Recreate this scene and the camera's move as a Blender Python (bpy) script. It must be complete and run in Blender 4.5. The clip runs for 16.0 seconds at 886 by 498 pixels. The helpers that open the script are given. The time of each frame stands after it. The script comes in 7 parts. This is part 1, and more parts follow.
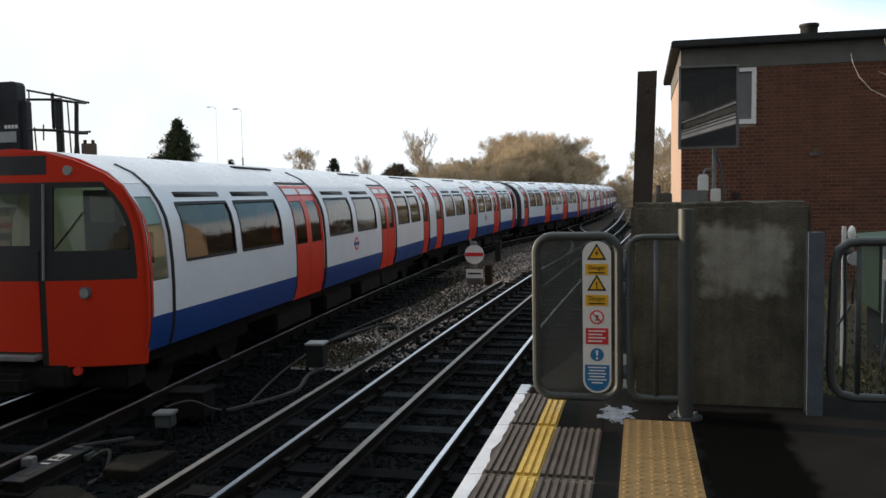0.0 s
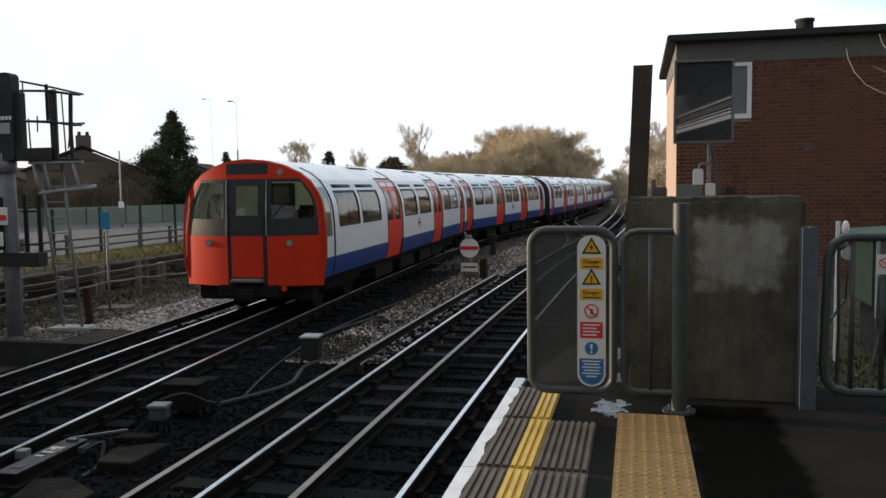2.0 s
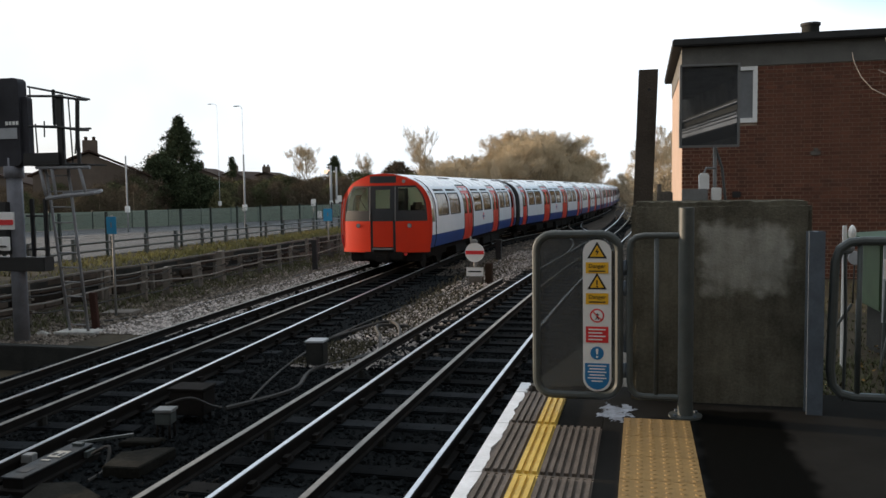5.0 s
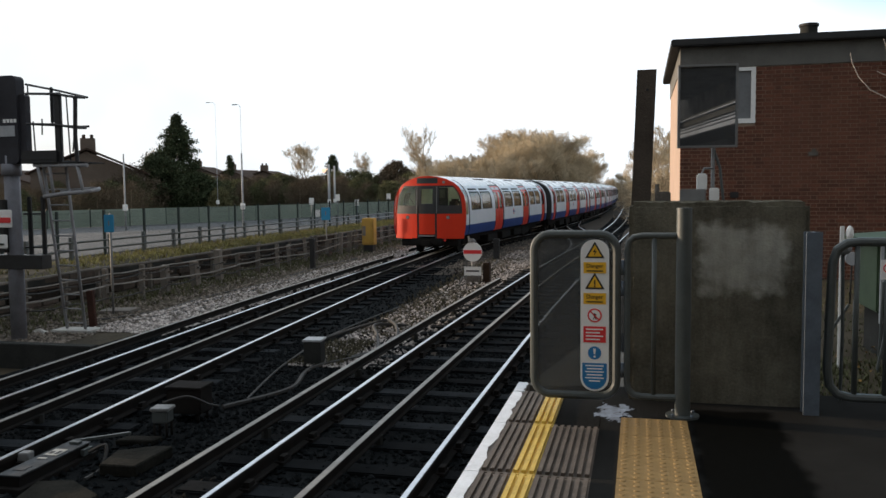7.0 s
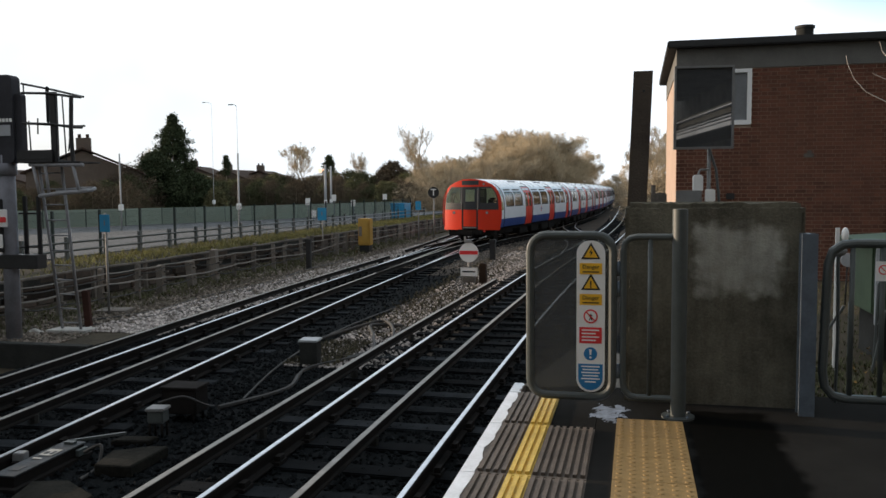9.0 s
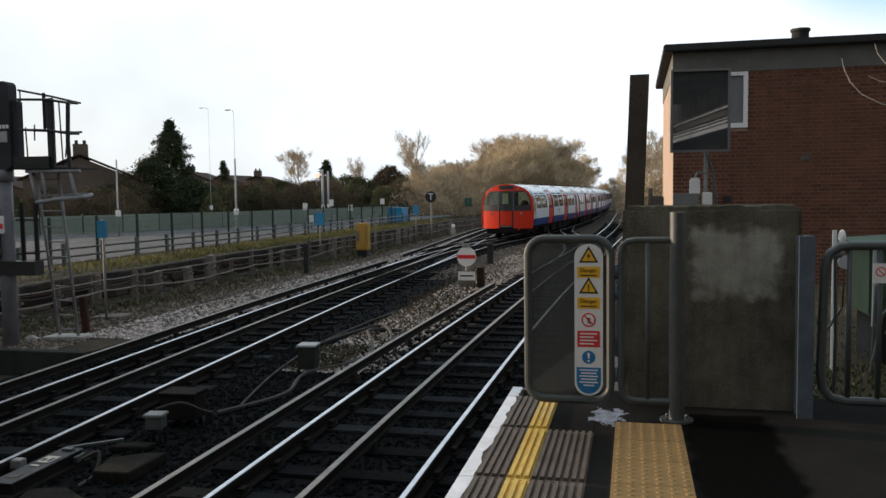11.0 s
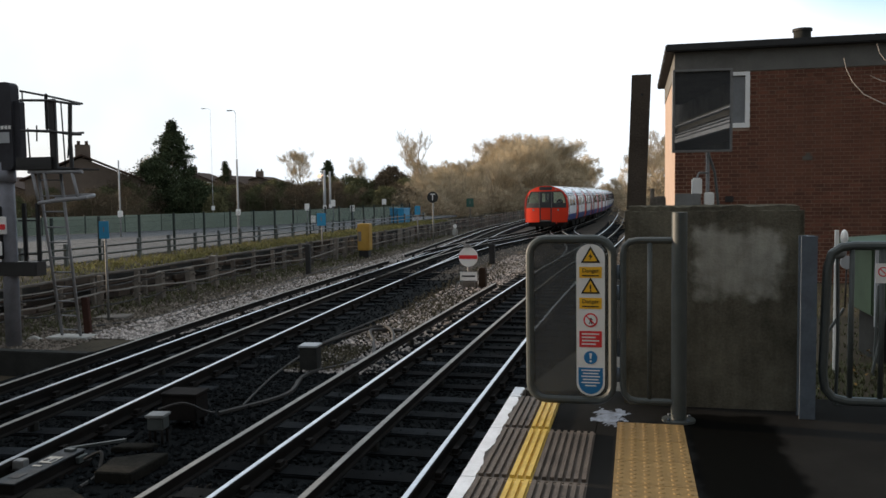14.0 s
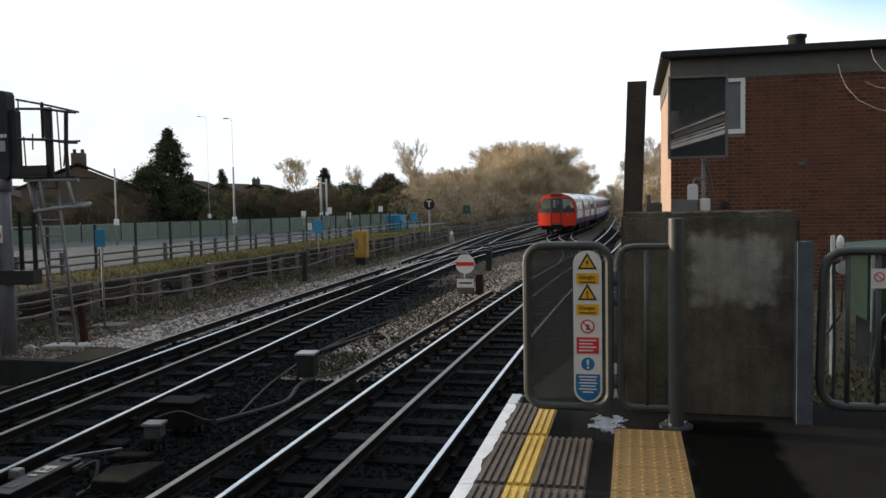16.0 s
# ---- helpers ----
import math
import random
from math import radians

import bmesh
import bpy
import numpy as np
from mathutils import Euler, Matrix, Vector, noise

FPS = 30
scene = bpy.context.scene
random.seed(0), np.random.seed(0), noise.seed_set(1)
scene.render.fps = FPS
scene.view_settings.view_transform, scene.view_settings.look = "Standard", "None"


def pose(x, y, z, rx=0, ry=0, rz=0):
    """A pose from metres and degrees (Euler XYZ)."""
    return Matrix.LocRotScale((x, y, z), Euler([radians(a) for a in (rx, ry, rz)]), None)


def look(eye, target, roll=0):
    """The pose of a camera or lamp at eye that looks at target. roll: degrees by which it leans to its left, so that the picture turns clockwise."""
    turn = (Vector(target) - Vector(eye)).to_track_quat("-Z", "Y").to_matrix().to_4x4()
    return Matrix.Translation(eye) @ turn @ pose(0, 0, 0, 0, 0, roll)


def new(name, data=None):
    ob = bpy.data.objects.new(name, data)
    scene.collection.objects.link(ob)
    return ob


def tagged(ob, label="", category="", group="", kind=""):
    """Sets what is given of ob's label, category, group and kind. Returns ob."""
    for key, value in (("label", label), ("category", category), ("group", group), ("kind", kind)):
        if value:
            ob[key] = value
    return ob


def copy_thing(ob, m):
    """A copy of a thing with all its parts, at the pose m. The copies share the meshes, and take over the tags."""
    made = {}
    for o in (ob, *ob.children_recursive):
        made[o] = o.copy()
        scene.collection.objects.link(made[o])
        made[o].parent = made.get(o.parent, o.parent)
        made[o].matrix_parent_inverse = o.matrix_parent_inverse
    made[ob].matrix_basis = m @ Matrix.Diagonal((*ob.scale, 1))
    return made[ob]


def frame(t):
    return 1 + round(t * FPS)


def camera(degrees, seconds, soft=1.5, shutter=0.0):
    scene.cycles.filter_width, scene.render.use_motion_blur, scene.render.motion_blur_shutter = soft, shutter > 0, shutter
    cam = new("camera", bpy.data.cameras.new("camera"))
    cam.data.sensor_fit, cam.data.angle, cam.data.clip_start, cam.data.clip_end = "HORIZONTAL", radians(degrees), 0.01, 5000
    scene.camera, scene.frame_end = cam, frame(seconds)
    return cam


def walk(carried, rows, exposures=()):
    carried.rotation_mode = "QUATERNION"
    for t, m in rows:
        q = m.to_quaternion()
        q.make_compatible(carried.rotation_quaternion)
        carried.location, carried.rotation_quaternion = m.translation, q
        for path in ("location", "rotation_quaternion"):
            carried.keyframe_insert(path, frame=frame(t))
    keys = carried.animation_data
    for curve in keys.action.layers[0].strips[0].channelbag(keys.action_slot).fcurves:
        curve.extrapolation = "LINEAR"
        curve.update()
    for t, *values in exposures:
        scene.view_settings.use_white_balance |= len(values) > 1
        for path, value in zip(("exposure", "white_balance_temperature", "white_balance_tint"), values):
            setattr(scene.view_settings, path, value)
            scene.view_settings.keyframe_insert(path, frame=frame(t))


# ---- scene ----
cam = camera(56.47, 16.0, soft=1.5)

EYE = (0.0, 0.0, 1.53)
# seconds, yaw, pitch, roll: a phone held by hand on the platform
HELD = [
    (0.0, 13.45, -3.86, 0.98), (0.5, 13.27, -3.85, 1.07), (1.0, 13.36, -3.99, 0.96), (1.5, 13.11, -4.18, 0.80),
    (2.0, 13.12, -4.32, 0.75), (2.5, 12.96, -4.43, 0.62), (3.0, 12.98, -4.32, 0.57), (3.5, 12.97, -4.08, 0.78),
    (4.0, 13.16, -3.88, 1.08), (4.2, 14.09, -3.96, 0.90), (4.5, 13.9, -4.0, 0.85), (5.2, 13.4, -4.0, 0.75),
    (6.5, 13.24, -4.05, 0.61), (7.0, 13.36, -4.05, 0.58), (7.5, 13.32, -4.23, 0.49), (8.0, 13.26, -4.35, 0.36),
    (8.5, 13.32, -4.20, 0.43), (9.0, 13.11, -4.01, 0.43), (10.2, 13.0, -3.8, 0.62), (11.5, 12.92, -3.59, 0.82),
    (12.0, 12.97, -3.41, 0.94), (12.5, 12.90, -3.35, 0.92), (13.0, 13.00, -3.43, 0.90), (13.5, 12.97, -3.65, 0.86),
    (14.0, 13.05, -3.69, 0.77), (14.5, 13.05, -3.71, 0.75), (15.0, 12.98, -3.59, 0.82), (15.5, 12.97, -3.35, 0.92),
    (16.0, 12.81, -3.21, 0.98)]
walk(cam, [(t, pose(*EYE, 90 + p, r, y)) for t, y, p, r in HELD],
     exposures=[(0.0, 0.0), (9.2, 0.03), (11.4, -0.1), (12.8, -0.08), (14.0, 0.0), (16.0, 0.0)])

# ---- sky and sun: a low winter sun behind thin bright cloud ----
SUN_EL, SUN_AZ, GLOW_AZ = 8.0, -84.0, -35.0          # degrees; azimuth from +y towards +x
world = bpy.data.worlds.new("sky")
scene.world = world
world.use_nodes = True
wn, wl = world.node_tree.nodes, world.node_tree.links
wn.clear()
sky = wn.new("ShaderNodeTexSky")
sky.sky_type, sky.sun_disc = "NISHITA", False
sky.sun_elevation, sky.sun_rotation = radians(SUN_EL), radians(SUN_AZ)
sky.air_density, sky.dust_density, sky.ozone_density = 1.0, 2.0, 1.0
cloud_noise = wn.new("ShaderNodeTexNoise")
cloud_noise.inputs["Scale"].default_value = 1.6
cloud_noise.inputs["Detail"].default_value = 5.0
wcoord = wn.new("ShaderNodeTexCoord")
wl.new(wcoord.outputs["Generated"], cloud_noise.inputs["Vector"])
cover = wn.new("ShaderNodeMapRange")
for k, v in zip(("From Min", "From Max", "To Min", "To Max"), (0.36, 0.5, 0.55, 0.92)):
    cover.inputs[k].default_value = v
wl.new(cloud_noise.outputs["Fac"], cover.inputs["Value"])
veil = wn.new("ShaderNodeMix")
veil.data_type = "RGBA"
# thin cloud, brightest ahead at GLOW_AZ rather than at the sun, dimmer behind
towards = wn.new("ShaderNodeVectorMath")
towards.operation = "DOT_PRODUCT"
towards.inputs[1].default_value = (math.sin(radians(GLOW_AZ)), math.cos(radians(GLOW_AZ)), 0.12)
wl.new(wcoord.outputs["Generated"], towards.inputs[0])
bright = wn.new("ShaderNodeMapRange")
for k, v in zip(("From Min", "From Max", "To Min", "To Max"), (-0.3, 0.42, 5.2, 12.7)):
    bright.inputs[k].default_value = v
wl.new(towards.outputs["Value"], bright.inputs["Value"])
tinted = wn.new("ShaderNodeVectorMath")
tinted.operation = "SCALE"
tinted.inputs[0].default_value = (0.925, 0.99, 1.06)
wl.new(bright.outputs["Result"], tinted.inputs["Scale"])
wl.new(tinted.outputs["Vector"], veil.inputs["B"])
wl.new(cover.outputs["Result"], veil.inputs["Factor"])
wl.new(sky.outputs["Color"], veil.inputs["A"])
wbg, wout = wn.new("ShaderNodeBackground"), wn.new("ShaderNodeOutputWorld")
wbg.inputs["Strength"].default_value = 0.1
# a clear gap in the cloud, up beyond the brick building
gap = wn.new("ShaderNodeVectorMath")
gap.operation = "DOT_PRODUCT"
ga, ge = radians(22.0), radians(27.0)
gap.inputs[1].default_value = (math.sin(ga) * math.cos(ge), math.cos(ga) * math.cos(ge), math.sin(ge))
wl.new(wcoord.outputs["Generated"], gap.inputs[0])
ragged = wn.new("ShaderNodeMath")
ragged.operation, ragged.inputs[1].default_value = "MULTIPLY_ADD", 0.06
wl.new(cloud_noise.outputs["Fac"], ragged.inputs[0])
wl.new(gap.outputs["Value"], ragged.inputs[2])
edge_of_gap = wn.new("ShaderNodeMapRange")
for k, v in zip(("From Min", "From Max", "To Min", "To Max"), (math.cos(radians(18.5)) + 0.028, math.cos(radians(15.5)) + 0.03, 0.0, 1.0)):
    edge_of_gap.inputs[k].default_value = v
wl.new(ragged.outputs[0], edge_of_gap.inputs["Value"])
clear = wn.new("ShaderNodeMix")
clear.data_type = "RGBA"
clear.inputs["B"].default_value = (4.6, 8.0, 10.6, 1)
wl.new(edge_of_gap.outputs["Result"], clear.inputs["Factor"])
wl.new(veil.outputs["Result"], clear.inputs["A"])
wl.new(clear.outputs["Result"], wbg.inputs["Color"])
wl.new(wbg.outputs["Background"], wout.inputs["Surface"])

sun = new("sun", bpy.data.lights.new("sun", "SUN"))
sun.data.energy, sun.data.angle, sun.data.color = 5.0, radians(1.0), (1.0, 0.78, 0.57)
sa, se = radians(SUN_AZ), radians(SUN_EL)
sun.matrix_world = look((0, 0, 0), (-math.sin(sa) * math.cos(se), -math.cos(sa) * math.cos(se), -math.sin(se)))


# ---- materials ----
def mat(name, col, col2=None, rough=0.7, metal=0.0, scale=5.0, fine=60.0, bump=0.1, piece=0.0, spec=0.5, rough2=None, amount=0.8, coords="Object"):
    """A weathered surface: two colours blended by noise at two scales, with fine relief."""
    m = bpy.data.materials.new(name)
    m.use_nodes = True
    n, l = m.node_tree.nodes, m.node_tree.links
    b = n["Principled BSDF"]
    b.inputs["Metallic"].default_value = metal
    b.inputs["Specular IOR Level"].default_value = spec
    tc = n.new("ShaderNodeTexCoord")
    big, small = n.new("ShaderNodeTexNoise"), n.new("ShaderNodeTexNoise")
    for t, s, d in ((big, scale, 6.0), (small, fine, 3.0)):
        t.inputs["Scale"].default_value = s
        t.inputs["Detail"].default_value = d
        t.inputs["Roughness"].default_value = 0.65
        l.new(tc.outputs[coords], t.inputs["Vector"])
    mixv = n.new("ShaderNodeMath")
    mixv.operation = "MULTIPLY_ADD"
    l.new(small.outputs["Fac"], mixv.inputs[0])
    mixv.inputs[1].default_value = 0.45
    l.new(big.outputs["Fac"], mixv.inputs[2])
    ramp = n.new("ShaderNodeMapRange")
    for k, v in zip(("From Min", "From Max", "To Min", "To Max"), (0.5, 0.95, 0.0, amount)):
        ramp.inputs[k].default_value = v
    l.new(mixv.outputs[0], ramp.inputs["Value"])
    mx = n.new("ShaderNodeMix")
    mx.data_type = "RGBA"
    c2 = col2 or tuple(c * 0.6 for c in col)
    mx.inputs["A"].default_value = (*col, 1)
    mx.inputs["B"].default_value = (*c2, 1)
    l.new(ramp.outputs["Result"], mx.inputs["Factor"])
    out = mx.outputs["Result"]
    if piece:
        info = n.new("ShaderNodeObjectInfo")
        rr = n.new("ShaderNodeMapRange")
        rr.inputs["To Min"].default_value, rr.inputs["To Max"].default_value = 1 - piece, 1 + piece
        l.new(info.outputs["Random"], rr.inputs["Value"])
        hs = n.new("ShaderNodeHueSaturation")
        l.new(rr.outputs["Result"], hs.inputs["Value"])
        l.new(out, hs.inputs["Color"])
        out = hs.outputs["Color"]
    l.new(out, b.inputs["Base Color"])
    r2 = n.new("ShaderNodeMapRange")
    r2.inputs["To Min"].default_value, r2.inputs["To Max"].default_value = rough, rough2 if rough2 is not None else min(1, rough + 0.15)
    l.new(big.outputs["Fac"], r2.inputs["Value"])
    l.new(r2.outputs["Result"], b.inputs["Roughness"])
    if bump:
        bp = n.new("ShaderNodeBump")
        bp.inputs["Strength"].default_value = bump
        bp.inputs["Distance"].default_value = 0.02
        l.new(small.outputs["Fac"], bp.inputs["Height"])
        l.new(bp.outputs["Normal"], b.inputs["Normal"])
    return m


def island(m, lo=0.6, hi=1.35):
    """Vary a material from loose piece to loose piece of one mesh."""
    n, l = m.node_tree.nodes, m.node_tree.links
    b = n["Principled BSDF"]
    src = b.inputs["Base Color"].links[0].from_socket
    g, rr, hs = n.new("ShaderNodeNewGeometry"), n.new("ShaderNodeMapRange"), n.new("ShaderNodeHueSaturation")
    rr.inputs["To Min"].default_value, rr.inputs["To Max"].default_value = lo, hi
    l.new(g.outputs["Random Per Island"], rr.inputs["Value"])
    l.new(rr.outputs["Result"], hs.inputs["Value"])
    l.new(src, hs.inputs["Color"])
    l.new(hs.outputs["Color"], b.inputs["Base Color"])
    return m


def clear_glass(name, tint, rough=0.02, see=0.75):
    """A thin pane: light passes through it, and it mirrors what is in front of it."""
    m = bpy.data.materials.new(name)
    m.use_nodes = True
    n, l = m.node_tree.nodes, m.node_tree.links
    n.remove(n["Principled BSDF"])
    tr, gl, fr, mx = n.new("ShaderNodeBsdfTransparent"), n.new("ShaderNodeBsdfGlossy"), n.new("ShaderNodeLayerWeight"), n.new("ShaderNodeMixShader")
    tr.inputs["Color"].default_value = (*[c * see for c in tint], 1)
    gl.inputs["Roughness"].default_value = rough
    fr.inputs["Blend"].default_value = 0.5
    steep, sheen = n.new("ShaderNodeMath"), n.new("ShaderNodeMapRange")
    steep.operation, steep.inputs[1].default_value = "POWER", 4.0
    sheen.inputs["To Min"].default_value, sheen.inputs["To Max"].default_value = 0.04, 0.7
    l.new(fr.outputs["Facing"], steep.inputs[0])
    l.new(steep.outputs[0], sheen.inputs["Value"])
    l.new(sheen.outputs["Result"], mx.inputs[0])
    l.new(tr.outputs[0], mx.inputs[1])
    l.new(gl.outputs[0], mx.inputs[2])
    l.new(mx.outputs[0], n["Material Output"].inputs["Surface"])
    return m


# near bed and stones: darker, cooler copies with the station's shade in their colour
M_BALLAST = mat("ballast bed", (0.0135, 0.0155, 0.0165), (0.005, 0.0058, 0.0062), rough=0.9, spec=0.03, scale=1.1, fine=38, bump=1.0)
M_OILSHADESTONE = island(mat("oily, shade-darkened ballast stone", (0.0125, 0.0148, 0.0162), (0.003, 0.0037, 0.004), rough=0.8, spec=0.05, scale=0.6, fine=40), 0.4, 1.5)
M_STONE = island(mat("ballast stone", (0.44, 0.4, 0.375), (0.14, 0.127, 0.118), rough=0.85, spec=0.12, scale=0.6, fine=40), 0.4, 1.9)
M_EARTH = mat("earth and rough grass", (0.08, 0.066, 0.045), (0.028, 0.024, 0.017), rough=0.95, spec=0.12, scale=0.7, fine=20, bump=0.8)
M_FARBED = mat("brown dusty ballast bed", (0.085, 0.072, 0.06), (0.035, 0.031, 0.027), rough=0.92, spec=0.05, scale=0.9, fine=30, bump=1.0)
M_GRASS = island(mat("winter grass", (0.33, 0.29, 0.09), (0.1, 0.105, 0.04), rough=0.9, scale=0.35, fine=2.0, bump=0, amount=1.0), 0.45, 1.4)
M_ROAD = mat("worn asphalt road", (0.09, 0.095, 0.1), (0.063, 0.067, 0.071), rough=0.85, scale=0.8, fine=90)
M_RAILTOP = mat("polished rail head", (0.57, 0.62, 0.68), (0.36, 0.38, 0.41), rough=0.22, rough2=0.4, metal=1.0, scale=8, fine=40, bump=0.02)
M_RAIL = mat("rusty rail", (0.019, 0.0165, 0.015), (0.01, 0.009, 0.0085), rough=0.85, spec=0.1, scale=4, fine=50)
M_CONDUCTOR = mat("dull conductor rail", (0.29, 0.28, 0.262), (0.15, 0.142, 0.132), rough=0.5, rough2=0.7, metal=0.5, scale=5, fine=70)
M_SLEEPER = mat("oil-stained sleeper", (0.019, 0.022, 0.025), (0.004, 0.0046, 0.005), rough=0.85, spec=0.05, scale=3, fine=50, piece=0.75)
M_ASPHALT = mat("platform asphalt", (0.0245, 0.024, 0.0225), (0.0125, 0.0122, 0.0115), rough=0.8, spec=0.02, scale=1.3, fine=150, bump=0.35)


def shade_strip(m):
    """A ragged-edged dark strip along the platform: shade put into the asphalt's colour."""
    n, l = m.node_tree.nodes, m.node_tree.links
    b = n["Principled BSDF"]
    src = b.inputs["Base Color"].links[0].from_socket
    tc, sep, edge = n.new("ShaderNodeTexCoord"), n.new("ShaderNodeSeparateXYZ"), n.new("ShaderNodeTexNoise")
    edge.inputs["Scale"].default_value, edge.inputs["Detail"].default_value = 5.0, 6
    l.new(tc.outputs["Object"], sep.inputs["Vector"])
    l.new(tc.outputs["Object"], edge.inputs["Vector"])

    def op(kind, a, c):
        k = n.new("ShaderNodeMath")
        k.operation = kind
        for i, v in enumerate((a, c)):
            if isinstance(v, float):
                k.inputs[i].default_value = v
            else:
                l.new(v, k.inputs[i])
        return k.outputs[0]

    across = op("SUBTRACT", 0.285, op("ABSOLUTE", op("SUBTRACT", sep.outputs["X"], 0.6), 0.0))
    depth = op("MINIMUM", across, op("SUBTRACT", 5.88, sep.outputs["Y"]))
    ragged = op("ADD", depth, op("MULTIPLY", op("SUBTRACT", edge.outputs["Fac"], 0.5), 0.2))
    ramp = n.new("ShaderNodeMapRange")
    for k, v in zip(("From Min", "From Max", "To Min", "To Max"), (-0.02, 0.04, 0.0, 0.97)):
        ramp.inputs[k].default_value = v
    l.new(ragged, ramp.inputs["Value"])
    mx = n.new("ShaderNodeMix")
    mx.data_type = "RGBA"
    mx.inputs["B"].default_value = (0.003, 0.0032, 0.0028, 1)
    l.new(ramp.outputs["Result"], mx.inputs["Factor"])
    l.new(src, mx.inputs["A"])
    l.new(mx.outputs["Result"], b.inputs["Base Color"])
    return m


shade_strip(M_ASPHALT)
M_COPING = mat("dark ribbed coping", (0.145, 0.116, 0.092), (0.05, 0.04, 0.032), rough=0.7, scale=5, fine=80, bump=0.3, piece=0.12)
M_WHITE = mat("worn white line paint", (0.88, 0.91, 0.95), (0.5, 0.51, 0.52), rough=0.6, scale=7, fine=60, bump=0.15, amount=0.6)
M_YELLOW = mat("worn yellow line paint", (0.72, 0.5, 0.1), (0.42, 0.28, 0.06), rough=0.6, scale=9, fine=70, bump=0.15, amount=0.7)
M_BUFF = mat("buff tactile paving", (0.28, 0.178, 0.06), (0.18, 0.113, 0.04), rough=0.7, scale=4, fine=70, bump=0.2, piece=0.08)
M_CONCRETE = mat("stained concrete", (0.2, 0.185, 0.16), (0.06, 0.054, 0.046), rough=0.9, spec=0.12, scale=1.6, fine=45, bump=0.4)
M_DARKCONC = mat("grimy dark concrete", (0.045, 0.046, 0.043), (0.015, 0.0155, 0.0145), rough=0.9, spec=0.12, scale=2, fine=45, bump=0.3)
M_OLDCONC = mat("old concrete post", (0.2, 0.182, 0.16), (0.075, 0.066, 0.058), rough=0.9, spec=0.12, scale=3, fine=45, bump=0.3, piece=0.3)
M_GREYPAINT = mat("grey painted steel", (0.085, 0.098, 0.096), (0.05, 0.058, 0.056), rough=0.4, scale=6, fine=80, bump=0.05)
M_GALV = mat("galvanised steel", (0.15, 0.185, 0.225), (0.09, 0.11, 0.135), rough=0.5, metal=0.3, scale=8, fine=60, bump=0.06)
M_BRICK = mat("dark red brick", (0.19, 0.077, 0.048), (0.085, 0.04, 0.029), rough=0.88, spec=0.12, scale=4, fine=70, bump=0.3, piece=0.22)
M_BRICKJ = island(mat("dark red brickwork", (0.19, 0.077, 0.048), (0.085, 0.04, 0.029), rough=0.88, spec=0.12, scale=4, fine=70, bump=0.3), 0.7, 1.25)
M_MORTAR = mat("lime mortar", (0.42, 0.31, 0.235), (0.27, 0.205, 0.16), rough=0.95, scale=3, fine=80)
M_FASCIA = mat("weathered grey fascia", (0.17, 0.165, 0.15), (0.09, 0.087, 0.08), rough=0.85, scale=2, fine=40)
M_ROOFEDGE = mat("dark felt roof edge", (0.028, 0.028, 0.028), rough=0.7, scale=4, fine=60)
M_TIMBER = mat("dark stained timber", (0.05, 0.032, 0.022), (0.022, 0.015, 0.011), rough=0.8, spec=0.12, scale=3, fine=60, bump=0.3)
M_OLDPOST = mat("weathered dark timber", (0.1, 0.082, 0.066), (0.045, 0.036, 0.029), rough=0.85, spec=0.2, scale=3, fine=60, bump=0.4)
# paler than the brick front: part of the low sun is in this colour
M_SUNWALL = mat("pale pink wall with sun in its colour", (0.46, 0.34, 0.27), (0.34, 0.25, 0.19), rough=0.9, scale=2, fine=40, bump=0.2)
M_PALEMETAL = mat("pale galvanised tube", (0.46, 0.48, 0.5), (0.32, 0.335, 0.35), rough=0.6, scale=8, fine=60, bump=0.05)
M_BLACK = mat("black painted metal", (0.018, 0.018, 0.019), (0.01, 0.01, 0.01), rough=0.5, scale=6, fine=70)
M_TRED = mat("red train paint", (0.74, 0.04, 0.01), (0.62, 0.034, 0.01), rough=0.3, spec=0.35, scale=1.2, fine=25, bump=0.01, amount=0.6)
M_TWHITE = mat("off-white train paint", (0.78, 0.82, 0.88), (0.64, 0.67, 0.72), rough=0.3, scale=1.0, fine=20, bump=0.01, amount=0.6)
M_TROOF = mat("pale train roof", (0.82, 0.86, 0.9), (0.66, 0.69, 0.72), rough=0.2, scale=1.2, fine=20, bump=0.02, amount=0.7)
M_TBLUE = mat("blue train paint", (0.011, 0.062, 0.29), (0.009, 0.048, 0.21), rough=0.35, scale=1.2, fine=20, bump=0.01)
M_TDARK = mat("dark grey cab surround", (0.03, 0.032, 0.035), (0.02, 0.021, 0.023), rough=0.4, scale=3, fine=30, bump=0.02)
M_UNDER = mat("grimy underframe", (0.022, 0.0205, 0.019), (0.012, 0.0115, 0.011), rough=0.85, spec=0.12, scale=4, fine=40, bump=0.2)
M_GASKET = mat("black rubber seal", (0.012, 0.012, 0.013), rough=0.6, scale=9, fine=60)
M_INTERIOR = mat("pale cab lining", (0.82, 0.88, 0.78), (0.72, 0.78, 0.68), rough=0.6, scale=2, fine=30, bump=0.02)
M_SEAT = mat("patterned seat cloth", (0.05, 0.06, 0.14), (0.12, 0.03, 0.04), rough=0.95, scale=20, fine=90)
# metallic below 1 leaves a grey diffuse share that lightens the reflection
M_MIRROR = mat("old mirror with a grey diffuse share", (0.6, 0.63, 0.66), (0.4, 0.42, 0.45), rough=0.0, rough2=0.03, metal=0.88, scale=3, fine=20, bump=0.0)
M_TGLASS = clear_glass("train window glass", (0.62, 0.55, 0.43), see=0.85)
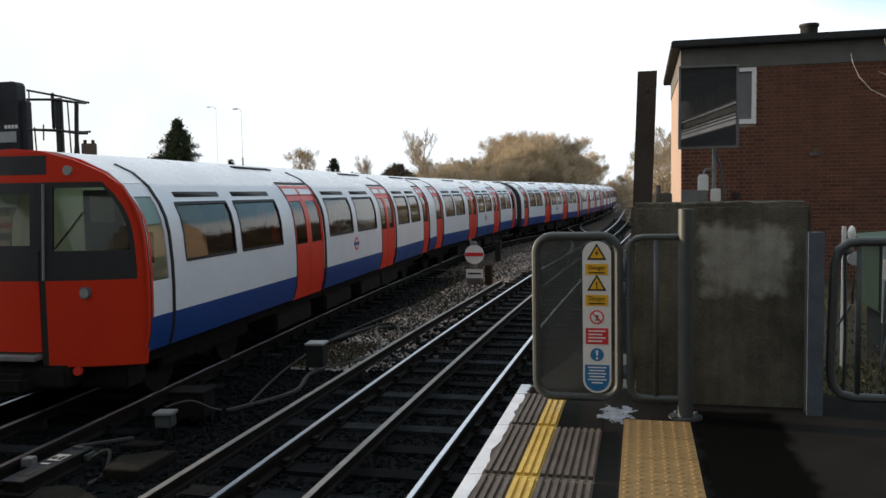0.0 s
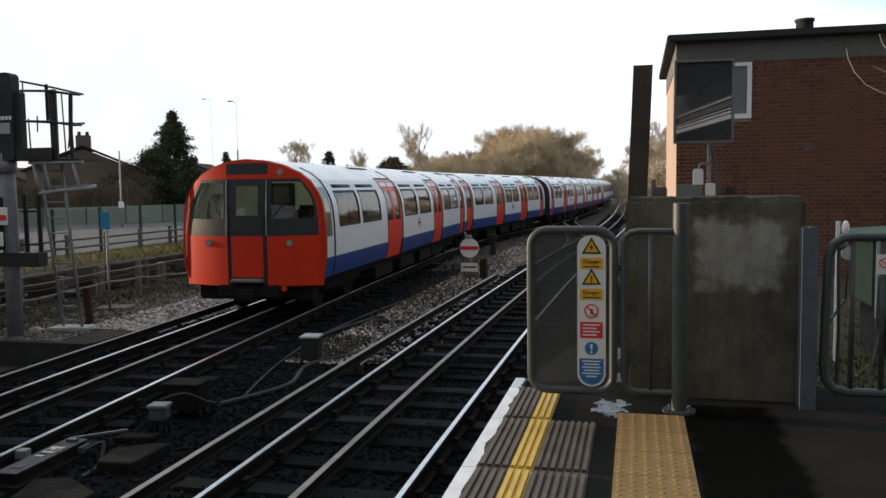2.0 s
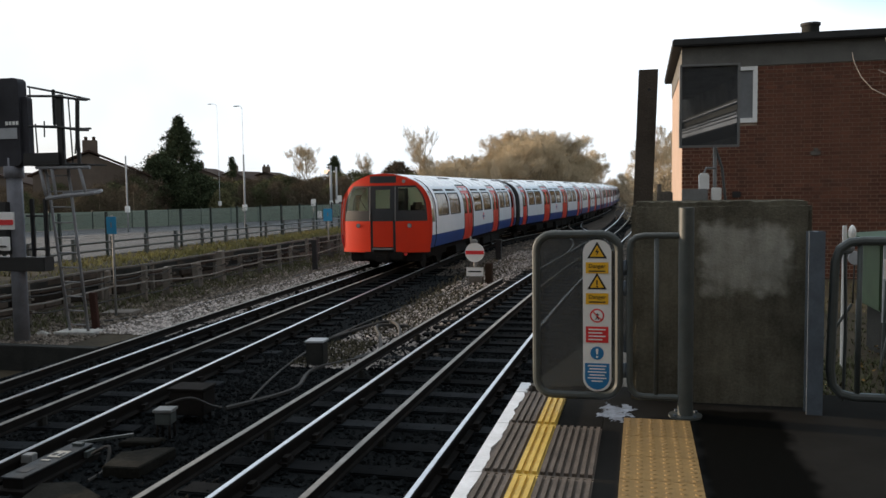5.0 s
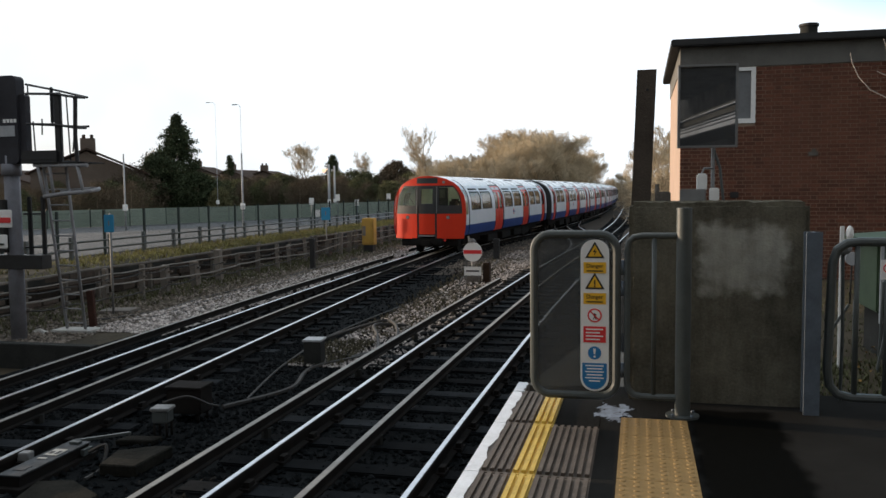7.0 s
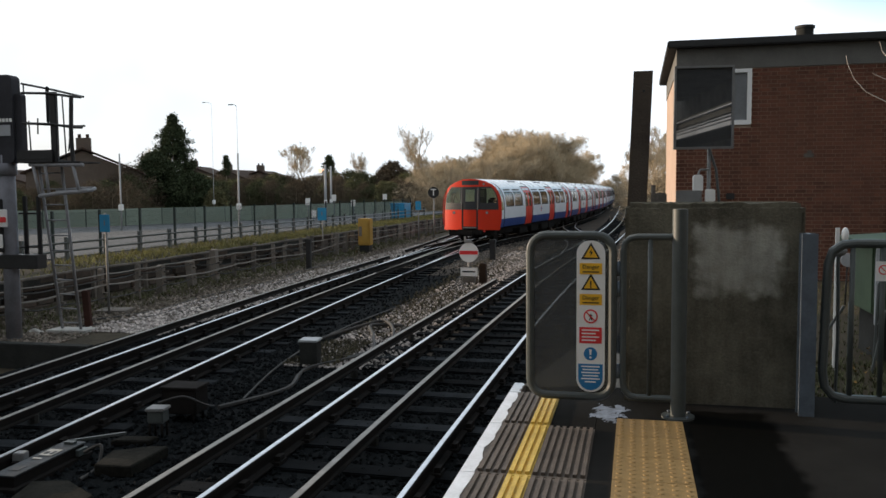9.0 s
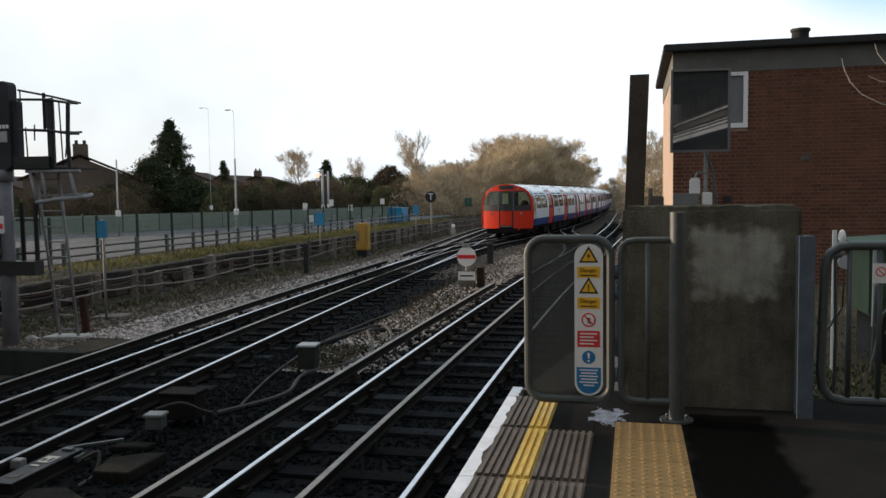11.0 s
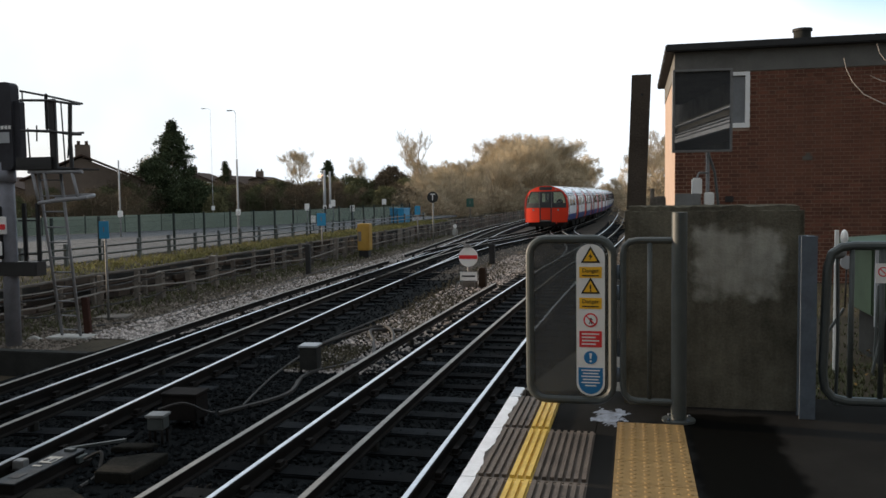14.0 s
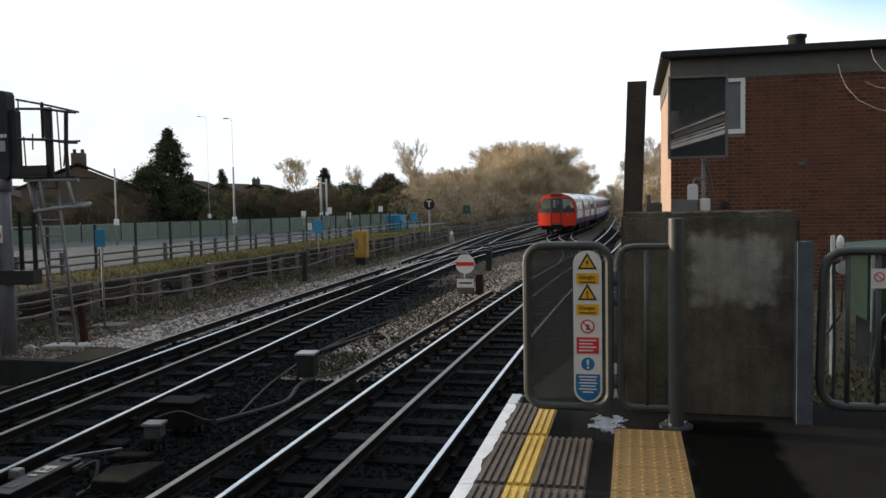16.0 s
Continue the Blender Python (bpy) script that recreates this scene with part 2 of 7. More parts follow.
M_CABGLASS = clear_glass("clear cab glass", (0.9, 0.95, 0.9), see=0.95)
M_LENS = mat("lamp lens", (0.4, 0.42, 0.4), (0.25, 0.26, 0.25), rough=0.1, scale=10, fine=50, bump=0.02)
M_BARK = mat("winter bark", (0.42, 0.35, 0.25), (0.24, 0.195, 0.14), rough=0.95, scale=3, fine=30)
M_TWIG = island(mat("bare twigs", (0.58, 0.485, 0.34), (0.43, 0.35, 0.24), rough=0.95, spec=0.1, scale=0.3, fine=8, bump=0), 0.6, 1.4)
M_WEED = island(mat("dry brown weeds", (0.095, 0.082, 0.046), (0.045, 0.042, 0.024), rough=0.9, scale=2, bump=0), 0.4, 1.5)
M_CONIFER = island(mat("conifer needles", (0.062, 0.08, 0.04), (0.036, 0.048, 0.026), rough=0.9, spec=0.15, scale=1, fine=8, bump=0), 0.5, 1.6)
M_SHRUB = island(mat("dark evergreen leaves", (0.085, 0.1, 0.05), (0.11, 0.095, 0.06), rough=0.95, spec=0.1, scale=0.4, fine=8, bump=0), 0.6, 1.5)
M_BRUSHWOOD = island(mat("brown brushwood", (0.44, 0.365, 0.255), (0.3, 0.245, 0.17), rough=0.95, spec=0.1, scale=0.4, fine=8, bump=0), 0.55, 1.5)
M_BRAMBLE = island(mat("dark bare brambles", (0.15, 0.118, 0.082), (0.095, 0.078, 0.056), rough=0.95, spec=0.1, scale=0.4, fine=8, bump=0), 0.5, 1.5)
M_OLIVE = island(mat("olive winter leaves", (0.17, 0.165, 0.085), (0.12, 0.11, 0.06), rough=0.95, spec=0.1, scale=0.4, fine=8, bump=0), 0.6, 1.4)
M_FENCEDARK = mat("dark green fence steel", (0.016, 0.03, 0.025), (0.01, 0.02, 0.017), rough=0.6, scale=3, fine=40)
# base lightened for sun shining through the mesh from behind
M_SCREEN = mat("green fence screen with backlight in its colour", (0.27, 0.33, 0.275), (0.21, 0.265, 0.22), rough=0.85, spec=0.2, scale=0.5, fine=14, piece=0.1)
M_SLEEPERWALL = mat("old dark sleeper timber", (0.11, 0.09, 0.075), (0.04, 0.034, 0.03), rough=0.92, spec=0.1, scale=3, fine=40, bump=0.6, piece=0.7)
M_BROWNSTONE = island(mat("brown lineside stone", (0.22, 0.19, 0.16), (0.09, 0.078, 0.066), rough=0.9, spec=0.08, scale=0.6, fine=40), 0.4, 1.7)
M_GREENFENCE = mat("green coated fence", (0.03, 0.1, 0.075), (0.02, 0.07, 0.055), rough=0.6, scale=3, fine=40)
M_SKYBLUE = mat("blue sign plate", (0.03, 0.3, 0.55), (0.025, 0.25, 0.45), rough=0.4, scale=6, fine=40, bump=0.01)
M_CABYELLOW = mat("faded yellow cabinet", (0.5, 0.3, 0.05), (0.32, 0.19, 0.035), rough=0.6, scale=3, fine=40)
M_SIGNWHITE = mat("white sign face", (0.9, 0.9, 0.88), (0.8, 0.8, 0.78), rough=0.4, scale=6, fine=40, bump=0.01)
M_SIGNYEL = mat("amber sign panel", (0.92, 0.52, 0.025), (0.82, 0.45, 0.025), rough=0.4, scale=6, fine=40, bump=0.01)
M_SIGNRED = mat("red sign panel", (0.78, 0.035, 0.04), (0.66, 0.03, 0.035), rough=0.4, scale=6, fine=40, bump=0.01)
M_SIGNBLUE = mat("blue sign panel", (0.018, 0.2, 0.46), (0.015, 0.16, 0.38), rough=0.4, scale=6, fine=40, bump=0.01)
M_SIGNBLACK = mat("black sign print", (0.015, 0.015, 0.015), rough=0.5, scale=6, fine=40, bump=0)
M_CABGREEN = mat("green steel cabinet", (0.05, 0.09, 0.042), (0.028, 0.052, 0.026), rough=0.6, scale=2, fine=40)
M_ROOFTILE = mat("house roof tiles", (0.075, 0.05, 0.038), (0.045, 0.032, 0.026), rough=0.9, spec=0.15, scale=2, fine=12, bump=0.5)
M_RENDER = mat("house walls", (0.16, 0.125, 0.1), (0.1, 0.078, 0.062), rough=0.9, scale=1, fine=12)
M_CABLE = mat("cable sheath", (0.022, 0.021, 0.02), (0.045, 0.042, 0.038), rough=0.7, scale=4, fine=40)
M_PALECABLE = mat("pale weathered cable sheath", (0.24, 0.22, 0.195), (0.13, 0.12, 0.105), rough=0.8, scale=4, fine=40)
M_POSTGREY = mat("weathered grey post paint", (0.25, 0.255, 0.285), (0.15, 0.15, 0.165), rough=0.75, spec=0.2, scale=4, fine=40, bump=0.15)
M_TUBEGREY = mat("dull galvanised tube", (0.36, 0.365, 0.38), (0.22, 0.22, 0.23), rough=0.7, spec=0.2, scale=6, fine=50, bump=0.1)
M_PALECONC = mat("pale concrete", (0.5, 0.5, 0.47), (0.22, 0.21, 0.19), rough=0.85, scale=3, fine=40, bump=0.3)
M_RUST = mat("rust-red steel", (0.075, 0.036, 0.028), (0.04, 0.024, 0.02), rough=0.9, spec=0.1, scale=5, fine=50, bump=0.3)
M_OILSLAB = mat("oily broken concrete", (0.009, 0.009, 0.008), (0.036, 0.034, 0.028), rough=0.9, spec=0.05, scale=2.6, fine=30, bump=0.6, amount=0.8)
M_MACHINE = mat("oily grey machine paint", (0.05, 0.058, 0.066), (0.014, 0.016, 0.018), rough=0.5, spec=0.25, scale=6, fine=40, bump=0.2, amount=1.0)
M_CANOPYBOARD = mat("grimy pale canopy board", (0.2, 0.225, 0.26), (0.08, 0.09, 0.105), rough=0.8, scale=2, fine=30)
M_SIGNALHEAD = mat("faded black signal paint", (0.046, 0.046, 0.054), (0.028, 0.028, 0.032), rough=0.75, spec=0.3, scale=3, fine=40)
M_SILVER = mat("grey metal box", (0.24, 0.245, 0.245), (0.14, 0.14, 0.138), rough=0.55, scale=8, fine=60, bump=0.1)


# ---- mesh helpers ----
def box(bm, x0, x1, y0, y1, z0, z1, bevel=0.0, m=None):
    vs = [bm.verts.new((x, y, z)) for z in (z0, z1) for y in (y0, y1) for x in (x0, x1)]
    fs = [bm.faces.new([vs[i] for i in f]) for f in ((0, 2, 3, 1), (4, 5, 7, 6), (0, 1, 5, 4), (2, 6, 7, 3), (0, 4, 6, 2), (1, 3, 7, 5))]
    if m is not None:
        for v in vs:
            v.co = m @ v.co
    if bevel:
        es = {e for f in fs for e in f.edges}
        bmesh.ops.bevel(bm, geom=list(es), offset=bevel, segments=2, affect="EDGES")
    return vs


def tube(bm, pts, r, seg=8, caps=True, r1=None):
    """A round bar along a line of points; r1: its radius at the end."""
    pts = [Vector(p) for p in pts]
    rings = []
    side = None
    for i, p in enumerate(pts):
        d = (pts[min(i + 1, len(pts) - 1)] - pts[max(i - 1, 0)]).normalized()
        if side is None:
            side = d.orthogonal().normalized()
        side = (side - d * side.dot(d)).normalized()
        up = d.cross(side)
        k = r if r1 is None else r + (r1 - r) * i / (len(pts) - 1)
        rings.append([bm.verts.new(p + (side * math.cos(a) + up * math.sin(a)) * k) for a in [2 * math.pi * j / seg for j in range(seg)]])
    for a, b in zip(rings, rings[1:]):
        for j in range(seg):
            f = bm.faces.new((a[j], a[(j + 1) % seg], b[(j + 1) % seg], b[j]))
            f.smooth = True
    if caps:
        bm.faces.new(rings[0][::-1])
        bm.faces.new(rings[-1])


def disc(bm, c, normal, r, depth, seg=20):
    n = Vector(normal).normalized()
    tube(bm, [Vector(c), Vector(c) + n * depth], r, seg)


def plate(bm, pts, depth, axis=(0, 1, 0)):
    """A flat sheet with an outline, thickened along axis."""
    ax = Vector(axis) * depth
    a = [bm.verts.new(Vector(p)) for p in pts]
    b = [bm.verts.new(Vector(p) + ax) for p in pts]
    bm.faces.new(a)
    bm.faces.new(b[::-1])
    for i in range(len(a)):
        j = (i + 1) % len(a)
        bm.faces.new((a[j], a[i], b[i], b[j]))


def sweep(bm, line, profile, closed=True):
    """A profile of (across, up) points carried along a line of (x, y, z, tangent x, tangent y)."""
    rings = []
    for x, y, z, tx, ty in line:
        rings.append([bm.verts.new((x + a * ty, y - a * tx, z + u)) for a, u in profile])
    n = len(profile)
    for a, b in zip(rings, rings[1:]):
        for j in range(n if closed else n - 1):
            bm.faces.new((a[j], b[j], b[(j + 1) % n], a[(j + 1) % n]))
    if closed:
        bm.faces.new(rings[0])
        bm.faces.new(rings[-1][::-1])


def mesh_of(bm, name, material):
    bmesh.ops.recalc_face_normals(bm, faces=bm.faces)
    for e in bm.edges:
        if len(e.link_faces) == 2 and e.calc_face_angle(0.0) > 0.6:
            e.smooth = False
    me = bpy.data.meshes.new(name)
    bm.to_mesh(me)
    bm.free()
    if material:
        me.materials.append(material)
    return me


def part(name, bm, material, parent=None, label="", at=None):
    ob = new(name, mesh_of(bm, name, material))
    if parent is not None:
        ob.parent = parent
    if at is not None:
        ob.matrix_basis = at
    return tagged(ob, label)


def raw(name, verts, faces, material, parent=None):
    me = bpy.data.meshes.new(name)
    me.from_pydata([tuple(v) for v in verts], [], [tuple(f) for f in faces])
    me.materials.append(material)
    ob = new(name, me)
    if parent is not None:
        ob.parent = parent
    return ob


def thing(name, at, label, category, group="", kind=""):
    ob = new(name)
    ob.empty_display_size = 0.2
    ob.matrix_basis = at
    return tagged(ob, label, category, group, kind)


def round_rect(x0, x1, z0, z1, r, y=0.0, n=5):
    out = []
    for cx, cz, a0 in ((x1 - r, z1 - r, 0), (x0 + r, z1 - r, 90), (x0 + r, z0 + r, 180), (x1 - r, z0 + r, 270)):
        for i in range(n + 1):
            a = radians(a0 + 90 * i / n)
            out.append((cx + r * math.cos(a), y, cz + r * math.sin(a)))
    return out


# ---- lines of the tracks: y and x of the centre ----
RAIL = -0.805
BED = -0.99


class Line:
    """A smooth plan line through (y, x) points, measured by its length."""

    def __init__(self, pts, step=0.25):
        Y = np.array([p[0] for p in pts], float)
        X = np.array([p[1] for p in pts], float)
        m = np.gradient(X, Y)
        ys = np.arange(Y[0], Y[-1], step)
        i = np.clip(np.searchsorted(Y, ys) - 1, 0, len(Y) - 2)
        h = Y[i + 1] - Y[i]
        s = (ys - Y[i]) / h
        self.y = ys
        self.x = (2 * s**3 - 3 * s**2 + 1) * X[i] + (s**3 - 2 * s**2 + s) * h * m[i] + (-2 * s**3 + 3 * s**2) * X[i + 1] + (s**3 - s**2) * h * m[i + 1]
        self.s = np.concatenate([[0], np.cumsum(np.hypot(np.diff(self.x), np.diff(self.y)))])

    def at(self, s):
        x, y = np.interp(s, self.s, self.x), np.interp(s, self.s, self.y)
        x2, y2 = np.interp(s + 0.3, self.s, self.x), np.interp(s + 0.3, self.s, self.y)
        x1, y1 = np.interp(s - 0.3, self.s, self.x), np.interp(s - 0.3, self.s, self.y)
        d = math.hypot(x2 - x1, y2 - y1) or 1.0
        return float(x), float(y), float((x2 - x1) / d), float((y2 - y1) / d)

    def s_of_y(self, y):
        return float(np.interp(y, self.y, self.s))

    def sample(self, y0, y1, off, z, step=1.0):
        a, b = self.s_of_y(y0), self.s_of_y(y1)
        n = max(2, int((b - a) / step) + 1)
        out = []
        for k in range(n):
            x, y, tx, ty = self.at(a + (b - a) * k / (n - 1))
            out.append((x + off * ty, y - off * tx, z, tx, ty))
        return out


NEAR_LINE = Line([(-40, -2.3), (-10, -2.46), (0, -2.46), (8, -2.49), (13, -2.46), (18, -2.37), (24, -2.2), (34, -1.75), (48, -1.2), (60, -0.98), (76, -0.98), (97, -1.1), (133, -1.75), (180, -3.2), (260, -7.5), (300, -11)])
TRAIN_LINE = Line([(-40, -3.6), (-10, -5.3), (0, -5.87), (6, -6.25), (9, -6.46), (12.5, -6.68), (17.8, -6.97), (22, -7.13), (27, -7.28), (31, -7.33), (35, -7.22), (39.5, -6.85), (44, -6.25), (50, -5.55), (57, -5.17), (66, -4.75), (80, -4.25), (100, -4.2), (130, -4.5), (180, -6.0), (260, -10.5), (300, -14)])
BRANCH_LINE = Line([(22, -7.13), (27.5, -7.35), (33, -7.65), (41, -8.2), (54, -9.0), (68, -9.3), (88, -9.4), (140, -10.5)])
CROSS_LINE = Line([(30, -1.9), (36, -2.1), (44, -3.2), (52, -4.4), (60, -4.85)])


# ---- the ground ----
def ground_height(x, y):
    h = BED
    if x < -8.7:
        h = BED + 0.02
        if y < 11.6:
            h = BED - 0.36 if x > -16 else -0.6
        if x < -12.2:
            h = BED + 0.02 + (min(1.0, (-12.2 - x) / 3.0)) * 0.47 if y > 11.6 else h
        if x < -15.2:
            h = -0.5
    if x > -0.9:
        h = BED + 0.75 * min(1.0, max(0.0, (x + 0.9) / 1.6)) if y < 60 else BED
    if y > 70:
        h = BED
    return h


gx = [-900, -400, -200, -120, -80, -60, -45, -30, -17.5, -16.01, -15.99, -15.2, -14, -13, -12.2, -11, -10, -8.71, -8.69, -7, -5, -3, -1.5, -0.9, -0.4, 0.2, 0.7, 2, 4, 8, 20, 60, 150, 400, 900]
gy = [-300, -100, -40, -10, 0, 4, 8, 11.59, 11.61, 14, 18, 24, 30, 40, 50, 60, 70, 72, 90, 120, 160, 220, 300, 500, 900, 2500]
gv, gf = [], []
for y in gy:
    for x in gx:
        gv.append((x, y, ground_height(x, y) + (0.02 * noise.noise((x * 0.6, y * 0.6, 3.1)) if abs(x) < 60 else 0)))
for j in range(len(gy) - 1):
    for i in range(len(gx) - 1):
        a = j * len(gx) + i
        gf.append((a, a + 1, a + 1 + len(gx), a + len(gx)))
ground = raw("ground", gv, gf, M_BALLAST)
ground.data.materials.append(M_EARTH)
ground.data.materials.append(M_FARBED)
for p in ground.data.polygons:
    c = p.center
    # the near bed, index 0, carries shade in its colour
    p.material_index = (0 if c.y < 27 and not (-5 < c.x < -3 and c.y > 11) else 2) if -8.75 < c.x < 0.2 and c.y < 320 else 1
tagged(ground, "dark dirty ballast, near shade in its colour, and rough lineside earth", "ground", kind="structure")

bm = bmesh.new()
box(bm, -60, -17.6, 11.7, 82, -0.6, -0.47)
tagged(part("road", bm, M_ROAD), "pale worn asphalt road behind the railway fence", "road", kind="structure")

# ---- tracks ----
HEAD = [(-0.034, -0.045), (-0.034, -0.006), (-0.028, 0.0), (0.028, 0.0), (0.034, -0.006), (0.034, -0.045)]
WEB = [(-0.065, -0.15), (-0.065, -0.135), (-0.01, -0.12), (-0.01, -0.055), (-0.033, -0.045), (0.033, -0.045), (0.01, -0.055), (0.01, -0.12), (0.065, -0.135), (0.065, -0.15)]
COND = [(-0.04, -0.115), (-0.04, -0.1), (-0.02, -0.085), (-0.03, -0.006), (0.03, -0.006), (0.02, -0.085), (0.04, -0.1), (0.04, -0.115)]
POLISHED = [(-0.024, -0.006), (-0.022, 0.0), (0.022, 0.0), (0.024, -0.006)]
STRIP = [(-0.028, -0.006), (-0.028, 0.0), (0.028, 0.0), (0.028, -0.006)]

bm = bmesh.new()
box(bm, -1.22, 1.22, -0.125, 0.125, -0.13, 0.0, 0.012)
SLEEPER_MESH = mesh_of(bm, "sleeper", M_SLEEPER)
bm = bmesh.new()
box(bm, -0.11, 0.11, -0.09, 0.09, 0.0, 0.03)
box(bm, -0.1, -0.045, -0.05, 0.05, 0.03, 0.075)
box(bm, 0.045, 0.1, -0.05, 0.05, 0.03, 0.075)
CHAIR_MESH = mesh_of(bm, "rail_chair", M_RAIL)
bm = bmesh.new()
tube(bm, [(0, 0, 0), (0, 0, 0.06), (0, 0, 0.1)], 0.055, 8)
POT_MESH = mesh_of(bm, "insulator_pot", M_DARKCONC)


def conductor(t, name, pts, label):
    bm = bmesh.new()
    sweep(bm, pts, COND)
    rail = part(name, bm, M_RAIL, t, label)
    bm = bmesh.new()
    sweep(bm, pts, STRIP)
    part("contact_surface", bm, M_CONDUCTOR, rail, "worn grey contact surface")


def track(line, y0, y1, label, sleepers=(4, 60), outer=((-30, 20.9),), centre=True, running=True):
    t = thing("railway_track", pose(0, 0, 0), label, "railway track", "railway tracks", "structure")
    for side in (-0.7525, 0.7525):
        bm = bmesh.new()
        pts = line.sample(y0, y1, side, RAIL)
        sweep(bm, pts, WEB)
        rail = part("rail", bm, M_RAIL, t, "rusty web of a running rail")
        bm = bmesh.new()
        sweep(bm, pts, HEAD)
        part("rail_head", bm, M_RAIL, rail, "dark rail head")
        bm = bmesh.new()
        sweep(bm, [(x, y, z + 0.0045, tx, ty) for x, y, z, tx, ty in pts], POLISHED)
        part("running_surface", bm, M_RAILTOP, rail, "polished steel running surface")
    if centre:
        for a, b in centre if isinstance(centre, tuple) else ((y0, y1),):
            conductor(t, "centre_conductor_rail", line.sample(a, b, 0.0, RAIL + 0.04), "dark centre conductor rail")
    for a, b in outer:
        conductor(t, "outer_conductor_rail", line.sample(a, b, -0.7525 - 0.44, RAIL + 0.075), "dark outer conductor rail")
    s, n = line.s_of_y(max(y0, sleepers[0])), 0
    while s < line.s_of_y(min(y1, sleepers[1])):
        x, y, tx, ty = line.at(s)
        ob = new("sleeper", SLEEPER_MESH)
        ob.parent = t
        turn = math.degrees(math.atan2(-tx, ty))
        ob.matrix_basis = pose(x - 0.08, y, RAIL - 0.15, 0, 0, turn + random.uniform(-0.6, 0.6))
        if y < 24:
            for side in (-0.7525, 0.7525):
                c = new("rail_chair", CHAIR_MESH)
                c.parent = t
                c.matrix_basis = pose(x + side * ty, y - side * tx, RAIL - 0.15, 0, 0, turn)
        if n % 4 == 0 and y < 40:
            for off in (0.0, -1.19):
                c = new("insulator_pot", POT_MESH)
                c.parent = t
                c.matrix_basis = pose(x + off * ty, y - off * tx, RAIL - 0.155)
        n += 1
        s += 0.7
    return t


track(NEAR_LINE, -30, 299, "near railway track with four polished and dull rails", (2, 75))
track(TRAIN_LINE, -30, 299, "far railway track on which the train runs", (2, 75), outer=((-30, 28), (33, 60)))
track(BRANCH_LINE, 22.2, 139, "branch railway track curving away behind", (27, 75), outer=((31, 70),))
track(CROSS_LINE, 30.2, 59.8, "crossover track joining the two lines", (38, 54), outer=(), centre=((36, 41), (46, 56)))

# stones lying on the bed between and beside the tracks
rng = np.random.default_rng(4)
OCT = np.array([(1, 0, 0), (0, 1, 0), (-1, 0, 0), (0, -1, 0), (0, 0, 1), (0, 0, -1)], float)
OCTF = np.array([(0, 1, 4), (1, 2, 4), (2, 3, 4), (3, 0, 4), (1, 0, 5), (2, 1, 5), (3, 2, 5), (0, 3, 5)])


def stones(n, x0, x1, y0, y1, size, name, label, material):
    y = y0 + (y1 - y0) * rng.random(n) ** (1.7 if y1 > 20 else 1.0)
    x = rng.uniform(x0, x1, n)
    r = size * rng.uniform(0.5, 1.25, n)
    z = np.array([ground_height(a, b) for a, b in zip(x, y)]) + r * 0.35
    v = OCT[None] * (r[:, None, None] * rng.uniform(0.55, 1.15, (n, 6, 1)))
    a = rng.uniform(0, 6.28, n)
    ca, sa2 = np.cos(a)[:, None], np.sin(a)[:, None]
    v = np.stack([v[..., 0] * ca - v[..., 1] * sa2, v[..., 0] * sa2 + v[..., 1] * ca, v[..., 2] * 0.75 + v[..., 0] * 0.25], -1)
    v += np.stack([x, y, z], -1)[:, None]
    f = (OCTF[None] + 6 * np.arange(n)[:, None, None]).reshape(-1, 3)
    tagged(raw(name, v.reshape(-1, 3), f, material), label, "ballast", kind="stuff")


stones(15000, -8.6, -1.0, 3.5, 12.5, 0.036, "ballast_stones", "oily ballast stones near the platform, shade put into their black", M_OILSHADESTONE)
stones(5500, -4.95, -3.55, 11.0, 34, 0.036, "ballast_stones", "loose pinkish brown ballast stones between the two tracks", M_STONE)
stones(7000, -8.6, -1.0, 11.5, 27, 0.036, "ballast_stones", "oily dark ballast stones between the rails", M_OILSHADESTONE)
stones(6000, -8.6, -0.5, 26, 48, 0.04, "ballast_stones", "dusty brown ballast stones further along the tracks", M_BROWNSTONE)
stones(7500, -9.9, -8.2, 13.0, 46, 0.042, "ballast_stones", "loose pinkish ballast stones beside the far track", M_STONE)
stones(7000, -12.4, -9.4, 11.8, 44, 0.04, "ballast_stones", "dirty brown stones below the cable rack", M_BROWNSTONE)


# ---- platform ----
EDGE = -0.92
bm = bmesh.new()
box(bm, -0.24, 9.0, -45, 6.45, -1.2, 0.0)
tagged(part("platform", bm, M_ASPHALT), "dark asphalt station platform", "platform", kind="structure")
bm = bmesh.new()
box(bm, EDGE + 0.06, -0.241, -45, 6.44, -1.2, -0.066)
tagged(part("platform_wall", bm, M_CONCRETE), "grimy concrete platform face under the coping", "platform", kind="structure")

coping_t = thing("platform_coping", pose(0, 0, 0), "ribbed dark coping slabs with white edge and yellow line", "platform edge", kind="structure")
PITCH, JOINT0 = 0.965, 5.28


def white_mesh(length, seed):
    """The painted edge: its inner border is worn ragged."""
    bm = bmesh.new()
    n = 48
    inner = [(-0.838 - 0.03 * max(0.0, noise.noise((k * 0.11, seed, 0.5)) + 0.3) - 0.008 * max(0.0, noise.noise((k * 0.43, seed, 4.5))), 0.004 + (length - 0.008) * k / n, -0.006) for k in range(n + 1)]
    plate(bm, [(EDGE - 0.003, 0.004, -0.006), (EDGE - 0.003, length - 0.004, -0.006)] + inner[::-1], 0.011, (0, 0, 1))
    return mesh_of(bm, "white_edge", M_WHITE)


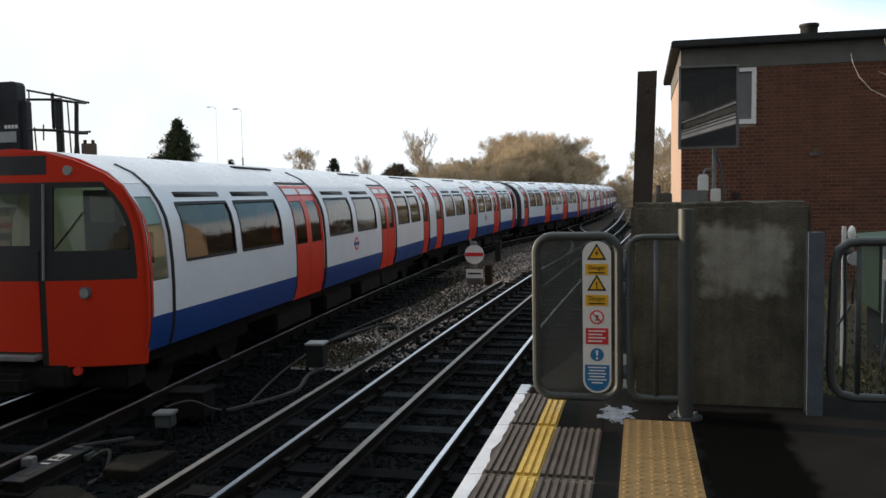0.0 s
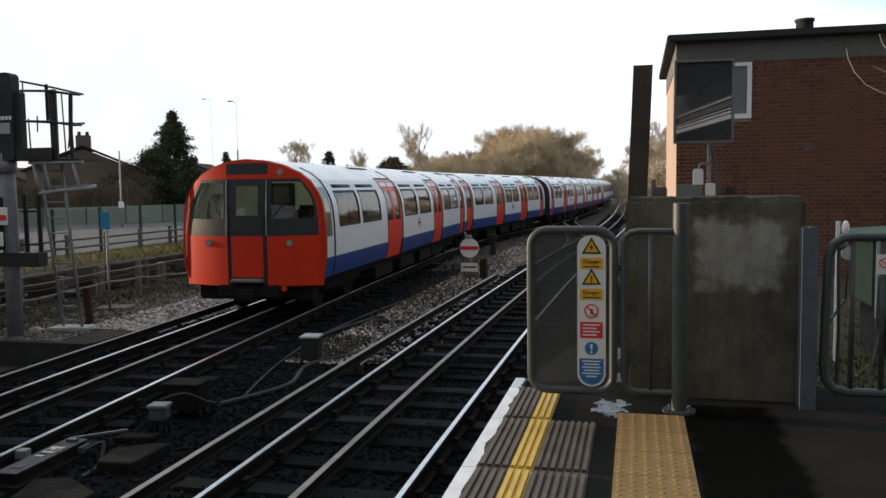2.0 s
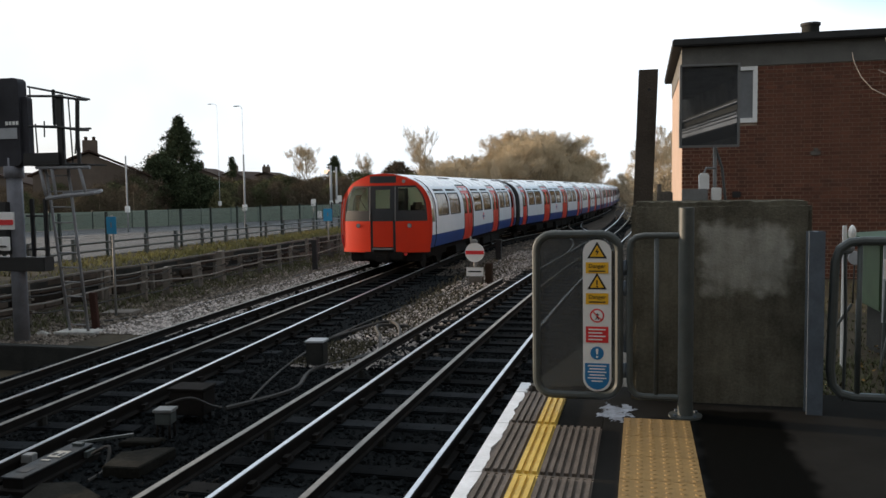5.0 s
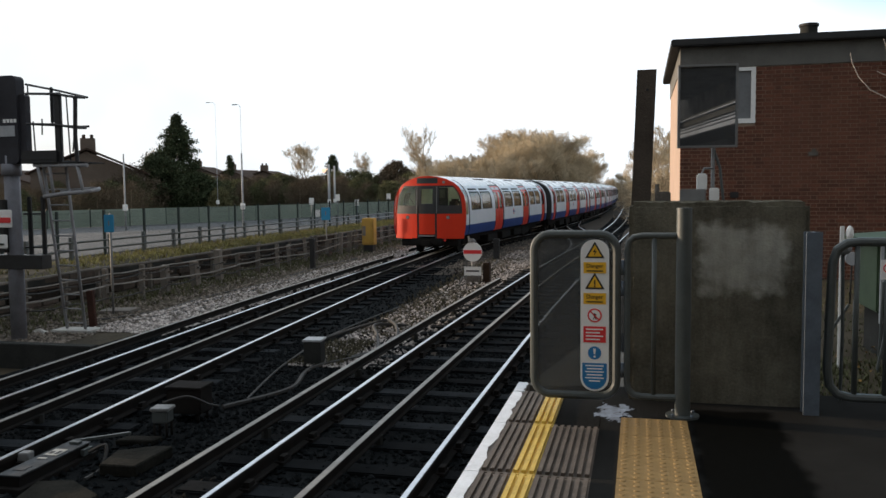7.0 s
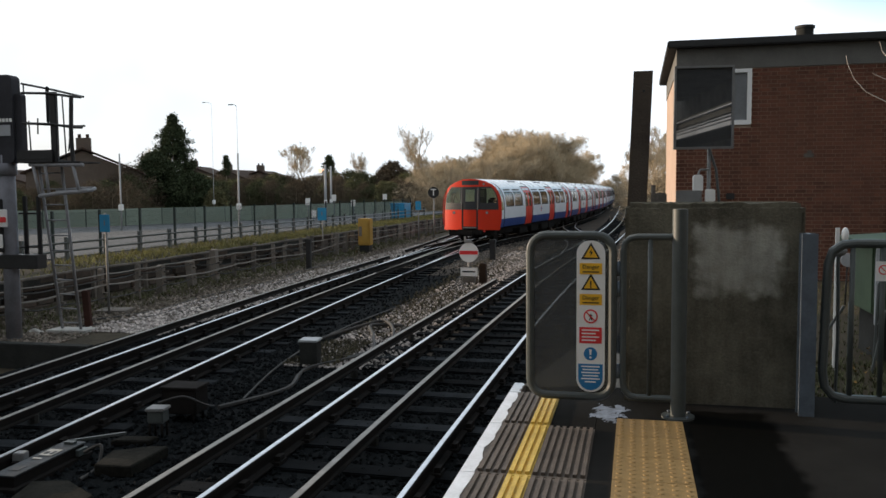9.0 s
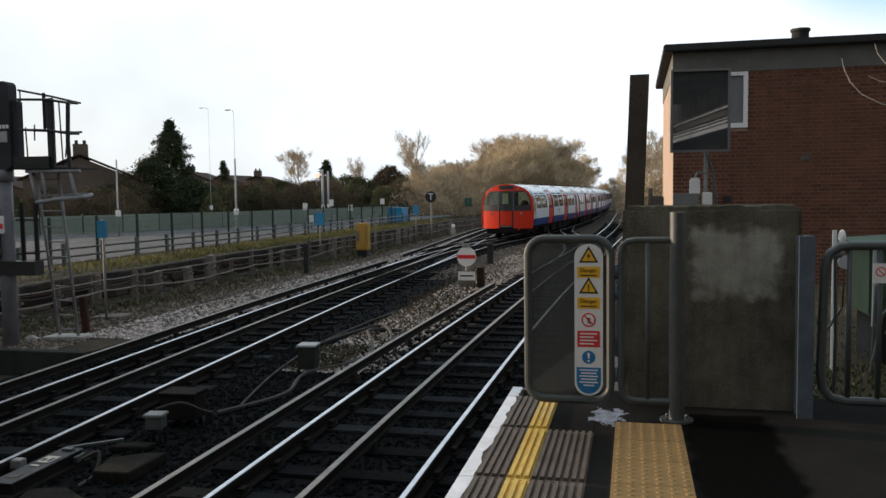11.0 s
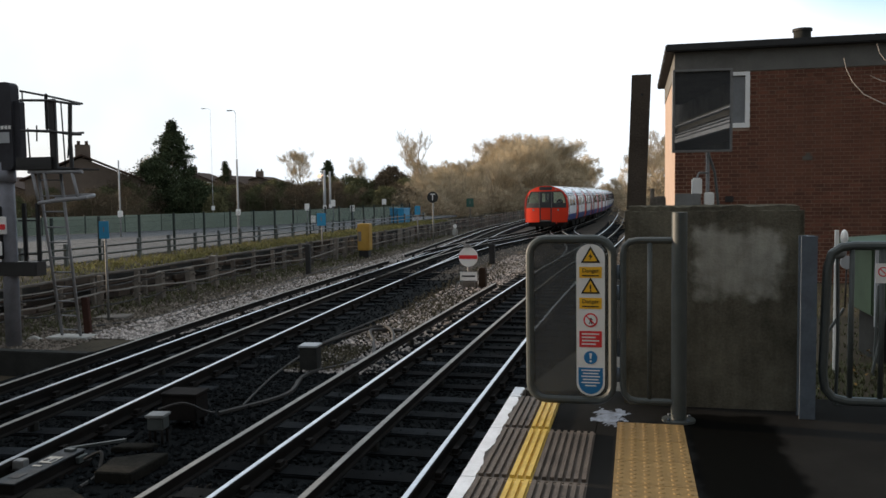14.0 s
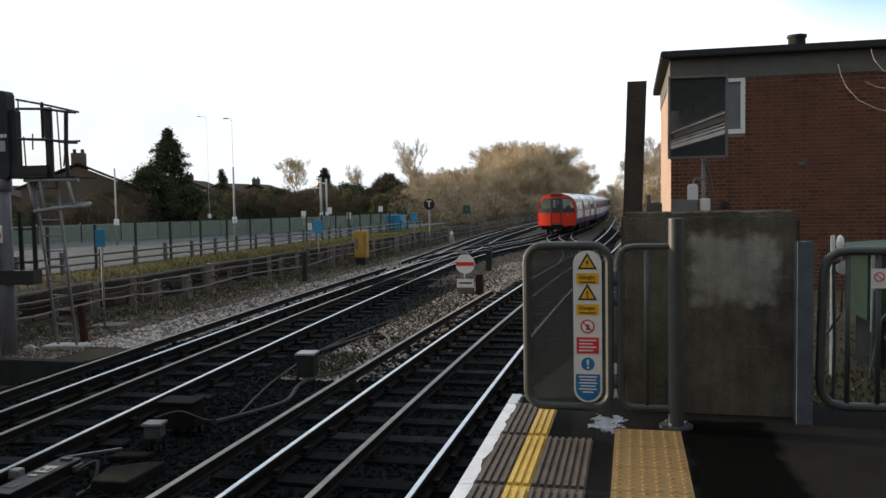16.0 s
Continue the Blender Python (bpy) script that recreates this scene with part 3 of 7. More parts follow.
def coping_mesh(length, name, x0, x1, material, ribs):
    bm = bmesh.new()
    box(bm, x0, x1, 0.006, length - 0.006, -0.06, 0.0)
    if ribs:
        n = int((x1 - x0) / 0.037)
        w = (x1 - x0) / n
        for i in range(n):
            a = x0 + w * i
            box(bm, a + 0.0095, a + w - 0.0095, 0.03, length - 0.03, 0.0, 0.018)
    return mesh_of(bm, name, material)


BANDS = (("edge_slab", EDGE, -0.838, M_COPING, False), ("coping_slab", -0.838, -0.665, M_COPING, True), ("yellow_line", -0.665, -0.535, M_YELLOW, True), ("coping_slab", -0.535, -0.24, M_COPING, True))
COPING = {}
for k in range(-12, 2):
    length = PITCH if k < 0 else 0.85 if k == 0 else 0.3
    for name, x0, x1, m, ribs in BANDS:
        if (k == 1 and name != "edge_slab") or (k == 0 and x0 > -0.54):
            continue
        key = (name, x0, length)
        if key not in COPING:
            COPING[key] = coping_mesh(length, name, x0, x1, m, ribs)
        ob = new(name, COPING[key])
        ob.parent = coping_t
        ob.matrix_basis = pose(0, JOINT0 + (PITCH * k if k < 1 else 0.86), 0.0)
    ob = new("white_edge", white_mesh(length, k * 3.7))
    ob.parent = coping_t
    ob.matrix_basis = pose(0, JOINT0 + (PITCH * k if k < 1 else 0.86), 0.0)
bm = bmesh.new()
box(bm, -0.53, -0.244, JOINT0 + 0.01, 6.44, -0.06, -0.003)
part("plain_slab", bm, M_ASPHALT, coping_t, "patched dark asphalt at the end of the coping")

tactile_t = thing("tactile_paving", pose(0, 0, 0), "buff blister tactile paving strip on the platform", "tactile paving", kind="structure")
bm = bmesh.new()
box(bm, 0.003, 0.407, 0.003, 0.397, 0.0, 0.006)
for i in range(6):
    for j in range(6):
        cx, cy = 0.035 + 0.068 * i, 0.033 + 0.0668 * j
        lo = [bm.verts.new((cx + 0.017 * math.cos(a), cy + 0.017 * math.sin(a), 0.006)) for a in [k * math.pi / 4 for k in range(8)]]
        hi = [bm.verts.new((cx + 0.011 * math.cos(a), cy + 0.011 * math.sin(a), 0.0105)) for a in [k * math.pi / 4 for k in range(8)]]
        bm.faces.new(hi)
        for k in range(8):
            bm.faces.new((lo[k], lo[(k + 1) % 8], hi[(k + 1) % 8], hi[k]))
TACTILE_MESH = mesh_of(bm, "tactile_slab", M_BUFF)
for k in range(16):
    ob = new("tactile_slab", TACTILE_MESH)
    ob.parent = tactile_t
    ob.matrix_basis = pose(-0.112, 5.55 - 0.4 * (k + 1), 0.0) @ Matrix.Diagonal((1.045, 1, 1, 1))


sv, sf = [], []
for i in range(64):
    for j in range(80):
        x, y = -0.36 + 0.006 * i, 5.36 + 0.009 * j
        away = math.hypot((x + 0.17) / 0.15, (y - 5.66) / 0.27)
        if away + 0.55 * noise.noise((x * 14, y * 9, 1.3)) + 0.3 * noise.noise((x * 45, y * 30, 7.1)) < 0.72:
            b = len(sv)
            sv += [(x, y, 0.003), (x + 0.006, y, 0.003), (x + 0.006, y + 0.009, 0.003), (x, y + 0.009, 0.003)]
            sf.append((b, b + 1, b + 2, b + 3))
tagged(raw("paint_splash", sv, sf, mat("pale spilt paint", (0.3, 0.36, 0.46), (0.06, 0.065, 0.075), rough=0.6, scale=9, fine=40, amount=1.0)), "pale spilt paint on the platform end", "pavement", kind="structure")

bm = bmesh.new()
vs = [(-0.86, 6.45, -0.02), (0.0, 6.45, -0.02), (0.0, 13.5, BED + 0.02), (-0.86, 13.5, BED + 0.02)]
plate(bm, vs, -0.5, (0, 0, 1))
tagged(part("platform_ramp", bm, M_CONCRETE), "worn concrete ramp down from the platform end", "ramp", kind="structure")


# ---- the train ----
PROFILE = [(1.25, 0.70), (1.30, 0.9), (1.315, 1.07), (1.32, 1.35), (1.315, 1.62), (1.29, 1.95), (1.255, 2.12), (1.19, 2.28), (1.07, 2.47), (0.9, 2.62), (0.62, 2.76), (0.32, 2.85), (0.0, 2.88)]
PZ = np.array([p[1] for p in PROFILE])
PX = np.array([p[0] * 1.06 for p in PROFILE])


def prof(z):
    return float(np.interp(z, PZ, PX))


def prof_points(z0, z1):
    zs = [z0] + [z for z in PZ if z0 + 0.01 < z < z1 - 0.01] + [z1]
    return [(prof(z), z) for z in zs]


def skin(bm, y0, y1, z0, z1, side, off=0.0, thick=0.03):
    """A curved panel of the car's side between two stations and two heights."""
    pts = prof_points(z0, z1)
    outer, inner = [], []
    for i, (x, z) in enumerate(pts):
        a, b = pts[max(0, i - 1)], pts[min(len(pts) - 1, i + 1)]
        dx, dz = b[0] - a[0], b[1] - a[1]
        d = math.hypot(dx, dz)
        nx, nz = dz / d, -dx / d
        for ring, o in ((outer, off), (inner, off - thick)):
            ring.append([bm.verts.new((side * (x + nx * o), y, z + nz * o)) for y in (y0, y1)])
    for i in range(len(pts) - 1):
        for ring in (outer, inner):
            f = bm.faces.new((ring[i][0], ring[i][1], ring[i + 1][1], ring[i + 1][0]))
            f.smooth = True
        for k in (0, 1):
            bm.faces.new((outer[i][k], outer[i + 1][k], inner[i + 1][k], inner[i][k]))
    for i in (0, -1):
        bm.faces.new((outer[i][0], outer[i][1], inner[i][1], inner[i][0]))


def nose_y(x, z):
    return 0.14 - 0.34 * (1 - (x / 1.35) ** 2) + 0.07 * max(0.0, z - 1.55)


def nose_patch(bm, xa, xb, z0, z1, side, off=0.0, thick=0.03, nx=4, nz=4):
    """A panel of the cab front between two lines, given as functions of the height."""
    grid = []
    for layer in (off, off - thick):
        g = []
        for j in range(nz + 1):
            z = z0 + (z1 - z0) * j / nz
            a, b = xa(z), max(xa(z) + 0.002, xb(z))
            g.append([bm.verts.new((side * (a + (b - a) * i / nx), nose_y(a + (b - a) * i / nx, z) - layer, z)) for i in range(nx + 1)])
        grid.append(g)
    for g in grid:
        for j in range(nz):
            for i in range(nx):
                f = bm.faces.new((g[j][i], g[j][i + 1], g[j + 1][i + 1], g[j + 1][i]))
                f.smooth = True
    a, b = grid
    for j in range(nz):
        for i in (0, nx):
            bm.faces.new((a[j][i], a[j + 1][i], b[j + 1][i], b[j][i]))
    for i in range(nx):
        for j in (0, nz):
            bm.faces.new((a[j][i], a[j][i + 1], b[j][i + 1], b[j][i]))


CAR = 15.6
GAP = 0.3
CAB_PLAN = dict(windows=[(0.95, 2.3), (2.5, 3.95), (6.2, 7.65), (7.95, 9.4), (11.4, 12.6), (12.8, 13.9)], doors=[(4.5, 5.9, 2), (9.8, 11.1, 2), (14.3, 15.1, 1)])
MID_PLAN = dict(windows=[(1.7, 2.9), (3.1, 4.4), (6.7, 7.9), (8.1, 9.3), (11.4, 12.6), (12.8, 13.9)], doors=[(0.5, 1.3, 1), (5.0, 6.4, 2), (9.7, 11.1, 2), (14.3, 15.1, 1)])
WZ0, WZ1, BLUE, EAVE = 1.62, 2.27, 1.07, 2.5


def train_car(cab, label):
    plan = CAB_PLAN if cab else MID_PLAN
    car = thing("train_car", pose(0, 0, 0), label, "train car", "cars of the train")
    y_first = 0.16 if cab else 0.0
    holes = sorted([(a, b, "w") for a, b in plan["windows"]] + [(a, b, "d") for a, b, _ in plan["doors"]])
    if cab:
        holes = [(0.12, 0.62, "c")] + holes
    for side in (1, -1):
        def panel_part(name, material, label, *span):
            bm = bmesh.new()
            skin(bm, *span, side)
            part(name, bm, material, car, label)

        def body(*span):
            panel_part("side_panel", M_TWHITE, "off-white painted side panel", *span)

        def lower(*span):
            panel_part("lower_panel", M_TBLUE, "dark blue painted lower panel", *span)

        y = 0.12 if cab else 0.0
        for a, b, kind in holes + [(CAR, CAR, "e")]:
            if a > y:
                body(y, a, BLUE, EAVE)
                lower(y, a, PZ[0], BLUE)
            if kind == "w":
                body(a, b, BLUE, WZ0)
                body(a, b, WZ1, EAVE)
                lower(a, b, PZ[0], BLUE)
            if kind == "c":
                lower(a, b, PZ[0], BLUE)
            y = b
        for a, b in plan["windows"]:
            bm = bmesh.new()
            skin(bm, a, b, WZ0, WZ1, side, -0.012, 0.008)
            w = part("side_window", bm, M_TGLASS, car, "dim glass side window")
            w.visible_shadow = False
            bm = bmesh.new()
            skin(bm, a, b, WZ0 - 0.02, WZ0 + 0.015, side, 0.004, 0.02)
            skin(bm, a, b, WZ1 - 0.015, WZ1 + 0.02, side, 0.004, 0.02)
            skin(bm, a - 0.015, a + 0.015, WZ0, WZ1, side, 0.004, 0.02)
            skin(bm, b - 0.015, b + 0.015, WZ0, WZ1, side, 0.004, 0.02)
            part("window_seal", bm, M_GASKET, w, "black rubber window seal")
            bm = bmesh.new()
            skin(bm, a + 0.1, b - 0.1, 2.345, 2.405, side, 0.006, 0.012)
            part("vent_slot", bm, M_GASKET, car, "black ventilator slot above a window")
        for a, b, leaves in plan["doors"]:
            w = (b - a) / leaves
            for k in range(leaves):
                p, q = a + w * k + 0.01, a + w * (k + 1) - 0.01
                bm = bmesh.new()
                skin(bm, p, q, 0.68, 1.56, side, -0.02)
                skin(bm, p, p + 0.09, 1.56, 2.26, side, -0.02)
                skin(bm, q - 0.09, q, 1.56, 2.26, side, -0.02)
                skin(bm, p, q, 2.26, 2.36, side, -0.02)
                d = part("door_leaf", bm, M_TRED, car, "red sliding passenger door leaf")
                bm = bmesh.new()
                skin(bm, p + 0.09, q - 0.09, 1.56, 2.26, side, -0.03, 0.008)
                g = part("door_window", bm, M_TGLASS, d, "dim glass door window")
                g.visible_shadow = False
            # white centre stands for sky mirrored in the red door tops
            bm = bmesh.new()
            skin(bm, a, b, 2.36, EAVE, side, -0.004)
            header = part("door_header", bm, M_TWHITE, car, "off-white panel above the doors, sky reflection in its colour")
            bm = bmesh.new()
            for p, q, z0, z1 in ((a, a + 0.07, 2.36, EAVE), (b - 0.07, b, 2.36, EAVE), ((a + b) / 2 - 0.04, (a + b) / 2 + 0.04, 2.36, EAVE), (a, b, 2.46, EAVE)):
                skin(bm, p, q, z0, z1, side, 0.002, 0.01)
            part("header_frame", bm, M_TRED, header, "red frame of the door top")
            bm = bmesh.new()
            skin(bm, b - 0.005, b + 0.05, 0.72, 2.74, side, 0.012, 0.02)
            skin(bm, a - 0.02, a + 0.005, 0.72, 2.5, side, 0.008, 0.02)
            skin(bm, a, b, 2.52, 2.55, side, 0.012, 0.02)
            part("door_seam", bm, M_GASKET, car, "dark seam round the doors")
        ey = 7.8 if cab else 8.0
        ex = side * (prof(1.38) + 0.001)
        bm = bmesh.new()
        disc(bm, (ex, ey, 1.38), (side, 0, 0), 0.13, 0.006, 20)
        emblem = part("emblem_ring", bm, M_SIGNRED, car, "round red emblem")
        bm = bmesh.new()
        disc(bm, (ex, ey, 1.38), (side, 0, 0), 0.085, 0.009, 20)
        part("emblem_centre", bm, M_TWHITE, emblem, "white emblem centre")
        bm = bmesh.new()
        box(bm, min(ex, ex + side * 0.012), max(ex, ex + side * 0.012), ey - 0.16, ey + 0.16, 1.35, 1.41)
        part("emblem_bar", bm, M_TBLUE, emblem, "blue emblem bar")
        if cab:
            bm = bmesh.new()
            skin(bm, 0.15, 0.6, BLUE, 1.45, side, -0.006)
            skin(bm, 0.15, 0.2, 1.45, 2.36, side, -0.006)
            skin(bm, 0.54, 0.6, 1.45, 2.36, side, -0.006)
            skin(bm, 0.15, 0.6, 2.36, 2.66, side, -0.006)
            d = part("cab_door", bm, M_TWHITE, car, "off-white cab side door")
            bm = bmesh.new()
            skin(bm, 0.2, 0.54, 1.45, 2.36, side, -0.014, 0.008)
            part("door_window", bm, M_CABGLASS, d, "clear cab door window").visible_shadow = False
            bm = bmesh.new()
            skin(bm, 0.6, 0.64, PZ[0], 2.72, side, 0.012, 0.02)
            skin(bm, 0.125, 0.145, PZ[0], 2.66, side, 0.004, 0.02)
            part("door_seam", bm, M_GASKET, car, "dark seam round the cab door")
            bm = bmesh.new()
            skin(bm, 0.11, 0.128, PZ[0] - 0.0, 2.86, side, 0.003, 0.03)
            skin(bm, 0.13, 0.1302, PZ[0], 1.0, side, 0.0, 0.03)
            part("corner_panel", bm, M_TRED, car, "red painted cab corner")
    bm = bmesh.new()
    for side in (1, -1):
        skin(bm, y_first, CAR, EAVE, 2.88, side)
    part("roof", bm, M_TROOF, car, "pale curved roof")
    for a, b, _ in plan["doors"]:
        for side in (1, -1):
            bm = bmesh.new()
            skin(bm, a - 0.5, a + 0.9, 2.765, 2.79, side, 0.02, 0.03)
            part("roof_gutter", bm, M_GASKET, car, "dark rain gutter strip")
    # inside and beneath
    bm = bmesh.new()
    box(bm, -1.2, 1.2, 0.3, CAR - 0.05, 0.72, 0.78)
    part("floor", bm, M_UNDER, car)
    for y0, y1 in ((1.75, 4.3), (6.0, 9.6), (11.2, 14.1)):
        for side in (1, -1):
            bm = bmesh.new()
            box(bm, min(side * 0.72, side * 1.18), max(side * 0.72, side * 1.18), y0, y1, 0.78, 1.2, 0.04)
            box(bm, min(side * 1.08, side * 1.2), max(side * 1.08, side * 1.2), y0, y1, 1.2, 1.62, 0.03)
            part("bench_seat", bm, M_SEAT, car, "long patterned bench seat")
    for y in ((1.55, CAR - 0.04) if cab else (0.02, CAR - 0.04)):
        bm = bmesh.new()
        plate(bm, [(s * x * 0.97, y, z) for s, zz in ((1, PZ), (-1, PZ[::-1])) for x, z in [(prof(k), k) for k in zz]][:-1], 0.03)
        part("end_wall", bm, M_INTERIOR if y == 1.55 else M_TDARK, car, "dark end bulkhead" if y != 1.55 else "pale cab bulkhead")
    bm = bmesh.new()
    box(bm, -1.12, 1.12, 0.25, CAR - 0.1, 0.52, 0.72)
    part("underframe", bm, M_UNDER, car, "grimy black underframe")
    for y in (4.2, 6.6, 8.9, 10.6):
        bm = bmesh.new()
        box(bm, -1.15, 1.15, y, y + 1.6, 0.22, 0.52, 0.03)
        part("equipment_box", bm, M_UNDER, car, "grimy black equipment box")
    for y in (2.2, CAR - 2.2):
        bm = bmesh.new()
        for s in (-0.95, 0.95):
            box(bm, s - 0.06, s + 0.06, y - 1.25, y + 1.25, 0.34, 0.56, 0.03)
        box(bm, -0.95, 0.95, y - 0.2, y + 0.2, 0.3, 0.55)
        bogie = part("bogie", bm, M_UNDER, car, "black bogie frame")
        for dy in (-0.95, 0.95):
            for s in (-0.7525, 0.7525):
                bm = bmesh.new()
                disc(bm, (s - 0.065, y + dy, 0.392), (1, 0, 0), 0.39, 0.13, 20)
                part("wheel", bm, M_UNDER, bogie, "dark steel wheel")
    bm = bmesh.new()
    box(bm, -0.12, 0.12, CAR - 0.1, CAR + GAP + 0.12, 0.5, 0.72)
    part("coupler", bm, M_UNDER, car, "black coupler")
    if cab:
        cab_front(car)
    return car


def cab_front(car):
    k = lambda v: (lambda z: v)
    inner = lambda z: max(0.43, prof(min(z, 2.86)) - 0.125)
    outer = lambda z: prof(min(z, 2.879))
    red = bmesh.new()

    def dark(*a, **kw):
        bm = bmesh.new()
        nose_patch(bm, *a, **kw)
        part("window_surround", bm, M_TDARK, car, "dark grey panel round a cab window")

    for s in (1, -1):
        nose_patch(red, k(0.385), lambda z: prof(max(z, 0.7)), 0.58, 1.49, s, nz=5, nx=6)
        nose_patch(red, inner, outer, 1.49, 2.52, s, nz=8, nx=2)
        nose_patch(red, k(0.40), outer, 2.52, 2.80, s, nz=6, nx=4)
        nose_patch(red, k(0.0), k(0.40), 2.52, 2.60, s, nz=1)
        nose_patch(red, k(0.0), lambda z: max(0.02, prof(z)), 2.80, 2.876, s, nz=3)
        dark(k(0.37), inner, 1.49, 1.80, s, -0.004)
        dark(k(0.30), k(0.46), 1.80, 2.52, s, -0.002)
        dark(k(0.305), k(0.385), 0.6, 1.80, s, -0.02)
        dark(lambda z: inner(z) - 0.05, inner, 1.80, 2.52, s, -0.003, nz=8)
        dark(k(0.44), inner, 2.46, 2.52, s, -0.003)
    part("cab_front", red, M_TRED, car, "glossy red cab front")
    for s in (1, -1):
        bm = bmesh.new()
        nose_patch(bm, k(0.46), lambda z: inner(z) - 0.05, 1.80, 2.46, s, -0.012, 0.008, nz=8)
        part("windscreen", bm, M_CABGLASS, car, "cab front window").visible_shadow = False
        bm = bmesh.new()
        disc(bm, (s * 0.78, nose_y(0.78, 1.3) + 0.02, 1.36), (0, -1, 0), 0.065, 0.035)
        lamp = part("lamp_rim", bm, M_GALV, car, "metal lamp rim")
        bm = bmesh.new()
        disc(bm, (s * 0.78, nose_y(0.78, 1.3) - 0.008, 1.36), (0, -1, 0), 0.05, 0.014)
        part("headlamp", bm, M_LENS, lamp, "unlit round headlamp")
    bm = bmesh.new()
    for s in (1, -1):
        nose_patch(bm, k(0.0), k(0.305), 0.74, 1.49, s, -0.006)
    door = part("cab_end_door", bm, M_TRED, car, "red lower half of the cab end door")
    bm = bmesh.new()
    for s in (1, -1):
        nose_patch(bm, k(0.0), k(0.305), 1.49, 1.86, s, -0.008)
        nose_patch(bm, k(0.22), k(0.30), 1.86, 2.40, s, 0.0)
        nose_patch(bm, k(0.0), k(0.30), 2.40, 2.52, s, 0.0)
    part("door_frame", bm, M_TDARK, door, "dark frame of the end door")
    bm = bmesh.new()
    for s in (1, -1):
        nose_patch(bm, k(0.0), k(0.22), 1.86, 2.40, s, -0.012, 0.008)
    part("door_window", bm, M_CABGLASS, door, "end door window").visible_shadow = False
    bm = bmesh.new()
    for s in (1, -1):
        nose_patch(bm, k(0.0), k(0.40), 2.60, 2.80, s, 0.002)
    part("destination_box", bm, M_TDARK, car, "dark blank destination box")
    bm = bmesh.new()
    disc(bm, (0.62, nose_y(0.62, 2.66) + 0.02, 2.64), (0, -1, 0), 0.05, 0.04)
    part("marker_lamp", bm, M_LENS, car, "unlit round marker lamp")
    bm = bmesh.new()
    box(bm, -0.3, 0.3, -0.3, -0.05, 0.66, 0.71, 0.01)
    part("door_step", bm, M_SILVER, car, "worn metal step below the end door")
    for s in (1, -1):
        bm = bmesh.new()
        tube(bm, [(s * 0.385, nose_y(0.385, z) - 0.03, z) for z in (1.5, 1.9, 2.3, 2.5)], 0.014, 6)
        part("handrail", bm, M_SILVER, car, "upright grey handrail beside the end door")
        bm = bmesh.new()
        tube(bm, [(s * 0.5, nose_y(0.5, 1.83) - 0.015, 1.83), (s * 0.78, nose_y(0.78, 2.2) - 0.02, 2.2)], 0.009, 5)
        part("wiper", bm, M_GASKET, car, "thin black wiper")
    bm = bmesh.new()
    box(bm, -1.1, 1.1, 0.1, 0.5, 0.3, 0.62, 0.03)
    box(bm, -0.6, 0.6, -0.22, 0.3, 0.36, 0.6, 0.03)
    box(bm, -0.2, 0.2, -0.36, 0.3, 0.3, 0.52, 0.05)
    part("buffer_beam", bm, M_UNDER, car, "black buffer beam and coupler")
    for s in (0.66,):
        bm = bmesh.new()
        disc(bm, (s, nose_y(s, 1) + 0.05, 0.53), (0, -1, 0), 0.045, 0.05)
        part("tail_lamp", bm, M_TAIL, car, "glowing red tail lamp")
    bm = bmesh.new()
    box(bm, 0.55, 0.95, 0.75, 1.1, 1.5, 2.02, 0.08)
    part("cab_seat", bm, M_UNDER, car, "dark cab seat")
    # glowing strip added to brighten the cab, no lamp known there
    bm = bmesh.new()
    box(bm, -0.7, 0.7, 0.85, 0.97, 2.6, 2.63, 0.008)
    part("cab_fill", bm, M_CABFILL, car, "added glowing strip that brightens the cab")
    bm = bmesh.new()
    for s in (1, -1):
        skin(bm, 0.64, 0.94, 0.8, 2.48, s, -0.034, 0.01)
        skin(bm, 0.3, 1.54, 2.5, 2.87, s, -0.034, 0.01)
    part("cab_lining", bm, M_INTERIOR, car, "pale green cab lining")
    bm = bmesh.new()
    box(bm, -0.27, 0.27, 1.5, 1.545, 0.8, 2.45, 0.01)
    door = part("bulkhead_door", bm, M_TDARK, car, "dark door in the cab bulkhead")
    bm = bmesh.new()
    box(bm, -0.17, 0.17, 1.49, 1.499, 2.05, 2.38)
    part("door_window", bm, M_FASCIA, door, "dim window in the bulkhead door")
    bm = bmesh.new()
    box(bm, -1.15, 1.15, 0.25, 0.55, 1.3, 1.62, 0.04)
    part("cab_desk", bm, M_TDARK, car, "dark control desk")


def glow(name, col, strength):
    m = bpy.data.materials.new(name)
    m.use_nodes = True
    b = m.node_tree.nodes["Principled BSDF"]
    b.inputs["Base Color"].default_value = (*col, 1)
    b.inputs["Emission Color"].default_value = (*col, 1)
    b.inputs["Emission Strength"].default_value = strength
    return m


M_LEAF = island(mat("yellow fallen leaf", (0.28, 0.17, 0.04), (0.16, 0.09, 0.02), rough=0.8, scale=2, bump=0), 0.4, 1.3)
M_CABFILL = glow("added cab fill glow", (0.85, 1.0, 0.85), 1.2)
M_TAIL = glow("red tail lamp", (0.45, 0.03, 0.022), 0.12)

rear_car = train_car(True, "red fronted tube train rear car in white and blue")
mid_car = train_car(False, "white and blue tube train car with red doors")
cars = [rear_car] + [mid_car] + [copy_thing(mid_car, pose(0, 0, 0)) for _ in range(4)]


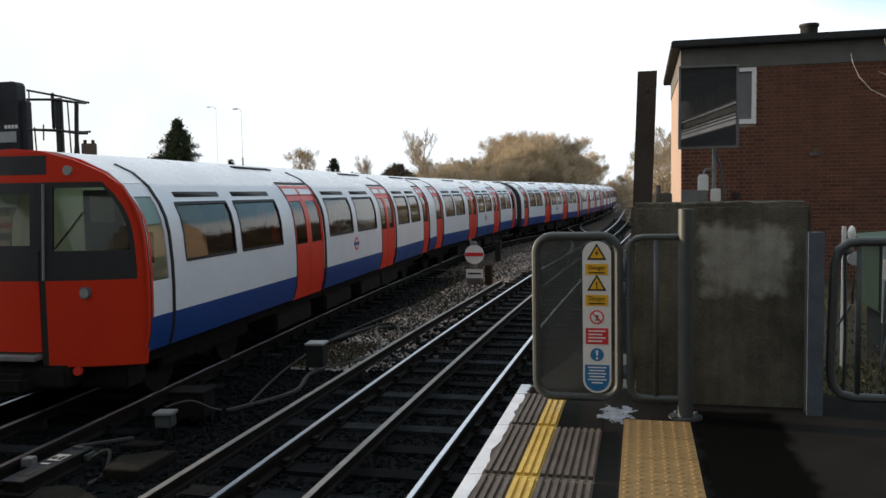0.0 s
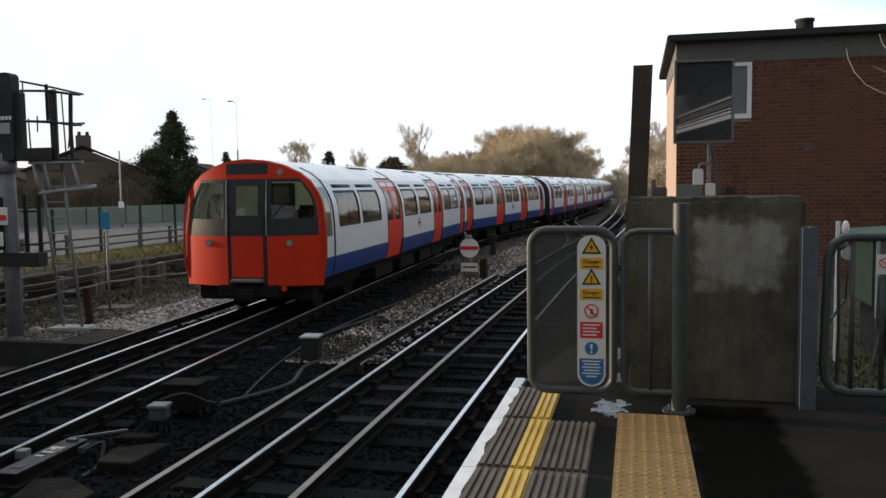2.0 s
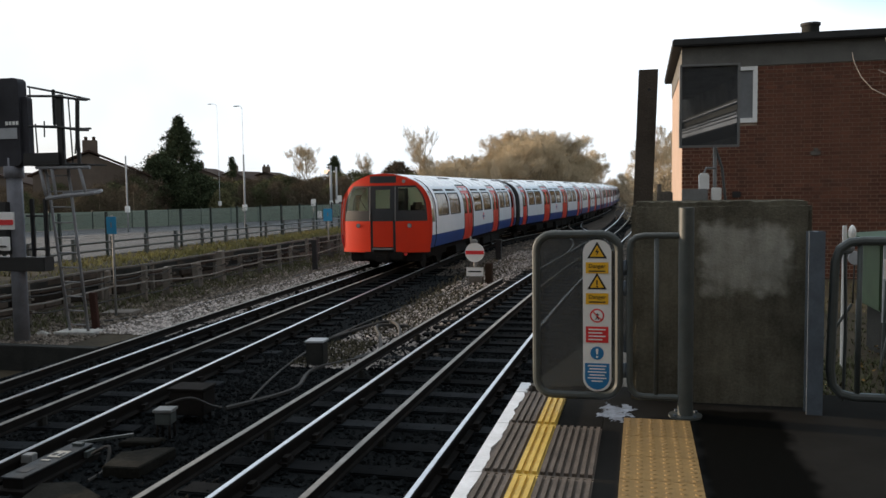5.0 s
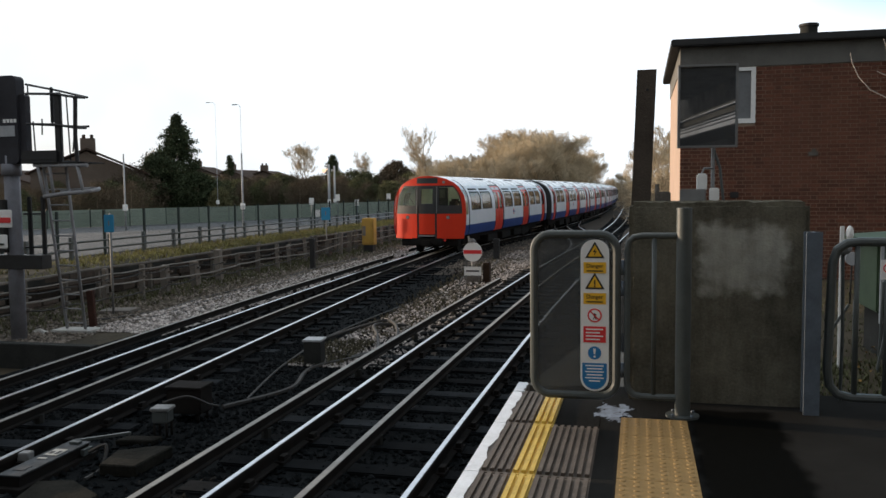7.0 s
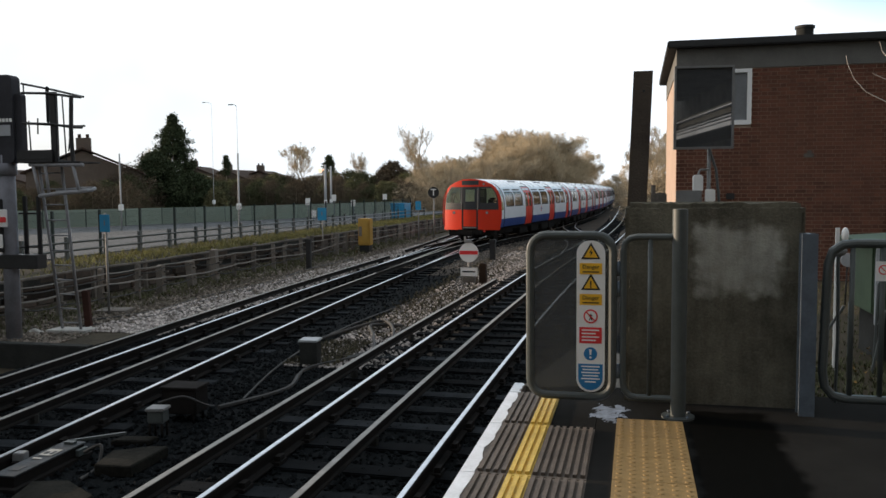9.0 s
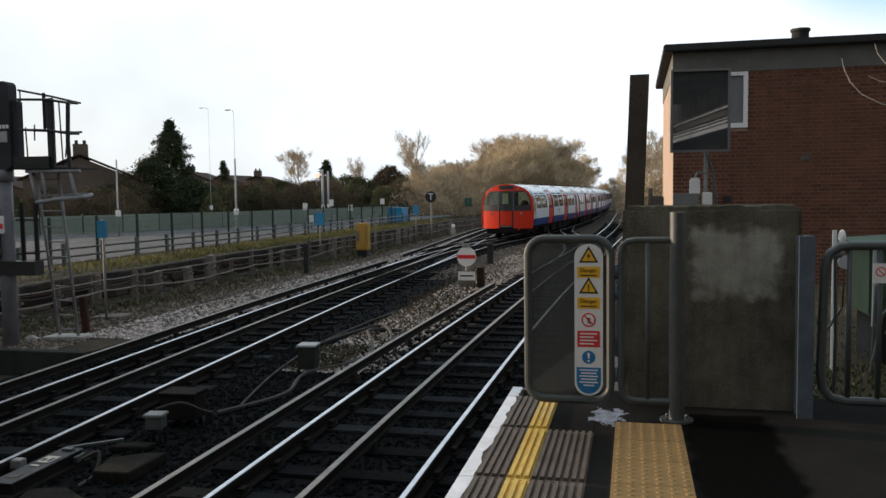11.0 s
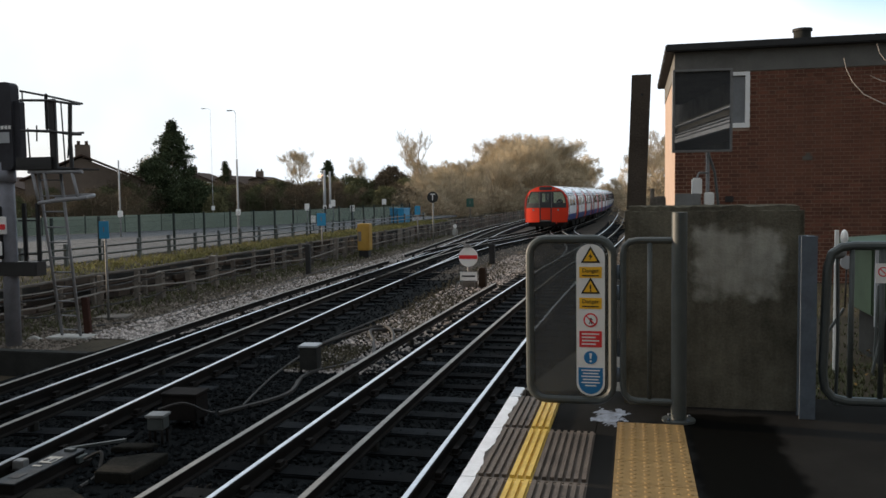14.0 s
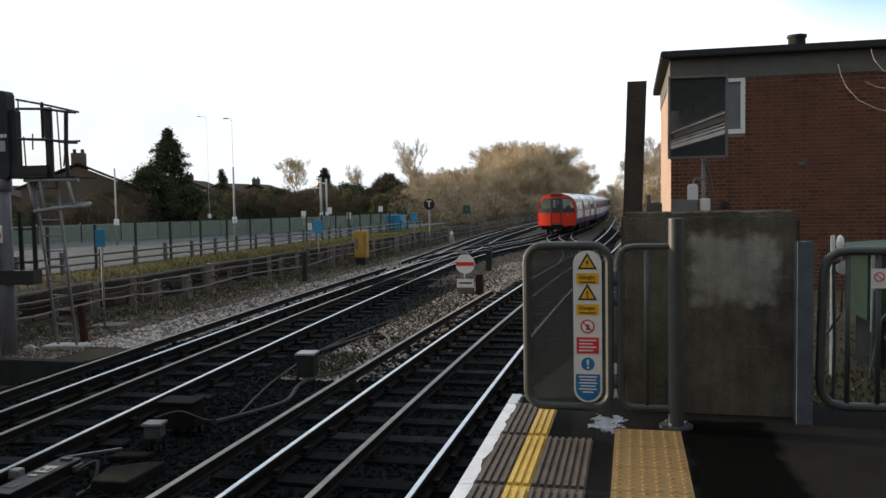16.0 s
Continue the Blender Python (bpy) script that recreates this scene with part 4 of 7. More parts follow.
def car_pose(s):
    """The pose of a car whose rear corner stands s metres along the line: its bogies keep to the rails, shifted 4.5 cm
    left to fit the camera's view.
    """
    xa, ya, _, _ = TRAIN_LINE.at(s + 2.2)
    xb, yb, _, _ = TRAIN_LINE.at(s + CAR - 2.2)
    d = math.hypot(xb - xa, yb - ya)
    tx, ty = (xb - xa) / d, (yb - ya) / d
    return pose(xa - 2.2 * tx - 0.045 * ty, ya - 2.2 * ty + 0.045 * tx, RAIL, 0, 0, math.degrees(math.atan2(-tx, ty)))


# seconds, and the y of the train's rear corner
RUN = [(0.0, 7.52), (1.5, 12.38), (3.0, 16.85), (3.5, 18.4), (4.0, 19.9), (7.0, 29.4), (9.0, 36.6), (12.5, 47.1), (14.5, 53.8), (16.0, 58.6)]


def run_at(t):
    return float(np.interp(t, [r[0] for r in RUN], [TRAIN_LINE.s_of_y(r[1]) for r in RUN]))


def motions():
    for i, car in enumerate(cars):
        walk(car, [(t / 2, car_pose(run_at(t / 2) + i * (CAR + GAP))) for t in range(33)])


# ---- the platform end: concrete wall, posts, gate, fence ----
GY = 5.67


def stained_wall():
    """Old concrete with black algae streaks and one paler patch of cement render."""
    m = mat("algae stained concrete", (0.185, 0.172, 0.132), (0.035, 0.033, 0.025), rough=0.92, spec=0.15, scale=2.8, fine=50, bump=0.5)
    n, l = m.node_tree.nodes, m.node_tree.links
    b = n["Principled BSDF"]
    src = b.inputs["Base Color"].links[0].from_socket
    tc, mp = n.new("ShaderNodeTexCoord"), n.new("ShaderNodeMapping")
    mp.inputs["Scale"].default_value = (9, 9, 0.8)
    streak, edge = n.new("ShaderNodeTexNoise"), n.new("ShaderNodeTexNoise")
    streak.inputs["Scale"].default_value, edge.inputs["Scale"].default_value = 2.0, 9.0
    streak.inputs["Detail"].default_value, edge.inputs["Detail"].default_value = 6, 5
    l.new(tc.outputs["Object"], mp.inputs["Vector"])
    l.new(mp.outputs["Vector"], streak.inputs["Vector"])
    l.new(tc.outputs["Object"], edge.inputs["Vector"])
    sep = n.new("ShaderNodeSeparateXYZ")
    l.new(tc.outputs["Object"], sep.inputs["Vector"])

    def math_node(op, a, c):
        k = n.new("ShaderNodeMath")
        k.operation = op
        for i, v in enumerate((a, c)):
            if isinstance(v, float):
                k.inputs[i].default_value = v
            else:
                l.new(v, k.inputs[i])
        return k.outputs[0]

    dx = math_node("MULTIPLY", math_node("ABSOLUTE", math_node("SUBTRACT", sep.outputs["X"], 0.71), 0.0), 1.0)
    dz = math_node("ABSOLUTE", math_node("SUBTRACT", sep.outputs["Z"], 1.03), 0.0)
    gx_, gz_ = math_node("SUBTRACT", 0.34, dx), math_node("SUBTRACT", 0.29, dz)
    inside = math_node("ADD", math_node("MINIMUM", gx_, gz_), math_node("MULTIPLY", math_node("SUBTRACT", edge.outputs["Fac"], 0.55), 0.22))
    ramp = n.new("ShaderNodeMapRange")
    ramp.inputs["From Min"].default_value, ramp.inputs["From Max"].default_value = 0.0, 0.08
    l.new(inside, ramp.inputs["Value"])
    fac = math_node("MULTIPLY", ramp.outputs["Result"], math_node("ADD", math_node("MULTIPLY", edge.outputs["Fac"], 0.8), 0.15))
    mx = n.new("ShaderNodeMix")
    mx.data_type = "RGBA"
    mx.inputs["B"].default_value = (0.5, 0.495, 0.44, 1)
    l.new(fac, mx.inputs["Factor"])
    l.new(src, mx.inputs["A"])
    sm = n.new("ShaderNodeMix")
    sm.data_type, sm.blend_type = "RGBA", "MULTIPLY"
    sm.inputs["Factor"].default_value = 0.25
    sr = n.new("ShaderNodeMapRange")
    for key, v in zip(("From Min", "From Max", "To Min", "To Max"), (0.3, 0.65, 0.35, 1.25)):
        sr.inputs[key].default_value = v
    l.new(streak.outputs["Fac"], sr.inputs["Value"])
    l.new(mx.outputs["Result"], sm.inputs["A"])
    l.new(sr.outputs["Result"], sm.inputs["B"])
    l.new(sm.outputs["Result"], b.inputs["Base Color"])
    return m


M_ENDWALL = stained_wall()
bm = bmesh.new()
box(bm, -0.07, 1.14, 6.06, 6.5, -0.05, 1.43, 0.03)
bmesh.ops.subdivide_edges(bm, edges=[e for e in bm.edges if e.calc_length() > 0.2], cuts=30, use_grid_fill=True)
chip = random.Random(41)
for v in bm.verts:
    # worn arrises: the edges are knocked back a little, the faces stay flat
    near = sum((v.co.x < -0.04 or v.co.x > 1.11, v.co.y < 6.09, v.co.z > 1.39))
    if near > 1:
        v.co += Vector((0.55 - v.co.x, 6.28 - v.co.y, 0.7 - v.co.z)).normalized() * chip.uniform(0.0, 0.006)
    elif v.co.z > 1.39:
        v.co.z += chip.uniform(-0.008, 0.008)
end_wall = tagged(part("concrete_wall", bm, M_ENDWALL), "stained concrete wall block at the platform end", "wall", kind="structure")

bm = bmesh.new()
tube(bm, [(0.29, GY, 0.012), (0.29, GY, 1.40)], 0.05, 16)
gate_post = tagged(part("gate_post", bm, M_GREYPAINT), "grey painted round steel gate post on the platform", "post")
bm = bmesh.new()
disc(bm, (0.29, GY, 0.0), (0, 0, 1), 0.11, 0.014, 20)
part("base_flange", bm, M_GREYPAINT, gate_post, "worn round base flange")
for a in range(4):
    bm = bmesh.new()
    disc(bm, (0.29 + 0.09 * math.cos(a * 1.57 + 0.7), GY + 0.09 * math.sin(a * 1.57 + 0.7), 0.014), (0, 0, 1), 0.012, 0.014, 6)
    part("bolt", bm, M_GALV, gate_post)

bm = bmesh.new()
plate(bm, [(1.08, 5.86, 0), (1.18, 5.86, 0), (1.18, 5.875, 0), (1.138, 5.88, 0), (1.138, 5.95, 0), (1.18, 5.955, 0), (1.18, 5.97, 0), (1.08, 5.97, 0), (1.08, 5.955, 0), (1.122, 5.95, 0), (1.122, 5.88, 0), (1.08, 5.875, 0)], 1.23, (0, 0, 1))
tagged(part("steel_post", bm, M_GALV), "galvanised steel section post beside the concrete wall", "post")

# fixed panel between the gate and its post
panel = thing("guard_railing", pose(0, 0, 0), "grey tubular guard panel fixed to the gate post", "railing")
bm = bmesh.new()
tube(bm, [(0.25, GY, 1.215), (0.02, GY, 1.215), (-0.03, GY, 1.205), (-0.065, GY, 1.175), (-0.075, GY, 1.12), (-0.075, GY, 0.23), (-0.065, GY, 0.17), (-0.03, GY, 0.135), (0.02, GY, 0.125), (0.25, GY, 0.125)], 0.022, 10)
part("panel_frame", bm, M_GREYPAINT, panel, "bent grey tube frame")
bm = bmesh.new()
tube(bm, [(0.1, GY, 0.13), (0.1, GY, 1.21)], 0.016, 10)
part("panel_bar", bm, M_GREYPAINT, panel, "upright grey bar")

M_MESH = clear_glass("scratched hazy sheet", (0.6, 0.6, 0.58), rough=0.3, see=0.75)
mn, ml = M_MESH.node_tree.nodes, M_MESH.node_tree.links
haze, hmix, scratch, sramp = mn.new("ShaderNodeBsdfDiffuse"), mn.new("ShaderNodeMixShader"), mn.new("ShaderNodeTexNoise"), mn.new("ShaderNodeMapRange")
haze.inputs["Color"].default_value = (0.18, 0.19, 0.195, 1)
scratch.inputs["Scale"].default_value, scratch.inputs["Detail"].default_value = 14.0, 6.0
sramp.inputs["To Min"].default_value, sramp.inputs["To Max"].default_value = 0.12, 0.42
clear_out = mn["Material Output"].inputs["Surface"].links[0].from_socket
ml.new(scratch.outputs["Fac"], sramp.inputs["Value"])
ml.new(sramp.outputs["Result"], hmix.inputs[0])
ml.new(clear_out, hmix.inputs[1])
ml.new(haze.outputs[0], hmix.inputs[2])
ml.new(hmix.outputs[0], mn["Material Output"].inputs["Surface"])
gate = thing("platform_gate", pose(0, 0, 0), "grey steel platform end gate with dark see-through panel", "gate")
bm = bmesh.new()
ring = round_rect(-0.705, -0.145, 0.115, 1.225, 0.11, GY)
tube(bm, ring + ring[:2], 0.028, 10, False)
part("gate_frame", bm, M_GREYPAINT, gate, "rounded tubular grey frame")
bm = bmesh.new()
plate(bm, round_rect(-0.69, -0.16, 0.13, 1.21, 0.1, GY - 0.003), 0.005)
part("infill", bm, M_MESH, gate, "dark scratched see-through infill sheet").visible_shadow = False
for z in (0.3, 0.86, 1.0):
    bm = bmesh.new()
    tube(bm, [(-0.108, GY, z - 0.05), (-0.108, GY, z + 0.05)], 0.012, 8)
    box(bm, -0.13, -0.08, GY - 0.008, GY + 0.008, z - 0.02, z + 0.02)
    part("hinge", bm, M_GALV, gate, "galvanised gate hinge")

# the safety sign on the gate
SY = GY - 0.034
SX0, SX1, SZ0, SZ1 = -0.385, -0.195, 0.155, 1.19
sign = thing("safety_sign", pose(0, 0, 0), "tall white safety sign with warning panels on the gate", "sign")
bm = bmesh.new()
plate(bm, round_rect(SX0, SX1, SZ0, SZ1, 0.088, SY, 8), 0.006)
part("sign_board", bm, M_SIGNWHITE, sign, "white sign board with rounded ends")
SM = (SX0 + SX1) / 2


def flat(name, pts, material, lift, label=""):
    bm = bmesh.new()
    plate(bm, [(x, SY - lift, z) for x, z in pts], 0.0015)
    return part(name, bm, material, sign, label)


def rect(cx, cz, w, h):
    return [(cx - w / 2, cz - h / 2), (cx + w / 2, cz - h / 2), (cx + w / 2, cz + h / 2), (cx - w / 2, cz + h / 2)]


def ringpts(cx, cz, r, n=24):
    return [(cx + r * math.cos(2 * math.pi * i / n), cz + r * math.sin(2 * math.pi * i / n)) for i in range(n)]


def text(words, size, x, y, z, material, parent, turn=(90, 0, 0)):
    cu = bpy.data.curves.new("lettering", "FONT")
    cu.body, cu.size, cu.align_x, cu.align_y, cu.extrude = words, size, "CENTER", "CENTER", 0.0006
    ob = new("lettering", cu)
    me = bpy.data.meshes.new_from_object(ob)
    bpy.data.objects.remove(ob)
    me.materials.append(material)
    ob = new("lettering", me)
    ob.parent = parent
    ob.matrix_basis = pose(x, y, z, *turn)
    return ob


for zc, bolt in ((1.115, True), (0.905, False)):
    flat("warning_triangle", [(SM - 0.065, zc - 0.05), (SM + 0.065, zc - 0.05), (SM, zc + 0.062)], M_SIGNBLACK, 0.003, "black bordered warning triangle")
    flat("triangle_fill", [(SM - 0.046, zc - 0.039), (SM + 0.046, zc - 0.039), (SM, zc + 0.04)], M_SIGNYEL, 0.005, "amber triangle fill")
    if bolt:
        flat("lightning_mark", [(SM + 0.006, zc + 0.02), (SM - 0.014, zc - 0.01), (SM, zc - 0.008), (SM - 0.006, zc - 0.034), (SM + 0.014, zc), (SM + 0.001, zc - 0.002)], M_SIGNBLACK, 0.0065)
    else:
        flat("exclamation_mark", rect(SM, zc - 0.004, 0.009, 0.032), M_SIGNBLACK, 0.0065)
        flat("exclamation_dot", ringpts(SM, zc - 0.03, 0.006, 10), M_SIGNBLACK, 0.0065)
for zc in (1.0, 0.79):
    flat("danger_panel", rect(SM, zc, 0.15, 0.075), M_SIGNYEL, 0.003, "amber danger panel")
    text("Danger", 0.038, SM, SY - 0.0055, zc + 0.012, M_SIGNBLACK, sign)
    flat("print_bar", rect(SM, zc - 0.022, 0.11, 0.008), M_SIGNBLACK, 0.0045)
flat("prohibition_ring", ringpts(SM, 0.675, 0.048), M_SIGNRED, 0.003, "red prohibition ring")
flat("ring_fill", ringpts(SM, 0.675, 0.038), M_SIGNWHITE, 0.005)
flat("walking_mark", [(SM - 0.012, 0.648), (SM - 0.004, 0.668), (SM - 0.014, 0.682), (SM + 0.002, 0.692), (SM + 0.016, 0.678), (SM + 0.005, 0.676), (SM + 0.014, 0.648), (SM + 0.006, 0.648), (SM, 0.662), (SM - 0.006, 0.648)], M_SIGNBLACK, 0.0065)
bm = bmesh.new()
box(bm, -0.043, 0.043, 0, 0.0015, -0.004, 0.004)
part("ring_bar", bm, M_SIGNRED, sign, at=pose(SM, SY - 0.008, 0.675, 0, 45, 0))
flat("notice_panel", rect(SM, 0.545, 0.15, 0.11), M_SIGNRED, 0.003, "red notice panel")
for i in range(4):
    flat("print_bar", rect(SM - 0.012 * (i % 2), 0.58 - 0.023 * i, 0.115 - 0.02 * (i % 2), 0.009), M_SIGNWHITE, 0.0045)
flat("mandatory_disc", ringpts(SM, 0.418, 0.045), M_SIGNBLUE, 0.003, "blue mandatory disc")
flat("exclamation_mark", [(SM - 0.009, 0.448), (SM - 0.005, 0.41), (SM + 0.005, 0.41), (SM + 0.009, 0.448)], M_SIGNWHITE, 0.0045)
flat("exclamation_dot", ringpts(SM, 0.393, 0.008, 12), M_SIGNWHITE, 0.0045)
low = [(SM + 0.082 * math.cos(a), 0.252 + 0.085 * math.sin(a)) for a in [math.pi + math.pi * i / 12 for i in range(13)]] + [(SM + 0.082, 0.348), (SM - 0.082, 0.348)]
flat("notice_panel", low, M_SIGNBLUE, 0.003, "blue notice panel")
for i in range(6):
    flat("print_bar", rect(SM, 0.33 - 0.021 * i, 0.125 - 0.02 * (i % 2) - (0.03 if i > 4 else 0), 0.008), M_SIGNWHITE, 0.0045)

# tubular fence to the other side of the wall
fence = thing("tubular_fence", pose(0, 0, 0), "grey tubular steel fence beside the platform end", "fence")
FY = 5.92
bm = bmesh.new()
tube(bm, [(3.4, FY, 1.165), (1.42, FY, 1.165), (1.34, FY, 1.155), (1.28, FY, 1.11), (1.255, FY, 1.02), (1.25, FY, 0.9), (1.235, FY, 0.3), (1.25, FY, 0.2), (1.3, FY, 0.14), (1.38, FY, 0.12), (3.4, FY, 0.12)], 0.03, 10)
part("fence_frame", bm, M_GREYPAINT, fence, "rounded grey tube frame")
for i in range(11):
    bm = bmesh.new()
    x = 1.405 + 0.185 * i
    tube(bm, [(x, FY, 0.12), (x, FY, 1.165)], 0.017, 8)
    part("fence_bar", bm, M_GREYPAINT, fence, "upright grey bar")
bm = bmesh.new()
tube(bm, [(3.4, FY, 0.0), (3.4, FY, 1.165)], 0.03, 10)
part("fence_post", bm, M_GREYPAINT, fence, "grey fence post")
bm = bmesh.new()
tube(bm, [(1.8, FY, 0.0), (1.8, FY, 0.125)], 0.025, 10)
part("fence_foot", bm, M_GREYPAINT, fence, "short grey foot")
notice = thing("notice_plate", pose(1.585, FY - 0.035, 0.985), "small white no entry notice on the fence", "sign")
bm = bmesh.new()
plate(bm, [(-0.045, 0, -0.065), (0.2, 0, -0.065), (0.2, 0, 0.065), (-0.045, 0, 0.065)], 0.004)
part("notice_board", bm, M_SIGNWHITE, notice, "white board")
for r, m, d in ((0.032, M_SIGNRED, 0.002), (0.025, M_SIGNWHITE, 0.003)):
    bm = bmesh.new()
    plate(bm, [(0.0 + x, -d, z) for x, z in ringpts(0, 0.01, r)], 0.001)
    part("notice_ring", bm, m, notice)
bm = bmesh.new()
box(bm, -0.028, 0.028, -0.005, -0.004, -0.003, 0.003)
part("ring_bar", bm, M_SIGNRED, notice, at=pose(0, 0, 0.01, 0, 45, 0))
bm = bmesh.new()
box(bm, 0.06, 0.195, -0.003, -0.002, -0.03, 0.045)
part("notice_panel", bm, M_SIGNRED, notice, "red panel")

# steel cabinet, conduit and litter behind the fence
cabinet = thing("equipment_cabinet", pose(2.32, 9.0, 0.26), "green steel lineside cabinet behind the fence", "cabinet")
bm = bmesh.new()
box(bm, 0.0, 2.2, 0.0, 0.9, 0.0, 0.7, 0.015)
body = part("cabinet_body", bm, M_CABGREEN, cabinet, "green cabinet body")
bm = bmesh.new()
plate(bm, [(-0.12, -0.07, 0.7), (2.27, -0.07, 0.7), (2.27, -0.07, 0.76), (1.07, -0.07, 0.82), (-0.12, -0.07, 0.745)], 1.04)
part("cabinet_roof", bm, M_CABGREEN, cabinet, "green overhanging roof")
for x in (0.03, 0.76, 1.49):
    bm = bmesh.new()
    box(bm, x, x + 0.68, -0.015, -0.002, 0.05, 0.66, 0.004)
    door = part("cabinet_door", bm, M_CABGREEN, cabinet, "green door")
    bm = bmesh.new()
    tube(bm, [(x + 0.04, -0.024, 0.1), (x + 0.5, -0.024, 0.6)], 0.01, 6)
    part("door_brace", bm, M_CABGREEN, door, "slanting pressed brace")
    bm = bmesh.new()
    box(bm, x + 0.6, x + 0.63, -0.04, -0.015, 0.3, 0.42)
    part("door_handle", bm, M_SILVER, door, "metal handle")
bm = bmesh.new()
box(bm, 0.02, 0.05, -0.05, -0.02, -0.1, 0.72)
part("corner_conduit", bm, M_PALEMETAL, cabinet, "pale upright conduit at the corner")
for x in (0.1, 1.9):
    bm = bmesh.new()
    box(bm, x, x + 0.12, 0.05, 0.85, -0.52, 0.0)
    part("cabinet_plinth", bm, M_DARKCONC, cabinet, "dark concrete support")
steps = thing("cabinet_steps", pose(2.45, 8.3, -0.3), "dark timber steps below the green cabinet", "steps")
for k in range(3):
    bm = bmesh.new()
    box(bm, 0.0, 1.3, 0.2 * k, 0.2 * k + 0.22, 0.15 * k + 0.1, 0.15 * k + 0.14, 0.006)
    part("tread", bm, M_OLDPOST, steps, "worn timber tread")
for x in (0.02, 1.22):
    bm = bmesh.new()
    plate(bm, [(x, 0.0, 0.0), (x, 0.62, 0.0), (x, 0.62, 0.4), (x, 0.4, 0.4), (x, 0.0, 0.1)], 0.05, (1, 0, 0))
    part("stringer", bm, M_OLDPOST, steps, "dark stringer")
conduit = thing("conduit_post", pose(1.9, 8.6, 0), "white cable conduit post with an oval fitting", "post")
bm = bmesh.new()
box(bm, -0.018, 0.018, -0.015, 0.015, -0.35, 1.15, 0.004)
part("post_tube", bm, M_SIGNWHITE, conduit, "white upright strip")
bm = bmesh.new()
bmesh.ops.create_uvsphere(bm, u_segments=14, v_segments=10, radius=1.0, matrix=Matrix.Translation((0.065, -0.01, 1.08)) @ Matrix.Diagonal((0.035, 0.04, 0.075, 1)))
part("oval_fitting", bm, M_SIGNWHITE, conduit, "white oval fitting")
bm = bmesh.new()
disc(bm, (0.09, -0.02, 0.84), (0, -1, 0), 0.065, 0.03)
part("round_fitting", bm, M_PALEMETAL, conduit, "round pale fitting")
bm = bmesh.new()
tube(bm, [(0.09, -0.01, 0.78), (0.08, -0.01, 0.4)], 0.008, 6)
part("drop_cable", bm, M_CABLE, conduit, "thin dark drop cable")
lampy = thing("bulkhead_fitting", pose(1.4, 6.3, 1.09), "oval pale fitting on a bracket behind the fence", "light fitting")
bm = bmesh.new()
bmesh.ops.create_uvsphere(bm, u_segments=12, v_segments=8, radius=0.06, matrix=Matrix.Diagonal((1, 0.6, 0.75, 1)))
part("fitting_body", bm, M_SILVER, lampy, "pale oval body")
bm = bmesh.new()
tube(bm, [(0, 0, -0.04), (0.01, 0, -0.6), (0.0, 0, -1.3)], 0.012, 6)
part("bracket", bm, M_GREYPAINT, lampy, "thin dark bracket")
# loose pale pipes and strips
for i, pts in enumerate(([(2.5, 8.5, 0.95), (2.25, 8.5, 0.62), (2.22, 8.5, -0.25)], [(2.6, 8.45, 0.7), (2.3, 8.45, 0.36), (2.2, 8.45, -0.2)], [(1.7, 7.4, 0.55), (1.58, 7.4, 0.35), (1.55, 7.4, 0.1), (1.6, 7.4, -0.2)], [(1.72, 7.3, 0.6), (1.72, 7.3, -0.2)])):
    bm = bmesh.new()
    tube(bm, pts, 0.012, 6)
    tagged(part("loose_pipe", bm, M_GREYPAINT), "thin grey metal pipe leaning behind the fence", "pipe", "loose pipes")

# ---- mirror on its pole, timber post ----
mirror = thing("driver_mirror", pose(0.565, 7.5, 2.23, 0, 0, 4.8), "large rectangular platform mirror in a pale frame", "mirror")
bm = bmesh.new()
plate(bm, [(-0.235, -0.012, -0.34), (0.235, -0.012, -0.34), (0.235, -0.012, 0.34), (-0.235, -0.012, 0.34)], 0.006)
part("mirror_glass", bm, M_MIRROR, mirror, "dim reflecting mirror glass", pose(0, 0, 0, 0, 0, 0))
for a, b, c, d in ((-0.25, 0.25, 0.335, 0.355), (-0.25, 0.25, -0.355, -0.335), (-0.25, -0.23, -0.335, 0.335), (0.23, 0.25, -0.335, 0.335)):
    bm = bmesh.new()
    box(bm, a, b, -0.03, 0.02, c, d, 0.003)
    part("frame_bar", bm, M_SILVER, mirror, "pale aluminium frame bar")
bm = bmesh.new()
box(bm, -0.23, 0.23, 0.0, 0.02, -0.335, 0.335)
part("backing", bm, M_GREYPAINT, mirror, "grey back plate")
pole = thing("mirror_pole", pose(0.62, 7.56, 0), "grey pole carrying the platform mirror", "pole")
bm = bmesh.new()
tube(bm, [(0, 0, -0.3), (0, 0, 2.4)], 0.017, 10)
part("pole_tube", bm, M_SILVER, pole, "grey round pole")
bm = bmesh.new()
tube(bm, [(0, 0, 1.88), (0.06, 0.0, 1.7), (0.09, 0, 1.42)], 0.012, 6)
part("stay", bm, M_GREYPAINT, pole, "thin slanting stay")
jbox = thing("junction_box", pose(0.525, 7.5, 1.58), "white weathered junction box on the mirror pole", "junction box")
bm = bmesh.new()
box(bm, -0.042, 0.042, -0.05, 0.05, -0.075, 0.075, 0.012)
part("box_body", bm, M_SIGNWHITE, jbox, "white box body")
bm = bmesh.new()
tube(bm, [(0.0, 0, 0.075), (0.02, 0.02, 0.12), (0.1, 0.05, 0.12)], 0.01, 6)
part("cable_entry", bm, M_SILVER, jbox, "bent conduit")
sbox = thing("junction_box", pose(0.62, 7.4, 1.47), "small white box at the foot of the mirror bracket", "junction box")
bm = bmesh.new()
